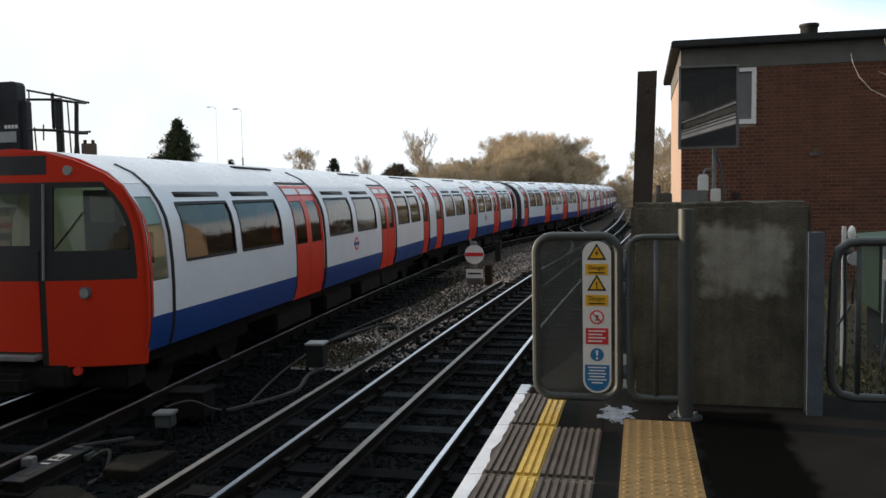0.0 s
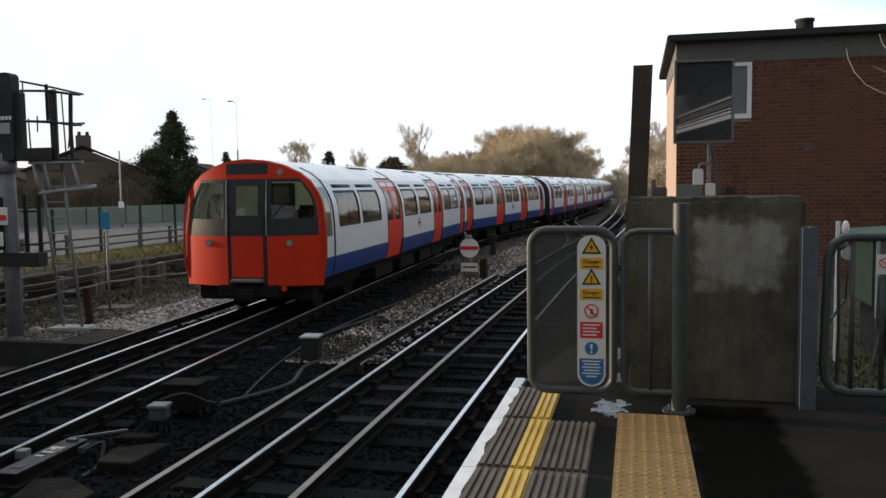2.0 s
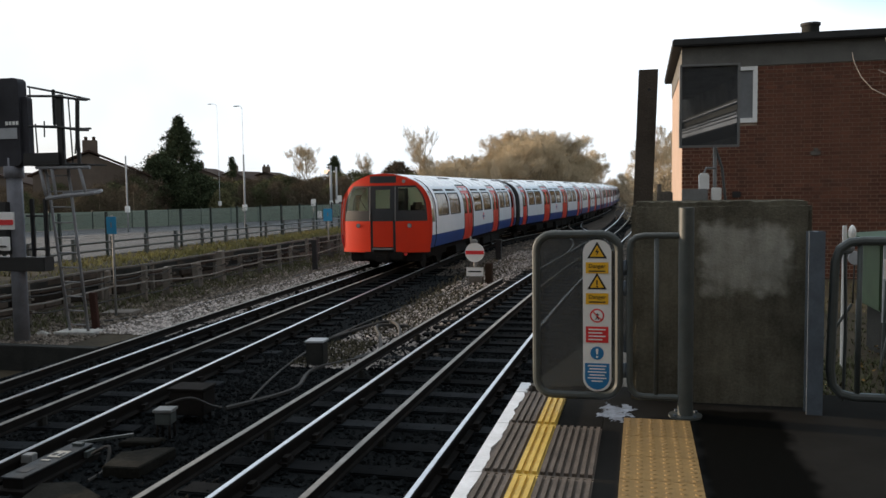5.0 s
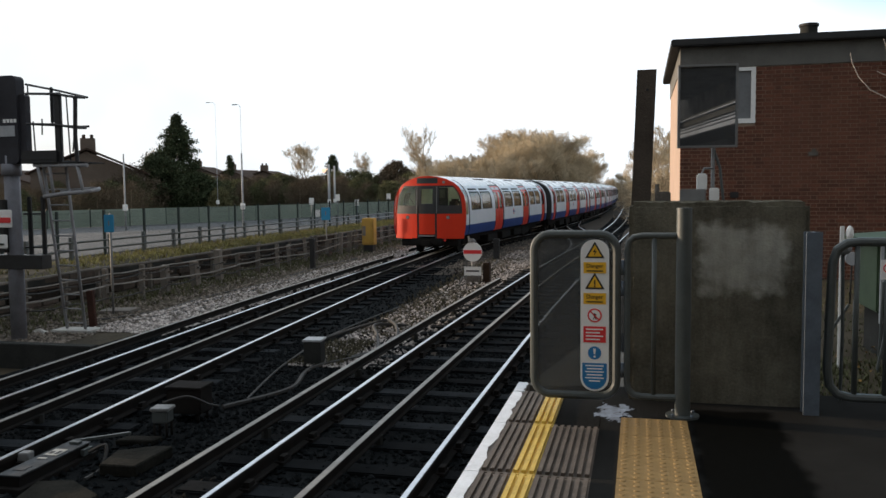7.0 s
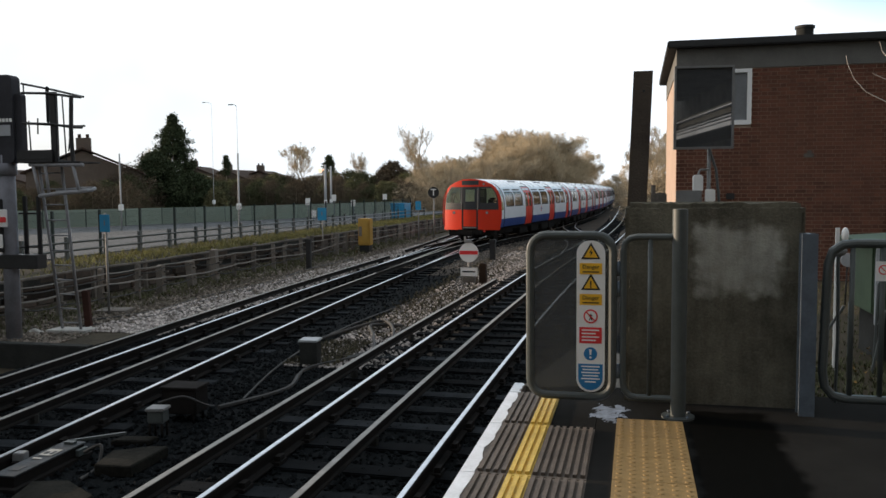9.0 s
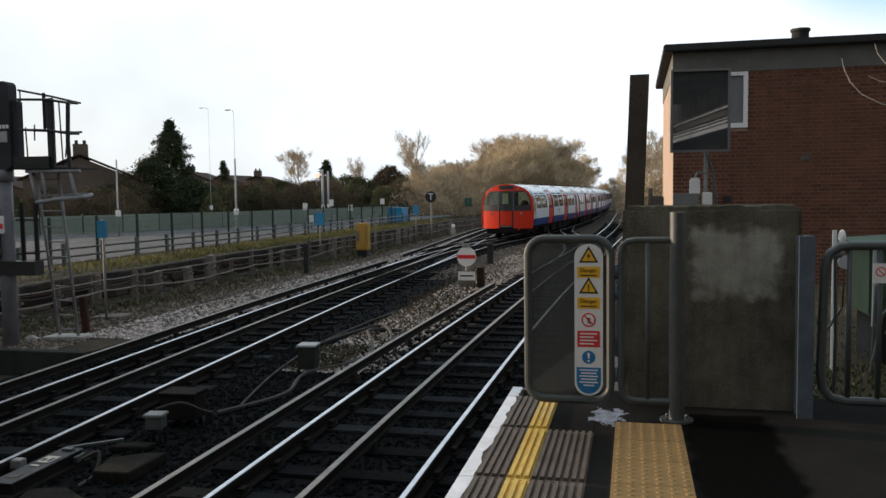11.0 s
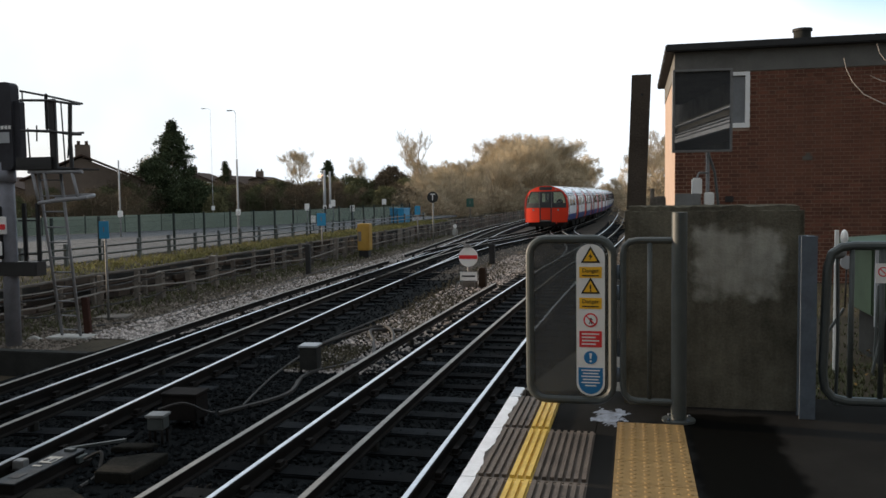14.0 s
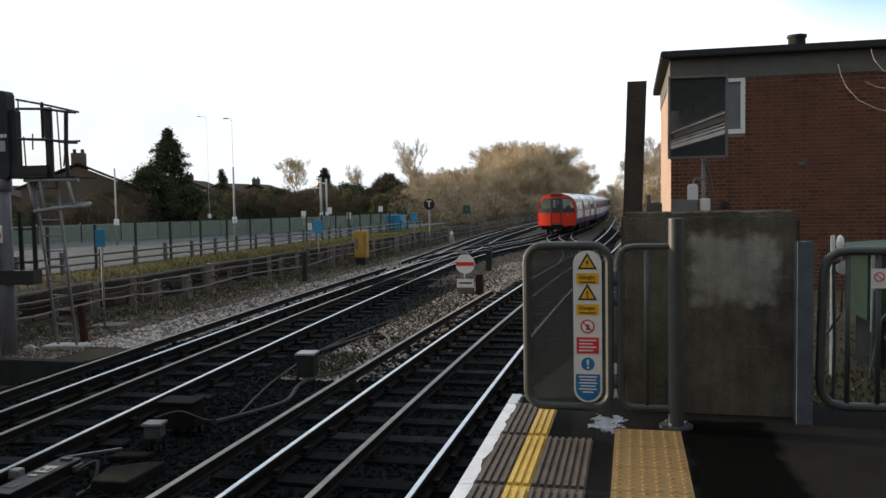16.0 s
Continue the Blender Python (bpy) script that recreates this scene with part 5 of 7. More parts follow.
box(bm, -0.04, 0.04, -0.04, 0.04, -0.05, 0.06, 0.008)
part("box_body", bm, M_SIGNWHITE, sbox, "white box body")
bm = bmesh.new()
box(bm, -0.28, -0.07, -0.04, 0.04, -0.06, 0.05, 0.006)
part("side_tray", bm, M_SILVER, sbox, "grey tray beside the box")
bm = bmesh.new()
tube(bm, [(0, 0, -0.05), (0, 0.05, -1.7)], 0.02, 6)
part("box_stem", bm, M_SILVER, sbox, "grey stem")

bm = bmesh.new()
vs = box(bm, -0.155, 0.005, 7.25, 7.45, -0.95, 2.53, 0.0)
for v in vs:
    if v.co.z > 0:
        v.co.x += 0.13
post = tagged(part("timber_post", bm, M_OLDPOST), "tall dark timber post leaning slightly", "post")
bm = bmesh.new()
disc(bm, (0.06, 7.245, 2.36), (0, -1, 0), 0.012, 0.01, 8)
part("bolt", bm, M_BLACK, post, "black bolt head")
bits = thing("lever_bracket", pose(0.21, 7.9, 1.44), "small grey bracket fittings above the wall", "fitting")
bm = bmesh.new()
box(bm, -0.07, 0.07, -0.04, 0.04, -0.06, 0.06, 0.01)
tube(bm, [(-0.05, 0, 0.05), (-0.05, 0, 0.13)], 0.02, 8)
part("bracket_body", bm, M_OLDCONC, bits, "grey brown bracket body")
bm = bmesh.new()
tube(bm, [(0, 0, -0.05), (0, 0, -1.8)], 0.025, 8)
part("bracket_stem", bm, M_GREYPAINT, bits, "stem")

# ---- brick building ----
BX0, BX1, BY0, BY1 = 0.78, 12.5, 17.0, 22.6
WX0, WX1, WZL, WZH = 1.2, 2.16, 2.77, 3.84
building = thing("brick_building", pose(0, 0, 0), "two-storey dark red brick lineside building with flat roof", "building", kind="structure")
bm = bmesh.new()
box(bm, BX0 + 0.006, BX0 + 0.255, BY0 + 0.012, BY0 + 0.108, -0.4, 3.85)
for a, b, c, d in ((BX0 + 0.255, WX0, -0.4, 3.85), (WX1, BX1, -0.4, 3.85), (WX0, WX1, -0.4, WZL), (WX0, WX1, WZH, 3.85)):
    box(bm, a, b, BY0 + 0.012, BY0 + 0.25, c, d)
part("front_wall", bm, M_MORTAR, building, "mortar bed of the front wall")
bm = bmesh.new()
box(bm, BX0 - 0.003, BX0 + 0.25, BY0 + 0.11, BY1, -0.4, 3.85)
side_wall = part("side_wall", bm, M_SUNWALL, building, "pale side wall in the sun, sunlight partly put into its colour")
bm = bmesh.new()
box(bm, BX1 - 0.25, BX1, BY0 + 0.25, BY1, -0.4, 3.85)
box(bm, BX0 + 0.25, BX1 - 0.25, BY1 - 0.25, BY1, -0.4, 3.85)
part("rear_wall", bm, M_BRICKJ, building, "rear walls")
bm = bmesh.new()
box(bm, BX0 - 0.02, BX1, BY0 - 0.02, BY1, 3.85, 4.26)
part("fascia", bm, M_FASCIA, building, "weathered grey concrete fascia")
bm = bmesh.new()
box(bm, BX0 - 0.2, BX1 + 0.1, BY0 - 0.22, BY1 + 0.15, 4.26, 4.40, 0.02)
part("roof", bm, M_ROOFEDGE, building, "dark felted flat roof slab")
bm = bmesh.new()
disc(bm, (3.2, 17.6, 4.40), (0, 0, 1), 0.16, 0.25, 14)
vent = part("roof_vent", bm, M_DARKCONC, building, "stubby grey roof vent")
bm = bmesh.new()
disc(bm, (3.2, 17.6, 4.65), (0, 0, 1), 0.185, 0.05, 14)
part("vent_cap", bm, M_ROOFEDGE, vent, "dark vent cap")
bm = bmesh.new()
tube(bm, [(3.3, 17.5, 4.42), (3.55, 17.5, 4.47), (3.65, 17.5, 4.41)], 0.015, 6)
part("roof_cable", bm, M_CABLE, building, "loose roof cable")
# opaque grey stands for the sky mirrored in the panes
M_PANE = mat("grey glass with sky reflection in its colour", (0.2, 0.21, 0.22), (0.12, 0.125, 0.13), rough=0.25, scale=3, fine=30, bump=0.02)
window = part("window_frame", (lambda b: (box(b, WX0, WX1, BY0 - 0.03, BY0 + 0.06, WZL, WZL + 0.09), box(b, WX0, WX1, BY0 - 0.03, BY0 + 0.06, WZH - 0.07, WZH), box(b, WX0, WX0 + 0.07, BY0 - 0.03, BY0 + 0.06, WZL + 0.09, WZH - 0.07), box(b, WX1 - 0.08, WX1, BY0 - 0.03, BY0 + 0.06, WZL + 0.09, WZH - 0.07), box(b, 1.64, 1.7, BY0 - 0.02, BY0 + 0.06, WZL + 0.09, WZH - 0.07), b)[-1])(bmesh.new()), M_SIGNWHITE, building, "white painted window frame")
for a, b in ((WX0 + 0.07, 1.64), (1.7, WX1 - 0.08)):
    bm = bmesh.new()
    box(bm, a, b, BY0 + 0.02, BY0 + 0.028, WZL + 0.09, WZH - 0.07)
    part("pane", bm, M_PANE, window, "dim window pane")
# backing added to lighten the panes
bm = bmesh.new()
box(bm, WX0, WX1, BY0 + 0.1, BY0 + 0.12, WZL, WZH)
part("pane_backing", bm, M_FASCIA, window, "grey backing added behind the panes")
bm = bmesh.new()
box(bm, 3.12, 3.3, BY0 - 0.04, BY0, 2.12, 2.2, 0.01)
box(bm, 3.18, 3.26, BY0 - 0.05, BY0, 2.2, 2.25, 0.01)
part("wall_fitting", bm, M_OLDCONC, building, "small pale fitting on the brickwork")
bm = bmesh.new()
box(bm, 1.72, 1.88, BY0 - 0.03, BY0, 1.33, 1.45, 0.01)
part("air_brick", bm, M_BLACK, building, "dark air brick")

# a bare branch that hangs in front of the building
branch_tree = thing("bare_tree", pose(0, 0, 0), "bare leafless tree with thin pale drooping branches", "tree")
bm = bmesh.new()
tube(bm, [(4.6, 12.5, -0.3), (4.55, 12.5, 1.5), (4.4, 12.6, 3.0), (4.5, 12.5, 4.6), (4.3, 12.5, 5.6)], 0.07, 8, True, 0.03)
part("trunk", bm, M_BARK, branch_tree, "thin grey brown trunk")
M_PALE = mat("pale bare twig", (0.5, 0.46, 0.42), (0.38, 0.34, 0.3), rough=0.8, scale=9, bump=0)
for pts in ([(4.45, 12.5, 2.6), (3.7, 12.4, 2.62), (3.3, 12.4, 2.7), (3.05, 12.4, 2.84), (2.9, 12.4, 3.02), (2.82, 12.4, 3.2), (2.79, 12.4, 3.34)],
            [(4.45, 12.5, 3.1), (3.6, 12.4, 3.15), (3.36, 12.4, 3.22), (3.24, 12.4, 3.38), (3.2, 12.4, 3.52)],
            [(4.4, 12.5, 2.9), (3.6, 12.5, 2.95), (3.3, 12.5, 3.02), (3.15, 12.5, 3.1)]):
    bm = bmesh.new()
    tube(bm, pts, 0.008, 6, True, 0.004)
    part("branch", bm, M_PALE, branch_tree, "thin pale bare branch")


# ---- left side: lineside walls, cable rack, signal ----
bm = bmesh.new()
box(bm, -15.9, -8.6, 11.5, 11.72, -1.5, -0.93, 0.015)
tagged(part("retaining_wall", bm, M_DARKCONC), "low grimy concrete retaining edge beside the far track", "wall", kind="structure")

RACK = -11.55
bm = bmesh.new()
box(bm, -0.055, 0.055, -0.055, 0.055, 0.0, 0.84, 0.012)
POST_MESH = mesh_of(bm, "rack_post", M_OLDCONC)
bm = bmesh.new()
box(bm, -0.07, 0.09, -0.12, 0.12, 0.0, 0.86, 0.012)
WIDE_MESH = mesh_of(bm, "rack_post", M_OLDCONC)
rack = thing("cable_rack", pose(0, 0, 0), "row of weathered concrete posts carrying lineside cables", "cable rack", kind="structure")
lay = random.Random(17)
y, k, rack_ys = 12.2, 0, []
while y < 118:
    ob = new("rack_post", WIDE_MESH if k % 9 in (5, 6, 7) else POST_MESH)
    ob.parent = rack
    ob.matrix_basis = pose(RACK + lay.uniform(-0.05, 0.05), y, BED + 0.0, lay.uniform(-4, 4), lay.uniform(-4, 4), lay.uniform(-10, 10)) @ Matrix.Diagonal((1, 1, lay.uniform(0.8, 1.12), 1))
    rack_ys.append(y)
    y += lay.uniform(1.0, 1.45)
    k += 1
# cables hang from post to post; the upper ones are pale and slack, the lower ones dark
for i, (z, r, sag, m) in enumerate(((0.24, 0.016, 0.04, M_CABLE), (0.43, 0.021, 0.02, M_PALECABLE), (0.6, 0.013, 0.06, M_CABLE), (0.73, 0.015, 0.02, M_PALECABLE))):
    bm = bmesh.new()
    pts = []
    for a, b in zip(rack_ys, rack_ys[1:]):
        dip = sag * lay.uniform(0.3, 1.4)
        za, zb = z + 0.13 * noise.noise((a * 0.27, i * 7.3, 0)), z + 0.13 * noise.noise((b * 0.27, i * 7.3, 0))
        for q in (0.0, 0.33, 0.67):
            pts.append((RACK + 0.08 + 0.02 * (i % 2), a + (b - a) * q, BED + za + (zb - za) * q - dip * 4 * q * (1 - q)))
    tube(bm, pts, r, 5)
    part("cable", bm, m, rack, "sagging lineside cable")
# crossways brackets on some posts
bm = bmesh.new()
box(bm, -0.05, 0.16, -0.03, 0.03, -0.02, 0.02)
ARM_MESH = mesh_of(bm, "rack_arm", M_OLDCONC)
for y in rack_ys[:46]:
    for z in (0.3, 0.55):
        ob = new("rack_arm", ARM_MESH)
        ob.parent = rack
        ob.matrix_basis = pose(RACK, y, BED + z, 0, lay.uniform(-6, 6), lay.uniform(-8, 8))
# a bank held by old sleepers laid on one another
wall_t = thing("retaining_wall", pose(0, 0, 0), "retaining wall of dark old sleepers below the verge", "wall", kind="structure")
bm = bmesh.new()
box(bm, -12.95, -12.66, 11.8, 118, -1.05, -0.32)
part("wall_core", bm, M_DARKCONC, wall_t, "dark earth-stained wall core")
SLEEPER_LENGTHS = (0.55, 0.8, 1.1, 1.5)
WALL_MESHES = []
for L in SLEEPER_LENGTHS:
    bm = bmesh.new()
    box(bm, -0.14, 0.0, 0.0, L - 0.03, 0.0, 0.135, 0.014)
    WALL_MESHES.append(mesh_of(bm, "wall_sleeper", M_SLEEPERWALL))
for course in range(5):
    y = 11.85 + lay.uniform(0, 0.4)
    while y < 60:
        k = lay.randrange(4)
        ob = new("wall_sleeper", WALL_MESHES[k])
        ob.parent = wall_t
        ob.matrix_basis = pose(-12.54 - 0.035 * course + lay.uniform(-0.05, 0.05), y, -1.02 + 0.15 * course + lay.uniform(-0.008, 0.008), 0, lay.uniform(-4, 4), lay.uniform(-2.5, 2.5))
        y += SLEEPER_LENGTHS[k] + lay.uniform(0.0, 0.12)
bm = bmesh.new()
for y in np.arange(60, 117, 2.4):
    for course in range(5):
        box(bm, -12.7 + lay.uniform(-0.04, 0.04), -12.55, y, y + 2.36, -1.02 + 0.15 * course, -0.885 + 0.15 * course)
tagged(part("far_sleepers", bm, M_SLEEPERWALL, wall_t, "dark sleepers further along the wall"), kind="stuff")
# pale top rail and low posts at the edge of the verge
bank = thing("old_post_fence", pose(0, 0, 0), "old low post and rail edging on the bank", "fence", kind="structure")
y = 12.4
while y < 62:
    ob = new("fence_post", POST_MESH)
    ob.parent = bank
    ob.matrix_basis = pose(-12.42 + lay.uniform(-0.04, 0.04), y, BED + 0.0, lay.uniform(-4, 4), lay.uniform(-4, 4), 0) @ Matrix.Diagonal((0.8, 0.8, 0.98, 1))
    y += lay.uniform(2.0, 3.4)
for z, r, m in ((0.76, 0.035, M_OLDCONC), (0.52, 0.022, M_TIMBER)):
    bm = bmesh.new()
    tube(bm, [(-12.36, y, BED + z + 0.05 * noise.noise((y * 0.4, z * 9, 2))) for y in np.arange(12, 62, 0.8)], r, 5)
    part("fence_rail", bm, m, bank, "weathered rail")

# low guard railing and tall mesh fence along the road
rail_t = thing("guard_railing", pose(0, 0, 0), "low two-rail metal guard railing beside the road", "railing")
for z in (0.3, 0.55):
    bm = bmesh.new()
    tube(bm, [(-16.8, 14, -0.5 + z), (-16.8, 66, -0.5 + z)], 0.03, 6)
    part("guard_rail", bm, M_GREYPAINT, rail_t, "grey guard rail")
for k in range(28):
    bm = bmesh.new()
    box(bm, -0.05, 0.05, -0.05, 0.05, 0, 0.72)
    part("railing_post", bm, M_GREYPAINT, rail_t, at=pose(-16.85, 14.2 + 1.9 * k, -0.5))
mesh_f = thing("mesh_fence", pose(0, 0, 0), "tall green mesh fence with slim posts along the road", "fence")
bm = bmesh.new()
box(bm, -0.035, 0.035, -0.035, 0.035, 0, 1.5)
FP_MESH = mesh_of(bm, "mesh_fence_post", M_FENCEDARK)
for k in range(21):
    ob = new("fence_post", FP_MESH)
    ob.parent = mesh_f
    ob.matrix_basis = pose(-17.4, 17.3 + 2.3 * k, -0.5)
wv, wf = [], []
for k in range(920):
    y, b = 17.3 + 0.05 * k, len(wv)
    wv += [(-17.4, y - 0.0025, -0.45), (-17.4, y + 0.0025, -0.45), (-17.4, y + 0.0025, 0.95), (-17.4, y - 0.0025, 0.95), (-17.396, y, -0.45), (-17.396, y, 0.95)]
    wf += [(b, b + 1, b + 2, b + 3), (b, b + 4, b + 5, b + 3), (b + 4, b + 1, b + 2, b + 5)]
for k in range(8):
    z, b = -0.42 + 0.19 * k, len(wv)
    wv += [(-17.39, 17.3, z), (-17.39, 63.2, z), (-17.39, 63.2, z + 0.005), (-17.39, 17.3, z + 0.005)]
    wf += [(b, b + 1, b + 2, b + 3)]
tagged(raw("fence_mesh", wv, wf, M_FENCEDARK, mesh_f), "green fence wires", kind="stuff")

# a screened fence along the far side of the road
SCREEN = Line([(26, -46), (34, -38.5), (42, -33), (50, -28.7), (57, -26), (64, -24.2), (72, -22.8), (80, -22.2)])
screen = thing("screened_fence", pose(0, 0, 0), "long green screened fence across the road", "fence")
bm = bmesh.new()
box(bm, 0.03, 2.45, -0.015, 0.015, 0.04, 1.08)
SCREEN_MESH = mesh_of(bm, "screen_panel", M_SCREEN)
bm = bmesh.new()
box(bm, -0.035, 0.035, -0.04, 0.04, 0, 1.16)
SPOST_MESH = mesh_of(bm, "fence_post", M_FENCEDARK)
s = 0.0
while s < SCREEN.s[-1] - 2.6:
    x, y, tx, ty = SCREEN.at(s)
    for name, me in (("screen_panel", SCREEN_MESH), ("fence_post", SPOST_MESH)):
        ob = new(name, me)
        ob.parent = screen
        ob.matrix_basis = pose(x, y, -0.49, 0, 0, math.degrees(math.atan2(ty, tx)))
    s += 2.48
skip = thing("skip_container", pose(-17.55, 61.0, -0.5), "bright blue metal container beside the fence", "container")
bm = bmesh.new()
box(bm, -0.55, 0.55, -0.9, 0.9, 0.0, 1.06, 0.03)
part("container_body", bm, M_SKYBLUE, skip, "blue steel body")
bm = bmesh.new()
box(bm, -0.6, 0.6, -0.95, 0.95, 1.06, 1.14, 0.02)
part("container_rim", bm, M_SKYBLUE, skip, "blue rim")
for k in range(4):
    bm = bmesh.new()
    box(bm, -0.45 + 0.27 * k, -0.37 + 0.27 * k, -0.94, -0.9, 0.05, 1.05)
    part("container_rib", bm, M_SKYBLUE, skip)

# signal on its post, with ladder and cage
SX, SYY = -10.49, 12.13
signal = thing("railway_signal", pose(0, 0, 0), "tall railway signal with black head, cage and ladder", "railway signal")


def piece(name, material, label, *shapes):
    """One part of the signal: boxes of six numbers, or a line of points with its radius."""
    bm = bmesh.new()
    for sh in shapes:
        if len(sh) == 6:
            box(bm, *sh, 0.012)
        else:
            tube(bm, sh[0], sh[1], 8)
    return part(name, bm, material, signal, label)


piece("signal_post", M_POSTGREY, "thick weathered grey post", ([(SX, SYY, BED), (SX, SYY, 2.2)], 0.128))
piece("post_collar", M_POSTGREY, "bolted collar on the post", ([(SX, SYY, 1.86), (SX, SYY, 2.06)], 0.16))
bm = bmesh.new()
plate(bm, round_rect(-11.3, -10.23, 2.06, 3.54, 0.09, SYY - 0.12), 0.2)
plate(bm, [(-10.26, SYY - 0.07, 2.06), (-10.1, SYY - 0.07, 2.06), (-10.1, SYY - 0.07, 3.19), (-10.13, SYY - 0.07, 3.22), (-10.26, SYY - 0.07, 3.22)], 0.12)
head = part("signal_head", bm, M_SIGNALHEAD, signal, "black signal head and back plate")
bm = bmesh.new()
box(bm, -10.75, -10.28, SYY - 0.135, SYY - 0.122, 2.52, 2.7)
part("label_plate", bm, M_PALEMETAL, head, "pale label plate with worn print")
for i in range(4):
    bm = bmesh.new()
    box(bm, -10.5 + 0.07 * i, -10.455 + 0.07 * i, SYY - 0.137, SYY - 0.122, 2.75, 2.81)
    part("print_bar", bm, M_SIGNWHITE, head)
bm = bmesh.new()
disc(bm, (-10.75, SYY - 0.12, 3.15), (0, -1, 0), 0.13, 0.1, 18)
part("signal_hood", bm, M_SIGNBLACK, head, "dark round lamp hood")
piece("equipment_arm", M_BLACK, "black lower equipment box", (-11.3, -9.86, SYY - 0.14, SYY + 0.12, 0.26, 0.5))
piece("lower_signal_head", M_BLACK, "black lower signal lamp", (-11.0, -10.5, SYY - 0.22, SYY - 0.02, 0.55, 1.45))
piece("round_plate", M_SIGNWHITE, "white plate with a red stripe", (-10.8, -10.32, SYY - 0.25, SYY - 0.225, 0.98, 1.28))
piece("red_stripe", M_SIGNRED, "red stripe", (-10.78, -10.34, SYY - 0.262, SYY - 0.252, 1.06, 1.15))
piece("label_plate", M_SIGNWHITE, "small white label", (-10.75, -10.43, SYY - 0.25, SYY - 0.225, 0.62, 0.86))
piece("print_bar", M_SIGNBLACK, "", (-10.7, -10.49, SYY - 0.262, SYY - 0.252, 0.68, 0.71))
for x in (-10.27, -10.0):
    piece("frame_upright", M_BLACK, "slim black frame upright", (x - 0.035, x + 0.035, SYY + 0.1, SYY + 0.16, 0.4, 1.5))
for z in (0.62, 1.2):
    piece("frame_rail", M_BLACK, "thin black frame rail", ([(-10.4, SYY + 0.13, z), (-9.95, SYY + 0.13, z)], 0.016))
# the cage of bars beside the head
FRONT, BACK = SYY - 0.22, SYY + 0.34
for z in (3.24, 2.74):
    piece("cage_rail", M_BLACK, "black front cage rail", ([(-9.96, FRONT, z - 0.03), (-9.37, FRONT - 0.04, z - 0.06), (-9.01, FRONT, z - 0.12), (-8.98, SYY - 0.02, z - 0.11)], 0.021))
    piece("cage_rail", M_BLACK, "black rear cage rail", ([(-10.42, BACK, z + 0.21), (-9.78, BACK, z + 0.08), (-9.26, BACK - 0.1, z - 0.04), (-8.96, SYY + 0.02, z - 0.1)] if z > 3 else [(-10.36, BACK, z + 0.02), (-9.78, BACK, z - 0.02), (-9.26, BACK - 0.1, z - 0.06), (-8.96, SYY + 0.02, z - 0.08)], 0.018))
piece("cage_upright", M_BLACK, "thick black cage upright", (-9.42, -9.30, FRONT - 0.02, FRONT + 0.05, 2.06, 3.21))
piece("cage_upright", M_BLACK, "thin cage upright", (-9.92, -9.86, BACK - 0.04, BACK, 2.76, 3.38))
piece("cage_upright", M_BLACK, "black cage upright", ([(-9.01, FRONT, 3.13), (-9.04, FRONT, 2.5), (-9.02, FRONT, 2.04)], 0.034))
for x0, x1, z0, z1 in ((-9.43, -9.39, 2.1, 3.2), (-10.10, -10.08, 2.28, 2.78), (-9.92, -9.93, 2.55, 2.82), (-9.30, -9.34, 2.25, 2.55), (-10.18, -10.18, 2.7, 3.42)):
    piece("cage_wire", M_BLACK, "thin bent cage wire", ([(x0, SYY + 0.1, z1), (x1, SYY + 0.1, z0)], 0.012))
piece("standing_plate", M_BLACK, "black standing platform", (-10.06, -9.36, SYY - 0.28, SYY + 0.36, 2.05, 2.1))
piece("kick_plate", M_BLACK, "black kick plate", (-10.06, -9.36, SYY - 0.28, SYY - 0.24, 2.1, 2.26))
piece("standing_plate", M_BLACK, "black platform end", (-9.36, -8.86, SYY - 0.25, SYY + 0.3, 2.04, 2.065))
# pale safety hoops under the platform, and the ladder
piece("hoop_bar", M_TUBEGREY, "pale grey hoop bar", ([(-9.86, FRONT, 2.02), (-8.83, FRONT, 2.005)], 0.03))
piece("ladder_hoop", M_TUBEGREY, "pale bent safety hoop", ([(-9.69, FRONT, 1.5), (-9.30, FRONT, 1.545), (-8.92, FRONT, 1.57), (-8.84, FRONT + 0.06, 1.585), (-8.84, SYY, 1.6), (-8.94, SYY + 0.2, 1.62), (-9.26, SYY + 0.3, 1.62), (-9.76, SYY + 0.3, 1.58)], 0.034))
for x0, x1 in ((-9.79, -9.69), (-9.56, -9.50), (-9.03, -8.92)):
    piece("hoop_strut", M_TUBEGREY, "pale strut", ([(x0, FRONT, 2.01), (x1, FRONT, 1.54)], 0.026))
STILES = (((-9.87, SYY + 0.02, 2.02), (-10.2, 13.0, BED + 0.05)), ((-9.43, SYY + 0.02, 2.02), (-9.8, 12.98, BED + 0.05)))
for a, b in STILES:
    piece("ladder_stile", M_TUBEGREY, "pale grey ladder stile", ([a, b], 0.026))
for i in range(11):
    k = (i + 0.5) / 11
    piece("ladder_rung", M_TUBEGREY, "thin rung", ([Vector(a).lerp(Vector(b), k) for a, b in STILES], 0.013))
for pad_at, w, d in ((pose(-9.98, 12.98, BED, 0, 0, 4), 0.4, 0.22), (pose(-10.78, 15.4, BED, 0, 0, 12), 0.34, 0.3)):
    bm = bmesh.new()
    box(bm, -w, w, -d, d, 0, 0.07, 0.015)
    tagged(part("concrete_pad", bm, M_OLDCONC if w < 0.36 else M_PALECONC, at=pad_at), "pale concrete pad on the lineside earth", "pad", "concrete pads")
bm = bmesh.new()
box(bm, -0.06, 0.06, -0.05, 0.05, 0, 0.72, 0.01)
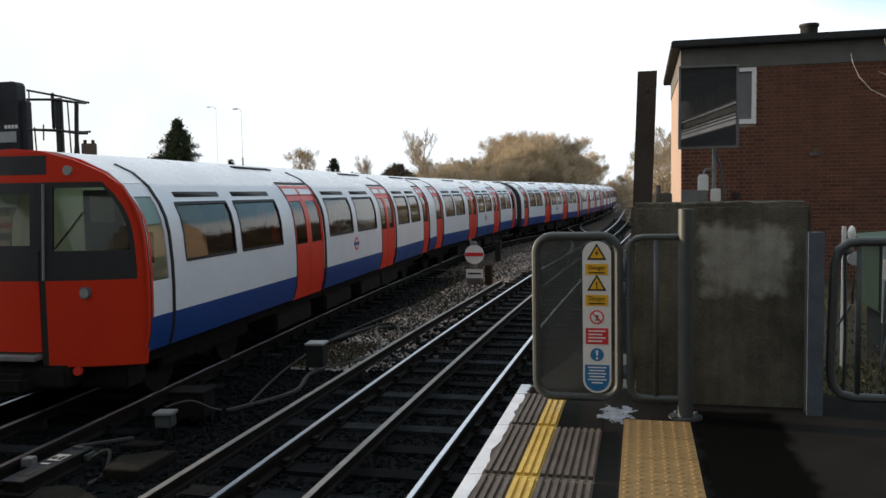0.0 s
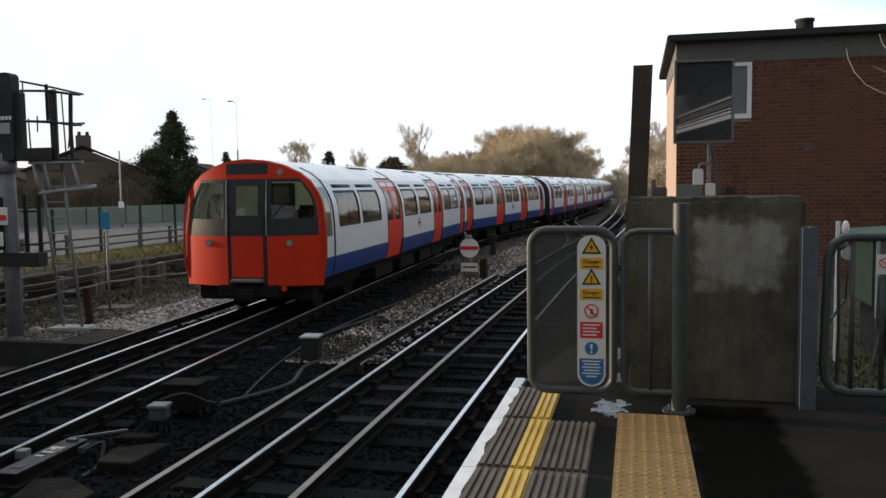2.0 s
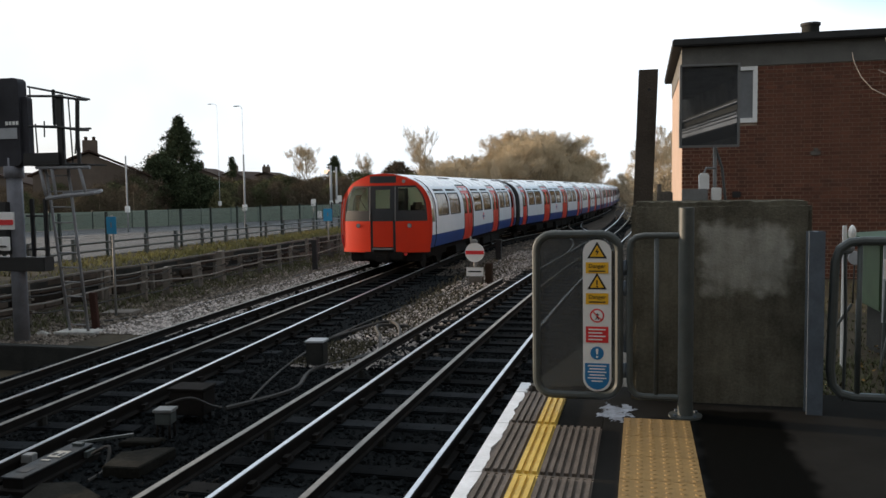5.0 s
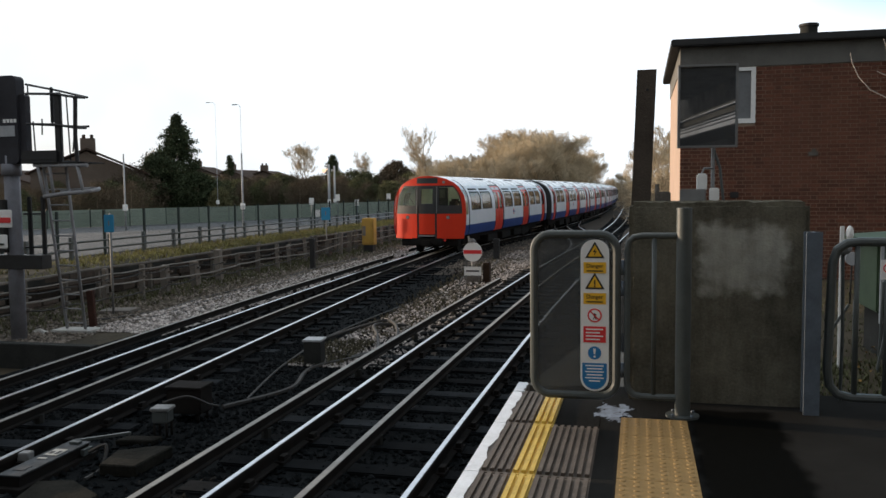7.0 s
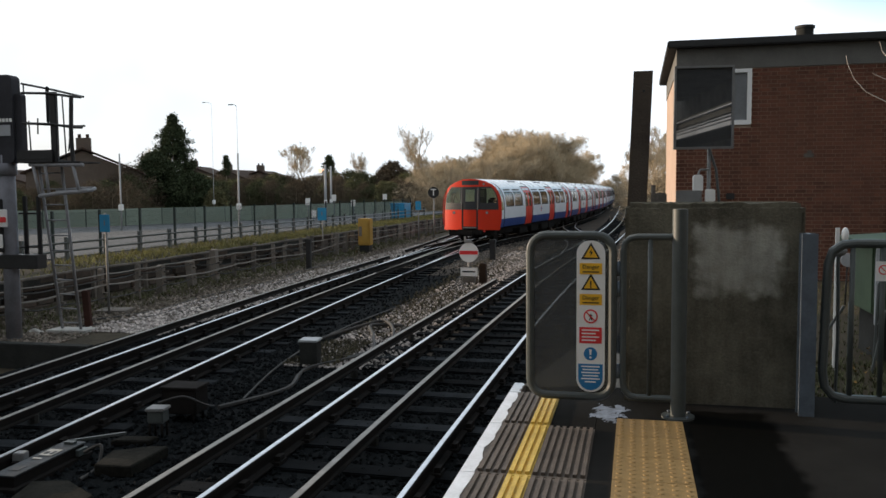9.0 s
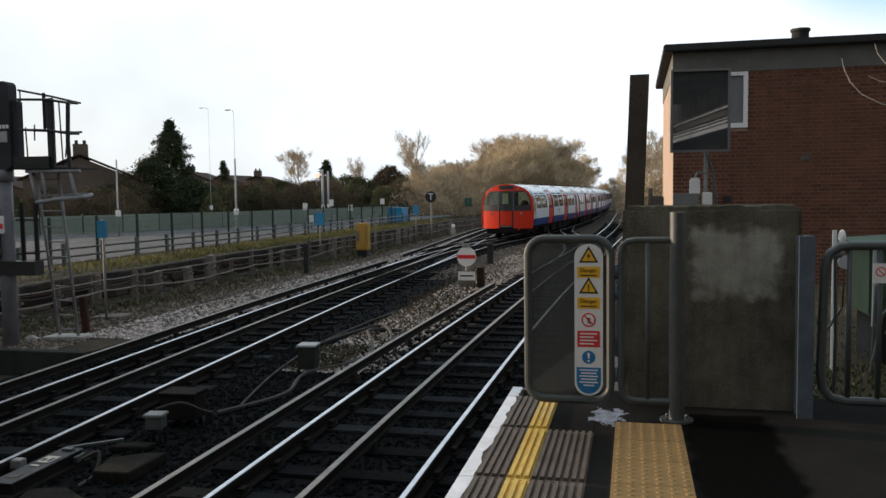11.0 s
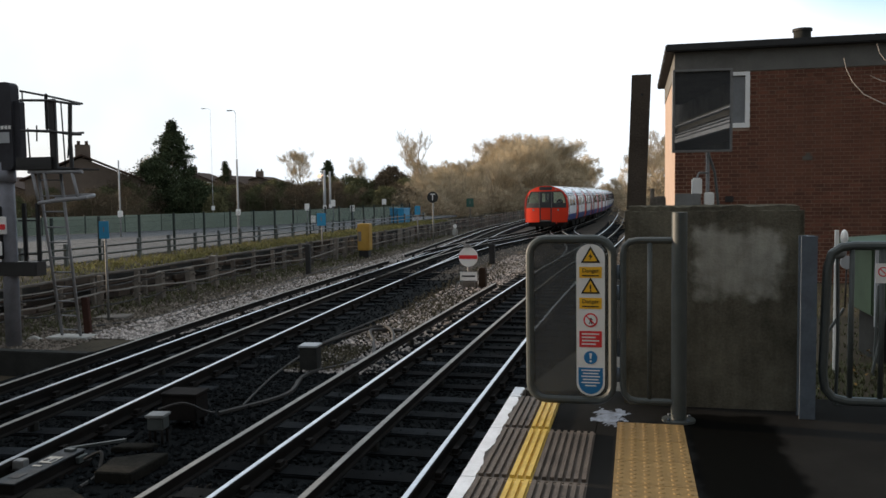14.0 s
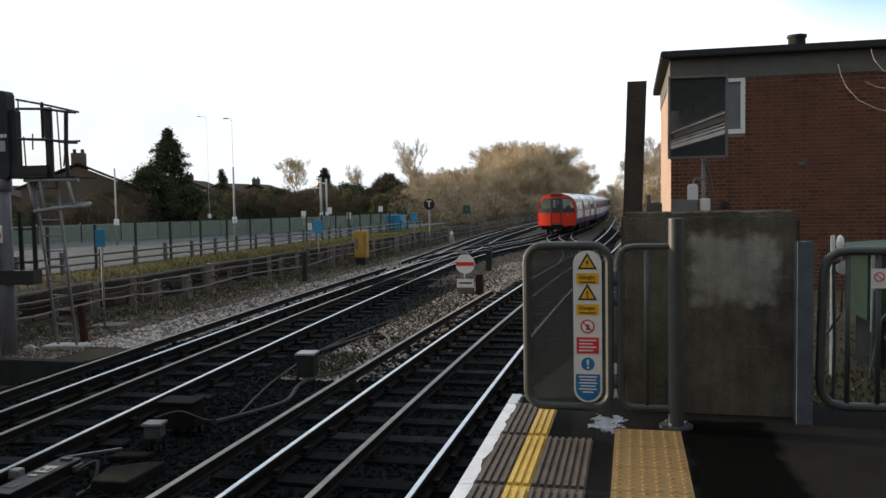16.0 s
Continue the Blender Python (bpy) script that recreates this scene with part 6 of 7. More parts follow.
tagged(part("rusty_post", bm, M_RUST, at=pose(-9.98, 13.45, BED, 3, -2, 8)), "short rust-red steel post behind the ladder", "post")
# crumpled white litter beside the post
bm = bmesh.new()
bmesh.ops.create_icosphere(bm, subdivisions=3, radius=0.12)
for v in bm.verts:
    k = 1 + 0.9 * noise.noise(v.co * 9)
    v.co = Vector((v.co.x * k * 1.2, v.co.y * k * 0.7, max(-0.01, v.co.z * k * 0.8)))
tagged(part("plastic_litter", bm, M_PALECONC, at=pose(-10.48, 12.66, BED)), "crumpled white plastic litter below the signal", "litter")


def marker(x, y, ground_z, top, w, h, label, material, pole_m=None):
    t = thing("marker_sign", pose(x, y, ground_z), label, "sign", "lineside markers")
    bm = bmesh.new()
    tube(bm, [(0, 0, 0), (0, 0, top)], 0.025 if y < 30 else 0.035, 6)
    part("sign_pole", bm, pole_m or M_SILVER, t, "slim grey pole")
    bm = bmesh.new()
    box(bm, -w / 2, w / 2, -0.045, -0.03, top - h - 0.03, top - 0.03, 0.004)
    p = part("sign_plate", bm, material, t, "coloured plate")
    bm = bmesh.new()
    box(bm, -w * 0.05, w * 0.05, -0.052, -0.046, top - h * 0.62 - 0.03, top - 0.06 - h * 0.25)
    part("plate_mark", bm, M_SILVER, p, "pale mark on the plate")
    return t


marker(-10.68, 15.05, BED, 2.12, 0.23, 0.36, "blue lineside marker plate on a slim pole", M_SKYBLUE)
marker(-11.7, 29.8, BED, 1.95, 0.36, 0.48, "blue lineside marker plate beyond the cable rack", M_SKYBLUE)
marker(-10.85, 41, BED, 2.05, 0.3, 0.45, "small blue marker plate beside the branch track", M_SKYBLUE)
marker(-13.2, 66.8, BED, 2.3, 0.6, 0.7, "green blue marker plate near the woods", M_GREENFENCE)

tsign = thing("limit_sign", pose(-10.77, 44.0, BED), "round black sign with a white letter T on a pole", "sign")
bm = bmesh.new()
tube(bm, [(0, 0, 0), (0, 0, 2.2)], 0.04, 8)
part("sign_pole", bm, M_SILVER, tsign, "grey pole")
bm = bmesh.new()
disc(bm, (0, -0.05, 2.45), (0, -1, 0), 0.31, 0.02, 24)
part("sign_disc", bm, M_SIGNBLACK, tsign, "black disc")
text("T", 0.52, 0, -0.075, 2.44, M_SIGNWHITE, tsign)

ycab = thing("lineside_cabinet", pose(-10.85, 32.4, BED), "faded yellow lineside cabinet on a dark stand", "cabinet")
bm = bmesh.new()
box(bm, -0.25, 0.25, -0.2, 0.25, 0.32, 1.42, 0.03)
part("cabinet_body", bm, M_CABYELLOW, ycab, "faded yellow body")
bm = bmesh.new()
box(bm, -0.02, 0.19, -0.225, -0.2, 0.42, 1.32, 0.01)
d = part("cabinet_door", bm, M_CABYELLOW, ycab, "yellow door")
bm = bmesh.new()
box(bm, -0.22, -0.08, -0.225, -0.2, 0.7, 1.1, 0.005)
part("label_plate", bm, M_OLDCONC, ycab, "dull plate")
bm = bmesh.new()
box(bm, -0.2, 0.2, -0.15, 0.2, 0, 0.32)
part("cabinet_stand", bm, M_BLACK, ycab, "dark stand")
for x, y, h, r in ((-10.35, 25.1, 1.0, 0.075), (-5.05, 29.6, 0.75, 0.1)):
    bm = bmesh.new()
    box(bm, -r, r, -r, r, 0, h, 0.02)
    box(bm, -r * 1.2, r * 1.2, -r * 1.2, r * 1.2, h - 0.12, h, 0.01)
    tagged(part("marker_post", bm, M_BLACK, at=pose(x, y, BED)), "short square dark lineside post", "post", "marker posts")
lowlamp = thing("ground_lamp", pose(-10.85, 50, BED), "small pale ground signal beside the branch track", "signal")
bm = bmesh.new()
box(bm, -0.16, 0.16, -0.15, 0.15, 0, 0.5, 0.08)
part("lamp_body", bm, M_PALECONC, lowlamp, "pale cream body")
bm = bmesh.new()
box(bm, -0.1, 0.1, -0.1, 0.1, 0.5, 0.75, 0.05)
part("lamp_top", bm, M_SIGNWHITE, lowlamp, "white top")

# round shunting signal between the tracks
dsig = thing("disc_signal", pose(-4.4, 22.0, BED), "white disc shunting signal with a red bar", "railway signal")
bm = bmesh.new()
tube(bm, [(0, 0, 0.0), (0, 0, 1.05)], 0.05, 8)
part("signal_stem", bm, M_SILVER, dsig, "grey stem")
bm = bmesh.new()
disc(bm, (0, -0.06, 0.85), (0, -1, 0), 0.265, 0.015, 28)
face = part("signal_disc", bm, M_SIGNWHITE, dsig, "white round disc")
bm = bmesh.new()
box(bm, -0.25, 0.25, -0.082, -0.077, 0.8, 0.9)
part("red_bar", bm, M_SIGNRED, face, "red bar")
bm = bmesh.new()
box(bm, -0.24, 0.24, -0.08, -0.06, 0.2, 0.45, 0.01)
lab = part("label_plate", bm, M_SIGNWHITE, dsig, "white label plate")
bm = bmesh.new()
box(bm, -0.18, 0.18, -0.086, -0.081, 0.31, 0.35)
part("print_bar", bm, M_SIGNBLACK, lab)
bm = bmesh.new()
box(bm, -0.2, 0.2, -0.1, 0.2, 0.0, 0.2, 0.03)
part("signal_base", bm, M_OLDCONC, dsig, "grey base")
for x in (-0.17, 0.17):
    bm = bmesh.new()
    box(bm, x - 0.02, x + 0.02, -0.075, -0.055, 0.0, 0.46)
    part("label_leg", bm, M_SILVER, dsig, "thin grey leg")
bm = bmesh.new()
box(bm, 0.26, 0.44, 0.02, 0.3, 0.0, 0.55, 0.02)
part("relay_case", bm, M_TIMBER, dsig, "weathered brown case behind the disc")
bm = bmesh.new()
box(bm, -0.12, 0.06, -0.1, 0.1, 1.08, 1.2, 0.03)
tube(bm, [(-0.1, 0, 1.05), (-0.12, 0, 1.28)], 0.03, 6)
part("signal_lamp", bm, M_SILVER, dsig, "small grey lamp unit on top")

# boxes, point machine and slabs on the ballast
def ground_box(x, y, w, d, h, legs, label, material, lid=None, turn=0):
    t = thing("lineside_box", pose(x, y, BED, 0, 0, turn), label, "junction box", "lineside boxes")
    bm = bmesh.new()
    box(bm, -w / 2, w / 2, -d / 2, d / 2, legs, legs + h, 0.012)
    part("box_body", bm, material, t, "box body")
    bm = bmesh.new()
    box(bm, -w / 2 - 0.015, w / 2 + 0.015, -d / 2 - 0.015, d / 2 + 0.015, legs + h, legs + h + 0.03, 0.006)
    part("box_lid", bm, lid or material, t, "box lid")
    for a in (-1, 1):
        for b in (-1, 1):
            if legs:
                bm = bmesh.new()
                tube(bm, [(a * w * 0.38, b * d * 0.38, 0), (a * w * 0.38, b * d * 0.38, legs)], 0.014, 6)
                part("box_leg", bm, M_RAIL, t, "thin rusty leg")
    return t


ground_box(-4.6, 11.15, 0.25, 0.26, 0.36, 0.0, "grey concrete lineside box with a pale lid", M_DARKCONC, M_PALEMETAL, 5)
ground_box(-4.86, 8.15, 0.4, 0.3, 0.27, 0.1, "rusty dark relay box on short legs", M_RAIL, None, 3)
ground_box(-4.79, 7.5, 0.17, 0.16, 0.13, 0.16, "small grey junction box on thin legs", M_GREYPAINT, M_SILVER, 8)
machine = thing("point_machine", pose(-5.2, 6.3, BED, 0, 0, 2), "low grey point machine with worn plates beside the rail", "point machine")
for x0, x1, y0, y1, z0, z1, m, nm, lab in (
        (-0.16, 0.15, -0.56, 0.52, 0.0, 0.05, M_RAIL, "machine_base", "dark oily base"),
        (-0.1, 0.095, -0.5, 0.46, 0.05, 0.135, M_RAIL, "machine_body", "black machine body"),
        (-0.115, 0.105, -0.51, 0.48, 0.135, 0.15, M_MACHINE, "machine_cover", "worn grey cover plate"),
        (-0.07, 0.065, 0.02, 0.2, 0.151, 0.158, M_PALECONC, "bright_plate", "bright worn plate"),
        (-0.05, -0.01, 0.06, 0.12, 0.159, 0.162, M_BLACK, "plate_slot", "dark slot"),
        (0.02, 0.045, 0.05, 0.14, 0.159, 0.162, M_BLACK, "plate_slot", "dark slot"),
        (-0.06, 0.03, -0.08, -0.045, 0.151, 0.158, M_PALECONC, "bright_plate", "thin bright strip"),
        (-0.07, 0.04, -0.38, -0.26, 0.151, 0.154, M_BLACK, "cover_opening", "dark opening in the cover"),
        (-0.05, 0.05, 0.36, 0.42, 0.15, 0.175, M_GREYPAINT, "cover_latch", "small grey latch"),
        (0.11, 0.15, 0.3, 0.44, 0.06, 0.12, M_GREYPAINT, "rod_end", "grey rod end")):
    bm = bmesh.new()
    box(bm, x0, x1, y0, y1, z0, z1, 0.003)
    part(nm, bm, m, machine, lab)
small = thing("rail_box", pose(-5.44, 6.3, BED, 0, 0, 6), "small grey box beside the rail and the point machine", "junction box")
bm = bmesh.new()
box(bm, -0.055, 0.055, -0.05, 0.05, 0.07, 0.18, 0.008)
part("box_body", bm, M_SILVER, small, "grey box body")
bm = bmesh.new()
box(bm, -0.04, 0.04, -0.04, 0.04, 0.0, 0.07)
part("box_foot", bm, M_RAIL, small, "dark foot")
bm = bmesh.new()
plate(bm, [(-0.03, 0, 0), (0.04, -0.03, 0), (0.52, 0.02, 0), (0.5, 0.05, 0)], 0.025, (0, 0, 1))
tagged(part("timber_plank", bm, M_GREYPAINT, at=pose(-5.37, 6.88, BED + 0.1, 0, -1, 34)), "thin grey wedge-shaped plank lying by the rail", "plank")
for pts, z in (([(-4.69, 6.31), (-4.34, 6.33), (-4.33, 6.94), (-4.5, 6.9), (-4.78, 6.7)], 0.11), ([(-5.02, 5.93), (-4.72, 6.02), (-4.28, 5.75), (-4.3, 5.4), (-4.9, 5.5)], 0.07), ([(-5.1, 7.12), (-4.72, 7.2), (-4.7, 7.36), (-5.06, 7.3)], 0.06)):
    bm = bmesh.new()
    plate(bm, [(x, y, BED) for x, y in pts], z, (0, 0, 1))
    bmesh.ops.bevel(bm, geom=list(bm.edges), offset=0.012, segments=1, affect="EDGES")
    tagged(part("concrete_slab", bm, M_OILSLAB), "broken oily concrete slab lying on the ballast", "slab", "concrete slabs")


def cable(pts, r, label="black cable snaking over the ballast"):
    bm = bmesh.new()
    fine = []
    P = [Vector(p) for p in pts]
    for i in range(len(P) - 1):
        a, b, c, d = P[max(i - 1, 0)], P[i], P[i + 1], P[min(i + 2, len(P) - 1)]
        for k in range(6):
            t = k / 6
            fine.append(0.5 * (2 * b + (c - a) * t + (2 * a - 5 * b + 4 * c - d) * t * t + (3 * b - 3 * c + d - a) * t**3))
    fine.append(P[-1])
    tube(bm, fine, r, 6)
    tagged(part("ground_cable", bm, M_CABLE), label, "cable", "ground cables")


Z = BED + 0.03
cable([(-4.85, 7.6, Z + 0.3), (-4.65, 7.75, Z + 0.34), (-4.55, 8.0, Z + 0.2), (-4.6, 8.3, Z + 0.1)], 0.014)
cable([(-4.7, 8.6, Z), (-4.3, 9.6, Z), (-4.5, 10.8, Z), (-4.0, 12.0, Z), (-4.3, 13.2, Z + 0.04), (-4.6, 14.0, Z + 0.1), (-4.2, 14.6, Z)], 0.03)
cable([(-4.2, 11.6, Z), (-3.9, 12.6, Z), (-4.1, 13.7, Z + 0.08), (-4.5, 14.4, Z + 0.12), (-4.9, 14.0, Z + 0.05), (-5.2, 13.0, Z)], 0.03)
cable([(-4.6, 9.0, Z), (-5.0, 11, Z), (-5.2, 13.5, Z), (-5.0, 17, Z), (-4.6, 20, Z), (-4.5, 22, Z)], 0.016)
cable([(-4.96, 6.54, Z + 0.1), (-4.81, 6.59, Z + 0.16), (-4.76, 6.44, Z), (-4.71, 6.14, Z)], 0.016, "pale stiff cable beside the point machine")
cable([(-10.2, 13.4, Z), (-9.5, 14.6, Z), (-9.7, 17, Z), (-9.5, 20, Z), (-9.9, 24, Z)], 0.026)
cable([(-10.6, 13.9, Z), (-9.9, 15.5, Z), (-10.1, 18, Z), (-9.9, 21, Z), (-10.3, 25, Z), (-10.2, 29, Z)], 0.024)
cable([(-9.9, 14.2, Z), (-9.3, 15.4, Z), (-9.25, 16.6, Z)], 0.02, "dark pipe lying beside the far track")
cable([(-4.6, 21, Z), (-5.0, 24, Z), (-4.7, 27, Z), (-5.0, 29.4, Z)], 0.018)


# ---- plants ----
def tufts(n, regions, h, name, label, material):
    v, f = [], []
    r = random.Random(7)
    for _ in range(n):
        x0, x1, y0, y1 = r.choice(regions)
        cx, cy = r.uniform(x0, x1), r.uniform(y0, y1)
        z = ground_height(cx, cy)
        for _ in range(r.randint(3, 6)):
            a, L = r.uniform(0, 6.28), h * r.uniform(0.4, 1.2)
            w = 0.006 if h < 0.08 else 0.012 if h < 0.2 else 0.02
            dx, dy = math.cos(a), math.sin(a)
            b = len(v)
            v += [(cx - dy * w, cy + dx * w, z), (cx + dy * w, cy - dx * w, z), (cx + dx * L * 0.5, cy + dy * L * 0.5, z + L * r.uniform(0.5, 1))]
            f.append((b, b + 1, b + 2))
    tagged(raw(name, v, f, material), label, "grass", kind="stuff")


tufts(14000, [(-17.3, -13.2, 12, 66), (-16.6, -13.2, 20, 66), (-15.6, -13.0, 24, 66)], 0.17, "grass_verge", "yellowed winter grass on the verge", M_GRASS)
tufts(2600, [(-5.0, -3.9, 13.5, 20), (-5.3, -4.0, 17, 30), (-5.0, -4.2, 11, 13)], 0.09, "dry_weeds", "dry brown weeds between the tracks", M_WEED)
tufts(3400, [(-12.4, -10.6, 12, 40), (-12.4, -11.2, 12, 50)], 0.15, "dry_weeds", "dry weeds beside the cable rack", M_SHRUB)
tufts(5000, [(1.0, 5.5, 6.5, 16.5), (1.1, 3.5, 6.5, 9.0)], 0.07, "dry_weeds", "weeds behind the tubular fence", M_SHRUB)
lv, lf = [], []
for _ in range(150):
    x, y = random.uniform(1.2, 4.5), random.uniform(6.6, 9.5)
    z, a, b = ground_height(x, y) + random.uniform(0.01, 0.12), random.uniform(0, 6.28), len(lv)
    s = random.uniform(0.012, 0.024)
    for k in range(4):
        lv.append((x + s * math.cos(a + k * 1.57), y + s * math.sin(a + k * 1.57), z + random.uniform(-0.015, 0.015)))
    lf.append((b, b + 1, b + 2, b + 3))
tagged(raw("fallen_leaves", lv, lf, M_LEAF), "yellow fallen leaves behind the fence", "leaves", kind="stuff")


def grow(r, h, depth, lean=0.0, kids=3):
    """Branches of a bare tree as (start, end, radius, radius), and its tips."""
    out, tips = [], []

    def limb(p, d, L, rad, n):
        q, stations = p, [p]
        for k in range(3):
            e = q + d * (L / 3)
            out.append((q.copy(), e.copy(), rad * (1 - 0.17 * k), rad * (0.83 - 0.17 * k)))
            q = e
            stations.append(q)
            d = (d + Vector((r.uniform(-1, 1), r.uniform(-1, 1), r.uniform(-0.2, 0.5))) * 0.17).normalized()
        if n == 0:
            tips.append((q, d))
            return
        for k in range(kids if n > 1 else kids + 1):
            side = Vector((r.uniform(-1, 1), r.uniform(-1, 1), r.uniform(-0.15, 0.8)))
            at = q if k == 0 else stations[r.choice((2, 2, 3))].lerp(stations[1], r.uniform(0, 0.5))
            limb(at, (d * 0.8 + side * (0.45 if k == 0 else 0.8)).normalized(), L * r.uniform(0.6, 0.8), rad * (0.68 if k == 0 else 0.5), n - 1)

    limb(Vector((0, 0, 0)), Vector((lean, 0, 1)).normalized(), h * 0.3, h * 0.015, depth)
    return out, tips


def bare_tree(seed, h, label, depth=4, kids=3, twigs=8, at=None, fine=0.014, spread=1.0):
    r = random.Random(seed)
    limbs, tips = grow(r, h, depth, r.uniform(-0.1, 0.1), kids)
    k = h * 0.95 / max(e.z for _, e, _, _ in limbs)
    wide = Matrix.Diagonal((k * spread, k * spread, k))
    t = thing("bare_tree", at or pose(0, 0, 0), label, "tree", "winter trees")
    bm = bmesh.new()
    v, f = [], []

    def sliver(a, b, w):
        n = (b - a).orthogonal().normalized() * w
        f.append((len(v), len(v) + 1, len(v) + 2))
        v.extend((a - n, a + n, b))

    for a, b, r0, r1 in limbs:
        a, b = wide @ a, wide @ b
        if r0 > h * 0.0012:
            tube(bm, [a, b], max(r0, 0.014), 5 if r0 > 0.05 else 3, False, max(r1, 0.011))
        else:
            sliver(a, b + (b - a) * 0.25, fine * 1.3)
    part("trunk", bm, M_BARK, t, "bare pale trunk and limbs")
    for p, d in tips:
        for _ in range(twigs):
            dd = (d + Vector((r.uniform(-1, 1), r.uniform(-1, 1), r.uniform(-0.5, 1.1)))).normalized()
            L = h * r.uniform(0.025, 0.075)
            q = wide @ p - dd * L * r.uniform(0.1, 1.4)
            sliver(q, q + dd * L, fine)
    tagged(raw("crown", v, f, M_TWIG, t), "haze of fine bare brown twigs", kind="stuff")
    return t


def ray_at(px, y):
    """x at distance y for column px of the camera's view; far things are placed to fit it."""
    return y * math.tan(math.atan((px - 784) / 1460) - radians(13.36))


def stand(master, px, y, z, h, wide=1.0):
    """A copy of a plant on a bearing, at a height of its own and turned at random."""
    c = copy_thing(master, pose(ray_at(px, y), y, z, 0, 0, wood.uniform(0, 360)))
    k = h / master["tall"]
    c.scale = (k * wide, k * wide * wood.uniform(0.85, 1.15), k)
    return c


def clumps(seed, n, outline, rx, ry, h, size, slim, sigma, up=0.0):
    """Small leaves or twigs gathered in loose clumps that fill an outline of (height, radius) shares."""
    g = np.random.default_rng(seed)
    per = 45
    m = n // per
    zc, a = g.random(m), g.uniform(0, 2 * math.pi, m)
    rad = np.interp(zc, [o[0] for o in outline], [o[1] for o in outline]) * g.uniform(0.15, 1.0, m) ** 0.4 * g.uniform(0.62, 1.22, m)
    c = np.stack([rx * rad * np.cos(a), ry * rad * np.sin(a), h * zc], -1)
    p = np.repeat(c, per, 0) + g.normal(0, sigma, (m * per, 3)) * (1, 1, 0.75)
    p[:, 2] = np.abs(p[:, 2]) + 0.02
    d = g.normal(0, 1, (m * per, 3)) + np.repeat(c * (1, 1, 0), per, 0) / rx * 0.6
    d[:, 2] += up
    d /= np.linalg.norm(d, axis=1)[:, None]
    s = np.cross(d, g.normal(0, 1, (m * per, 3)))
    s /= np.linalg.norm(s, axis=1)[:, None]
    L = size * g.uniform(0.5, 1.4, (m * per, 1))
    v = np.stack([p - s * L * slim, p + s * L * slim, p + d * L], 1).reshape(-1, 3)
    return v, np.arange(3 * m * per).reshape(-1, 3)


ROUND = ((0, 0.75), (0.25, 1.0), (0.6, 0.92), (0.85, 0.6), (1, 0.15))
SPIRE = ((0, 1.05), (0.2, 1.0), (0.5, 0.86), (0.72, 0.64), (0.84, 0.46), (0.9, 0.2), (0.94, 0.07), (1, 0.01))
POINT = ((0, 0.8), (0.3, 1.0), (0.6, 0.8), (0.85, 0.42), (1, 0.04))


def leafy(name, label, at, n, rx, ry, h, material, outline=ROUND, size=0.17, seed=1, slim=0.4, sigma=0.24, up=0.0, crown="dense dark foliage"):
    t = thing(name, at, label, "tree" if name == "conifer" else "shrub", "evergreens" if name != "thicket" else "thickets")
    t["tall"] = h
    bm = bmesh.new()
    tube(bm, [(0, 0, 0), (0, 0, h * 0.4), (0, 0, h * 0.9)], h * 0.018, 6, True, 0.02)
    part("trunk", bm, M_BARK, t, "thin trunk")
    tagged(raw("crown", *clumps(seed, n, outline, rx, ry, h, size, slim, sigma, up), material, t), crown, kind="stuff")
    return t


wood = random.Random(11)
masters = []
for s, h, x, y in ((1, 10.5, ray_at(943, 165), 165), (2, 10, ray_at(888, 140), 140), (3, 8.5, ray_at(808, 122), 122), (4, 9, ray_at(993, 170), 170)):
    masters.append(bare_tree(s, h, "bare brown winter tree in the lineside woods", 6, 3, 5, pose(x, y, BED), 0.0105))
    masters[-1]["tall"] = h

# the outline of the woods, fitted to the view: column across it, share of the distance by which the crowns rise over
# the eye
WOOD_TOP = ((700, 0.03), (752, 0.042), (800, 0.046), (838, 0.047), (870, 0.054), (900, 0.072), (938, 0.086), (975, 0.077), (995, 0.06), (1025, 0.048), (1045, 0.036), (1065, 0.022))


def wood_height(px, y):
    return float(np.interp(px, [w[0] for w in WOOD_TOP], [w[1] for w in WOOD_TOP])) * y + 2.5


px = 742.0
while px < 1062:
    for row in range(3):
        y = 88 + (px - 742) * 0.24 + 24 * row + wood.uniform(-7, 9)
        q = px + wood.uniform(-6, 6)
        top = wood_height(q, y) * (wood.uniform(0.66, 0.86) if row == 0 else wood.uniform(0.8, 1.0))
        if ray_at(q, y) < TRAIN_LINE.at(TRAIN_LINE.s_of_y(min(y, 290)))[0] - 5.5:
            stand(wood.choice(masters), q, y, BED, top, wood.uniform(0.95, 1.25))
    px += 14.5
for px, y in ((912, 170), (925, 168), (940, 172), (955, 168), (970, 175)):
    stand(wood.choice(masters), px, y, BED, wood_height(px, y) * wood.uniform(0.95, 1.0), 1.3)
for px, y in ((996, 182), (1004, 190), (1012, 200), (1020, 212), (1028, 222), (1036, 236), (1044, 250), (1050, 268)):
    stand(wood.choice(masters), px, y, BED, wood_height(px, y) * wood.uniform(0.9, 1.0), 1.25)
for px, y, h in ((1072, 262, 6), (1085, 240, 6.5), (1095, 190, 6.5), (1108, 150, 6.5), (1125, 120, 7), (1165, 70, 7.2), (1180, 62, 7), (1195, 75, 8.5)):
    stand(wood.choice(masters), px, y, BED, h)
tagged(stand(masters[0], 546, 100, -0.5, 8.9, 0.95), "spreading bare tree behind the road")
tagged(stand(masters[1], 648, 110, -0.5, 8.2, 0.62), "rounded bare tree behind the road")
bare_tree(23, 11.2, "tall thin bare tree beside the woods", 6, 3, 2, pose(ray_at(743, 100), 100, -0.5), 0.009, 0.72)
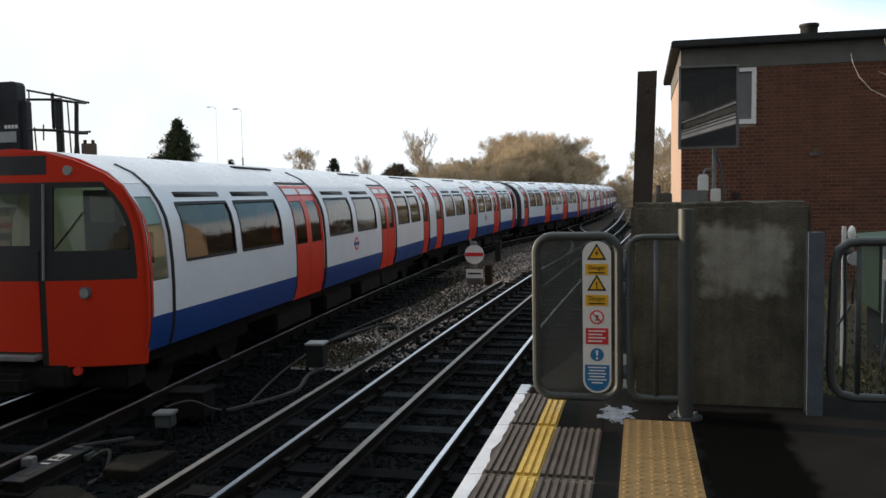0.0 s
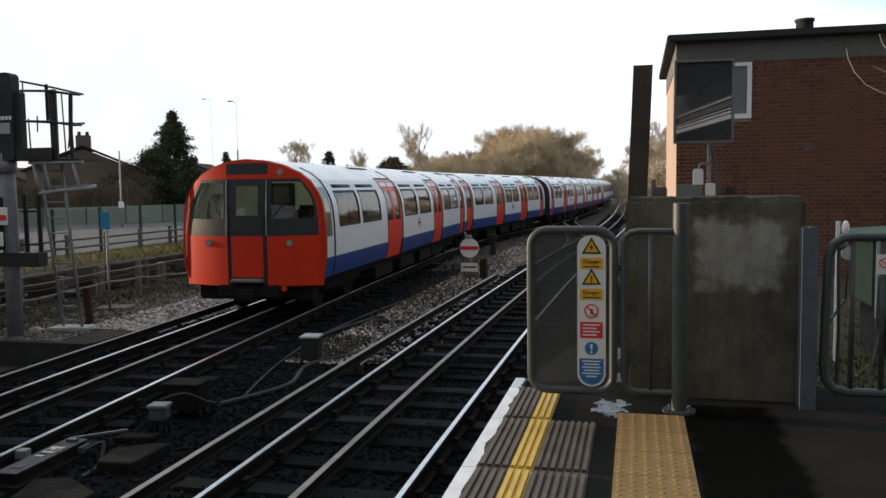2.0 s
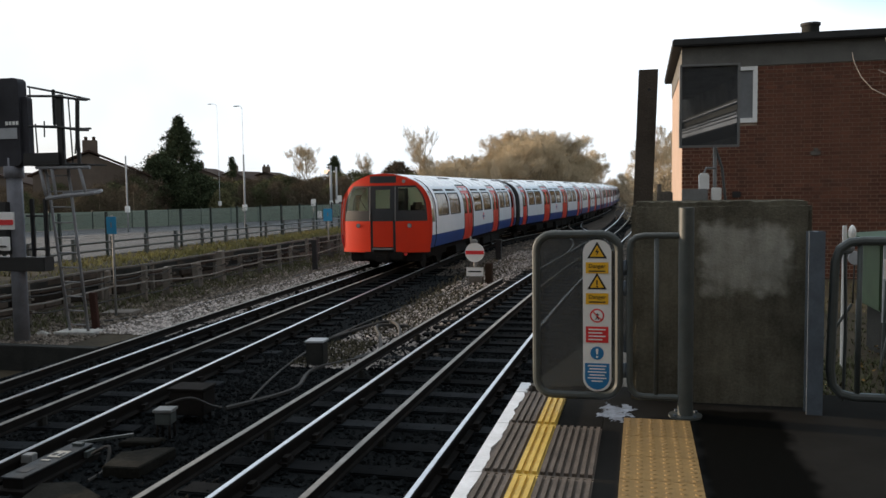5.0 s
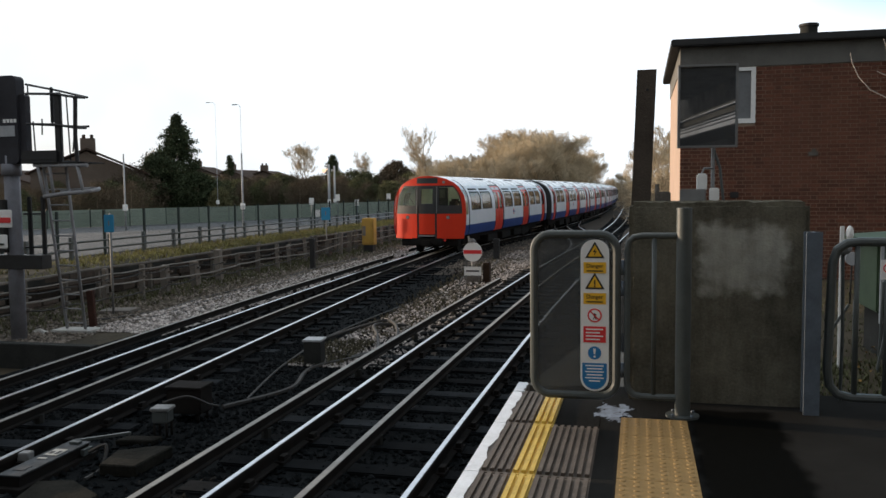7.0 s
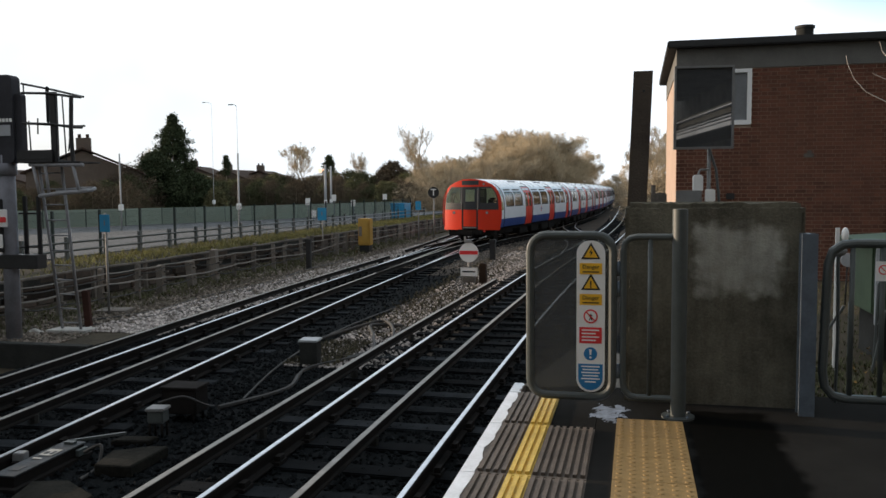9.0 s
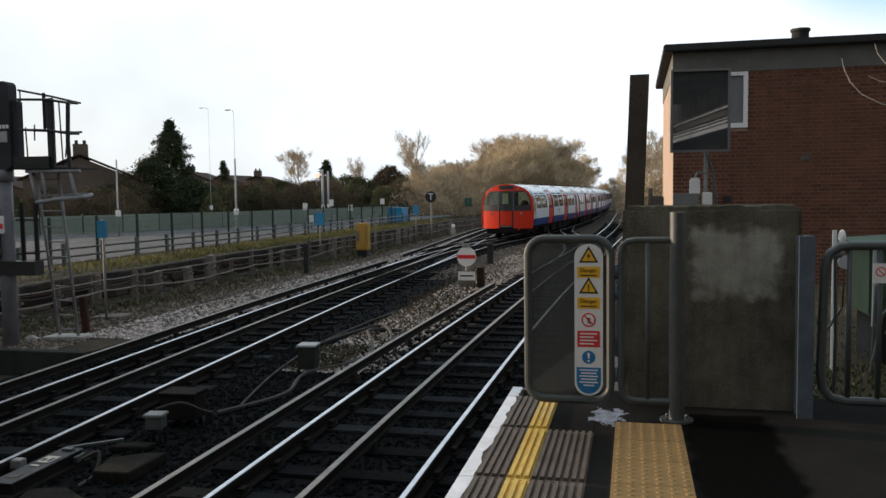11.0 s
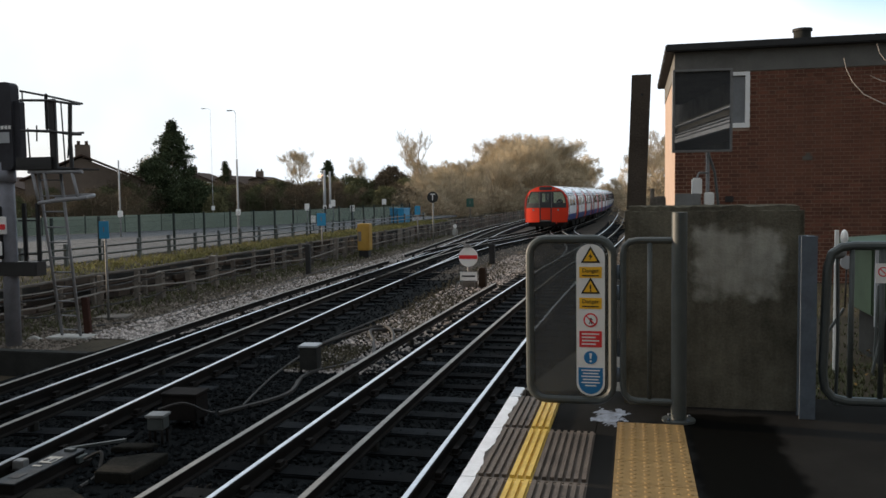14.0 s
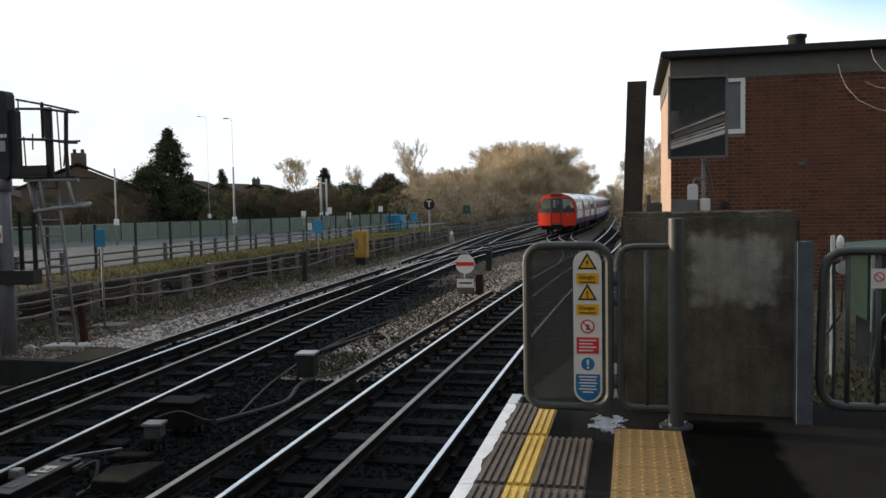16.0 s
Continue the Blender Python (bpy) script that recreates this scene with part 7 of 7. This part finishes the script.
bare_tree(28, 7.6, "slender bare tree beside the woods", 6, 3, 2, pose(ray_at(768, 96), 96, -0.5), 0.009, 0.7)
bare_tree(24, 7.2, "bare tree beside the conifer", 6, 3, 3, pose(ray_at(272, 78), 78, -0.5), 0.009, 0.8)

leafy("conifer", "tall dark conifer with uneven outline", pose(ray_at(317, 70), 70, -0.5), 36000, 2.3, 2.3, 9.2, M_CONIFER, SPIRE, 0.15, 3, sigma=0.17, up=0.5)
leafy("conifer", "small dark pointed conifer", pose(ray_at(409, 110), 110, -0.5), 6000, 0.95, 0.95, 7.2, M_CONIFER, POINT, 0.18, 5, sigma=0.16, up=0.6)
leafy("conifer", "dark evergreen behind the bare tree", pose(ray_at(590, 112), 112, -0.5), 7000, 1.35, 1.35, 7.0, M_CONIFER, POINT, 0.2, 6, sigma=0.2, up=0.5)
leafy("evergreen_shrub", "large dark evergreen shrub beside the conifer", pose(ray_at(284, 66), 66, -0.6), 16000, 2.6, 2.3, 5.6, M_CONIFER, ROUND, 0.16, 12)
leafy("evergreen_shrub", "rounded dark evergreen shrub beside the conifer", pose(ray_at(352, 66), 66, -0.6), 13000, 2.3, 2.1, 3.6, M_CONIFER, ROUND, 0.16, 13)
leafy("evergreen_shrub", "broad brown green shrub at the foot of the bare tree", pose(ray_at(702, 92), 92, -0.6), 15000, 2.4, 2.4, 5.3, M_BRAMBLE, ROUND, 0.2, 14)
green = leafy("evergreen_shrub", "dark evergreen shrub in the gardens", pose(ray_at(262, 68), 68, -0.5), 8500, 2.7, 2.4, 4.0, M_SHRUB, ROUND, 0.17, 8)
brown = leafy("thicket", "tangled brown leafless shrub in the gardens", pose(ray_at(232, 60), 60, -0.5), 8000, 2.5, 2.3, 4.0, M_BRAMBLE, ROUND, 0.3, 9, 0.06, 0.3, 0.5, "tangle of bare brown twigs")
olive = leafy("evergreen_shrub", "pale olive garden shrub", pose(ray_at(470, 92), 92, -0.5), 9000, 1.8, 1.7, 3.4, M_OLIVE, ROUND, 0.17, 10)
thicket = leafy("thicket", "tangled brown undergrowth at the edge of the woods", pose(ray_at(760, 86), 86, BED), 7500, 3.4, 2.6, 2.6, M_BRUSHWOOD, ROUND, 0.4, 15, 0.045, 0.35, 0.6, "tangle of bare brown twigs")
brush = random.Random(3)
px = 4.0
while px < 740:
    for row in range(2):
        y = (50 if px < 240 else 68 if px < 400 else 84) + 9 * row + brush.uniform(-4, 5)
        rise = 0.012 if px < 140 else 0.022 if px < 260 else 0.02 if px < 400 else 0.019 if px < 560 else 0.021
        h = (rise * y + 2.0) * (brush.uniform(0.7, 0.95) if row == 0 else brush.uniform(0.9, 1.12))
        kind = brush.choice((green, brown, brown, olive) if px > 360 else (green, green, brown, brown))
        stand(kind, px + brush.uniform(-6, 6), y, -0.55, h, brush.uniform(0.75, 1.05))
    px += 19 if px < 240 else 15
saplings = leafy("thicket", "dense bare saplings filling the woods", pose(ray_at(790, 112), 112, BED), 9500, 2.6, 2.4, 6.0, M_TWIG, ROUND, 0.6, 16, 0.02, 0.5, 1.2, "haze of bare upright twigs")
px = 748.0
while px < 1046:
    for row in range(2):
        y = 100 + (px - 748) * 0.25 + 22 * row + brush.uniform(-5, 6)
        if ray_at(px, y) < TRAIN_LINE.at(TRAIN_LINE.s_of_y(y))[0] - 5:
            stand(saplings, px + brush.uniform(-5, 5), y, BED, wood_height(px, y) * brush.uniform(0.55, 0.78), brush.uniform(0.9, 1.3))
    px += 14
for px, y, h in ((800, 92, 6.2), (808, 94, 5.4), (822, 96, 6.6), (872, 108, 6.4), (880, 112, 7.5), (1000, 140, 8.0)):
    bare_tree(int(px), h, "slender pale birch at the edge of the woods", 4, 3, 4, pose(ray_at(px, y), y, BED), 0.009, 0.55)
px = 752.0
while px < 1050:
    y = 84 + (px - 752) * 0.26 + brush.uniform(-3, 8)
    if ray_at(px, y) < TRAIN_LINE.at(TRAIN_LINE.s_of_y(y))[0] - 6:
        stand(thicket, px, y, BED, brush.uniform(1.8, 3.6), brush.uniform(0.9, 1.2))
    px += 13
for px, y, h in [(1050, 190, 3.8), (1072, 240, 3.8), (1092, 200, 3.6), (1110, 160, 3.4), (1140, 110, 3.6), (1172, 80, 3.4), (1195, 60, 3.2)]:
    stand(thicket, px, y, BED, h, 0.9)

# unseen shrubs added behind the brick building to brown the train windows' reflections
for k in range(9):
    c = copy_thing(brown, pose(5.5 + 0.25 * k + brush.uniform(-0.8, 0.8), 27 + 4.5 * k, -0.4, 0, 0, brush.uniform(0, 360)))
    c.scale = (1.0, 1.0, brush.uniform(0.8, 0.95))


# ---- houses, lamps ----
def house(x, y, w, d, eave, ridge, label, turn=0):
    t = thing("house", pose(x, y, -0.5, 0, 0, turn), label, "house", "houses")
    bm = bmesh.new()
    box(bm, -w / 2, w / 2, -d / 2, d / 2, 0, eave)
    plate(bm, [(-w / 2, -d / 2, eave), (w / 2, -d / 2, eave), (0, -d / 2, ridge - 0.15)], d)
    part("wall", bm, M_RENDER, t, "brick and render walls")
    for s in (-1, 1):
        bm = bmesh.new()
        plate(bm, [(0, -d / 2 - 0.3, ridge), (s * (w / 2 + 0.35), -d / 2 - 0.3, eave - 0.1), (s * (w / 2 + 0.35), d / 2 + 0.3, eave - 0.1), (0, d / 2 + 0.3, ridge)], 0.14, (0, 0, 1))
        part("roof", bm, M_ROOFTILE, t, "brown tiled roof slope")
    bm = bmesh.new()
    box(bm, -0.55, 0.55, -d / 2 + 0.6, -d / 2 + 1.3, ridge - 0.7, ridge + 0.95, 0.03)
    ch = part("chimney", bm, M_RENDER, t, "brick chimney stack")
    for x2 in (-0.3, 0.3):
        bm = bmesh.new()
        disc(bm, (x2, -d / 2 + 0.95, ridge + 0.95), (0, 0, 1), 0.13, 0.3, 8)
        part("chimney_pot", bm, M_ROOFTILE, ch, "clay pot")
    for wx in (-w * 0.28, w * 0.28):
        for wz in (0.9, 3.3):
            if wz + 1.2 < eave + 0.3:
                bm = bmesh.new()
                box(bm, wx - 0.65, wx + 0.65, -d / 2 - 0.06, -d / 2 + 0.02, wz, wz + 1.2)
                wn_ = part("window", bm, M_SIGNWHITE, t, "white window frame")
                bm = bmesh.new()
                box(bm, wx - 0.55, wx + 0.55, -d / 2 - 0.075, -d / 2 - 0.062, wz + 0.1, wz + 1.1)
                part("pane", bm, M_TDARK, wn_, "dark glass")


house(ray_at(168, 62), 62, 8.4, 9, 3.7, 5.6, "brown roofed house with a chimney behind the road", 31)
house(ray_at(365, 115), 115, 8, 8, 4.3, 5.9, "distant brown roofed house among trees", 10)
house(ray_at(432, 118), 118, 8, 8, 3.9, 5.4, "distant brown roofed house beside the conifer", -5)
house(ray_at(480, 122), 122, 8, 8, 3.9, 5.3, "distant house half hidden by shrubs", 8)
house(ray_at(40, 70), 70, 9, 9, 3.0, 4.3, "brown roofed house behind the signal", 4)


def street_lamp(px, y, h, arm, label, r=0.07):
    x = ray_at(px, y)
    t = thing("street_lamp", pose(x, y, -0.5), label, "street lamp", "street lamps")
    bm = bmesh.new()
    tube(bm, [(0, 0, 0), (0, 0, min(h, 4.2))], r, 8, True, r * 0.8)
    # upper column hair-thin, glare put into its shape: washed out by the sky
    if h > 6:
        tube(bm, [(0, 0, 4.2), (0, 0, h)], 0.01, 6, True, 0.008)
    part("lamp_column", bm, M_PALEMETAL, t, "pale steel column")
    bm = bmesh.new()
    box(bm, -0.11, 0.11, -0.11, 0.11, 1.1, 1.45, 0.03)
    part("service_box", bm, M_SIGNWHITE, t, "pale box on the column")
    if arm:
        bm = bmesh.new()
        tube(bm, [(0, 0, h - 0.05), (-arm * 0.4, 0, h + 0.1), (-arm, 0, h + 0.12)], 0.012, 6)
        part("lamp_arm", bm, M_GALV, t, "curved arm")
        bm = bmesh.new()
        box(bm, -arm - 0.3, -arm, -0.07, 0.07, h + 0.09, h + 0.14, 0.02)
        part("lantern", bm, M_GALV, t, "pale lantern")
    return t


street_lamp(430, 42, 6.75, 0.2, "tall slim pale street lamp behind the fence", 0.06)
street_lamp(386, 62, 9.3, 0.5, "tall thin street lamp far beyond the fence", 0.02)
street_lamp(222, 40, 4.2, 0.0, "slim pale lamp column in front of the house", 0.05)
lit = street_lamp(583, 62, 5.25, 0.0, "pale grey pole with a lit lamp beyond the fence", 0.12)
street_lamp(593, 66, 4.4, 0.0, "pale grey pole beyond the fence", 0.1)
bm = bmesh.new()
disc(bm, (-0.36, -0.12, 3.72), (0, -1, 0), 0.16, 0.08, 14)
tube(bm, [(0, 0, 3.85), (-0.36, -0.05, 3.72)], 0.03, 6)
part("lit_lamp", bm, glow("lit amber lamp", (1.0, 0.62, 0.4), 1.2), lit, "small glowing amber lamp")
for px, y, z in ((552, 50, 0.9), (562, 47, 0.2), (632, 56, 0.7), (598, 54, 1.1), (688, 60, 1.1)):
    t = thing("road_sign", pose(ray_at(px, y), y, -0.5), "small pale road sign beyond the fence", "sign", "road signs")
    bm = bmesh.new()
    tube(bm, [(0, 0, 0), (0, 0, z + 0.7)], 0.03, 6)
    part("sign_pole", bm, M_GALV, t, "thin pole")
    bm = bmesh.new()
    box(bm, -0.17, 0.17, -0.05, -0.03, z + 0.3, z + 0.75, 0.01)
    part("sign_plate", bm, M_SIGNWHITE, t, "pale plate")

# another train standing far down the line
far_train = copy_thing(rear_car, pose(*(lambda q: (q[0], q[1], RAIL))(NEAR_LINE.at(NEAR_LINE.s_of_y(255))[:2]), 0, 0, 3))
tagged(far_train, "distant red fronted train far down the line", "train car", "far train")

# ---- the station behind the camera: a canopy, and unseen blocks added for shade ----
canopy = thing("platform_canopy", pose(0, 0, 0), "flat station canopy with white fascia behind the camera, and an added one opposite", "canopy", kind="structure")
# the second roof, over the opposite platform, is unseen and added for shade
for x0, x1 in ((4.2, 7.0), (-15.5, -8.6)):
    bm = bmesh.new()
    box(bm, x0, x1, -70, 2.5, 3.3, 3.55)
    part("canopy_roof", bm, M_DARKCONC, canopy, "dark canopy roof")
    for z, deep in ((2.98, 0.1), (3.11, 0.05), (3.2, 0.025), (3.44, 0.03)):
        bm = bmesh.new()
        box(bm, x0 - 0.1 if x0 > -5 else x1, x0 if x0 > -5 else x1 + 0.1, -70, 2.5, z, z + deep)
        part("canopy_fascia", bm, M_CANOPYBOARD, canopy, "pale grey fascia board")
    for k in range(7):
        bm = bmesh.new()
        tube(bm, [((x0 + x1) / 2 - 1, -5 - 9 * k, -0.2), ((x0 + x1) / 2 - 1, -5 - 9 * k, 3.3)], 0.12, 10)
        part("canopy_column", bm, M_GREYPAINT, canopy, "round column")
# backs the canopy in the mirror; height added to shade the platform
bm = bmesh.new()
box(bm, 7.0, 7.4, -70, 5.0, -0.1, 6.0)
tagged(part("wall_station", bm, M_CONCRETE), "grimy concrete station wall along the platform, kept tall for shade", "wall", kind="structure")
bm = bmesh.new()
box(bm, -15.5, -8.65, -70, 2.0, -1.2, -0.0)
tagged(part("platform", bm, M_ASPHALT), "opposite station platform", "platform", kind="structure")
# unseen slab added behind the camera to shade the near ground
bm = bmesh.new()
box(bm, -30, 12, -22, -8.5, 5.35, 9.0)
tagged(part("shade_slab", bm, M_CONCRETE), "unseen slab added to shade the platform and darken the mirror", "bridge", kind="structure")

# unseen block added to shade the train's nose; beige for the train windows
bm = bmesh.new()
box(bm, -21.0, -16.6, 8.3, 14.5, -1.0, 4.6)
tagged(part("shade_wall", bm, mat("beige of the added block", (0.6, 0.43, 0.29), (0.48, 0.34, 0.23), rough=0.9, scale=1, fine=12)), "unseen block added to shade the front of the train", "wall", kind="structure")

# ---- bricks of the building, laid last ----
def brick_mesh(w, name="brick"):
    bm = bmesh.new()
    box(bm, 0, w, 0, 0.1, 0, 0.061)
    return mesh_of(bm, name, M_BRICK)


STRETCH, HEADER = brick_mesh(0.21), brick_mesh(0.098)
bv, bf, count = [], [], 0
rb = random.Random(5)
for c in range(70):
    z = 3.846 - 0.075 * (c + 1)
    if z < -0.35:
        break
    # stretchers and headers in turn
    x, k = BX0 - (0.165 if c % 2 else 0.0), 0
    while x < 8.2:
        w = 0.21 if k % 2 == 0 else 0.098
        x0, x1 = max(x, BX0), x + w
        if z + 0.061 > WZL and z < WZH:
            if x0 < WX0 < x1:
                x1 = WX0 - 0.004
            elif x0 < WX1 < x1:
                x0 = WX1 + 0.004
        if x1 - x0 > 0.02 and not (x0 < WX1 and x1 > WX0 and z + 0.061 > WZL and z < WZH):
            dy = rb.uniform(-0.002, 0.002)
            if x0 == x and x1 == x + w and 2.2 < x < 4.6 and 1.4 < z < 3.3 and count < 300:
                ob = new("brick", STRETCH if k % 2 == 0 else HEADER)
                ob.parent = building
                ob.matrix_basis = pose(x0, BY0 + dy, z)
                count += 1
            else:
                b = len(bv)
                bv += [(a, e, g) for g in (z, z + 0.061) for e in (BY0 + dy, BY0 + 0.1) for a in (x0, x1)]
                bf += [tuple(b + n for n in q) for q in ((0, 2, 3, 1), (4, 5, 7, 6), (0, 1, 5, 4), (2, 6, 7, 3), (0, 4, 6, 2), (1, 3, 7, 5))]
        x += w + 0.014
        k += 1
tagged(raw("brickwork", bv, bf, M_BRICKJ, building), "dark red bricks", kind="stuff")


motions()
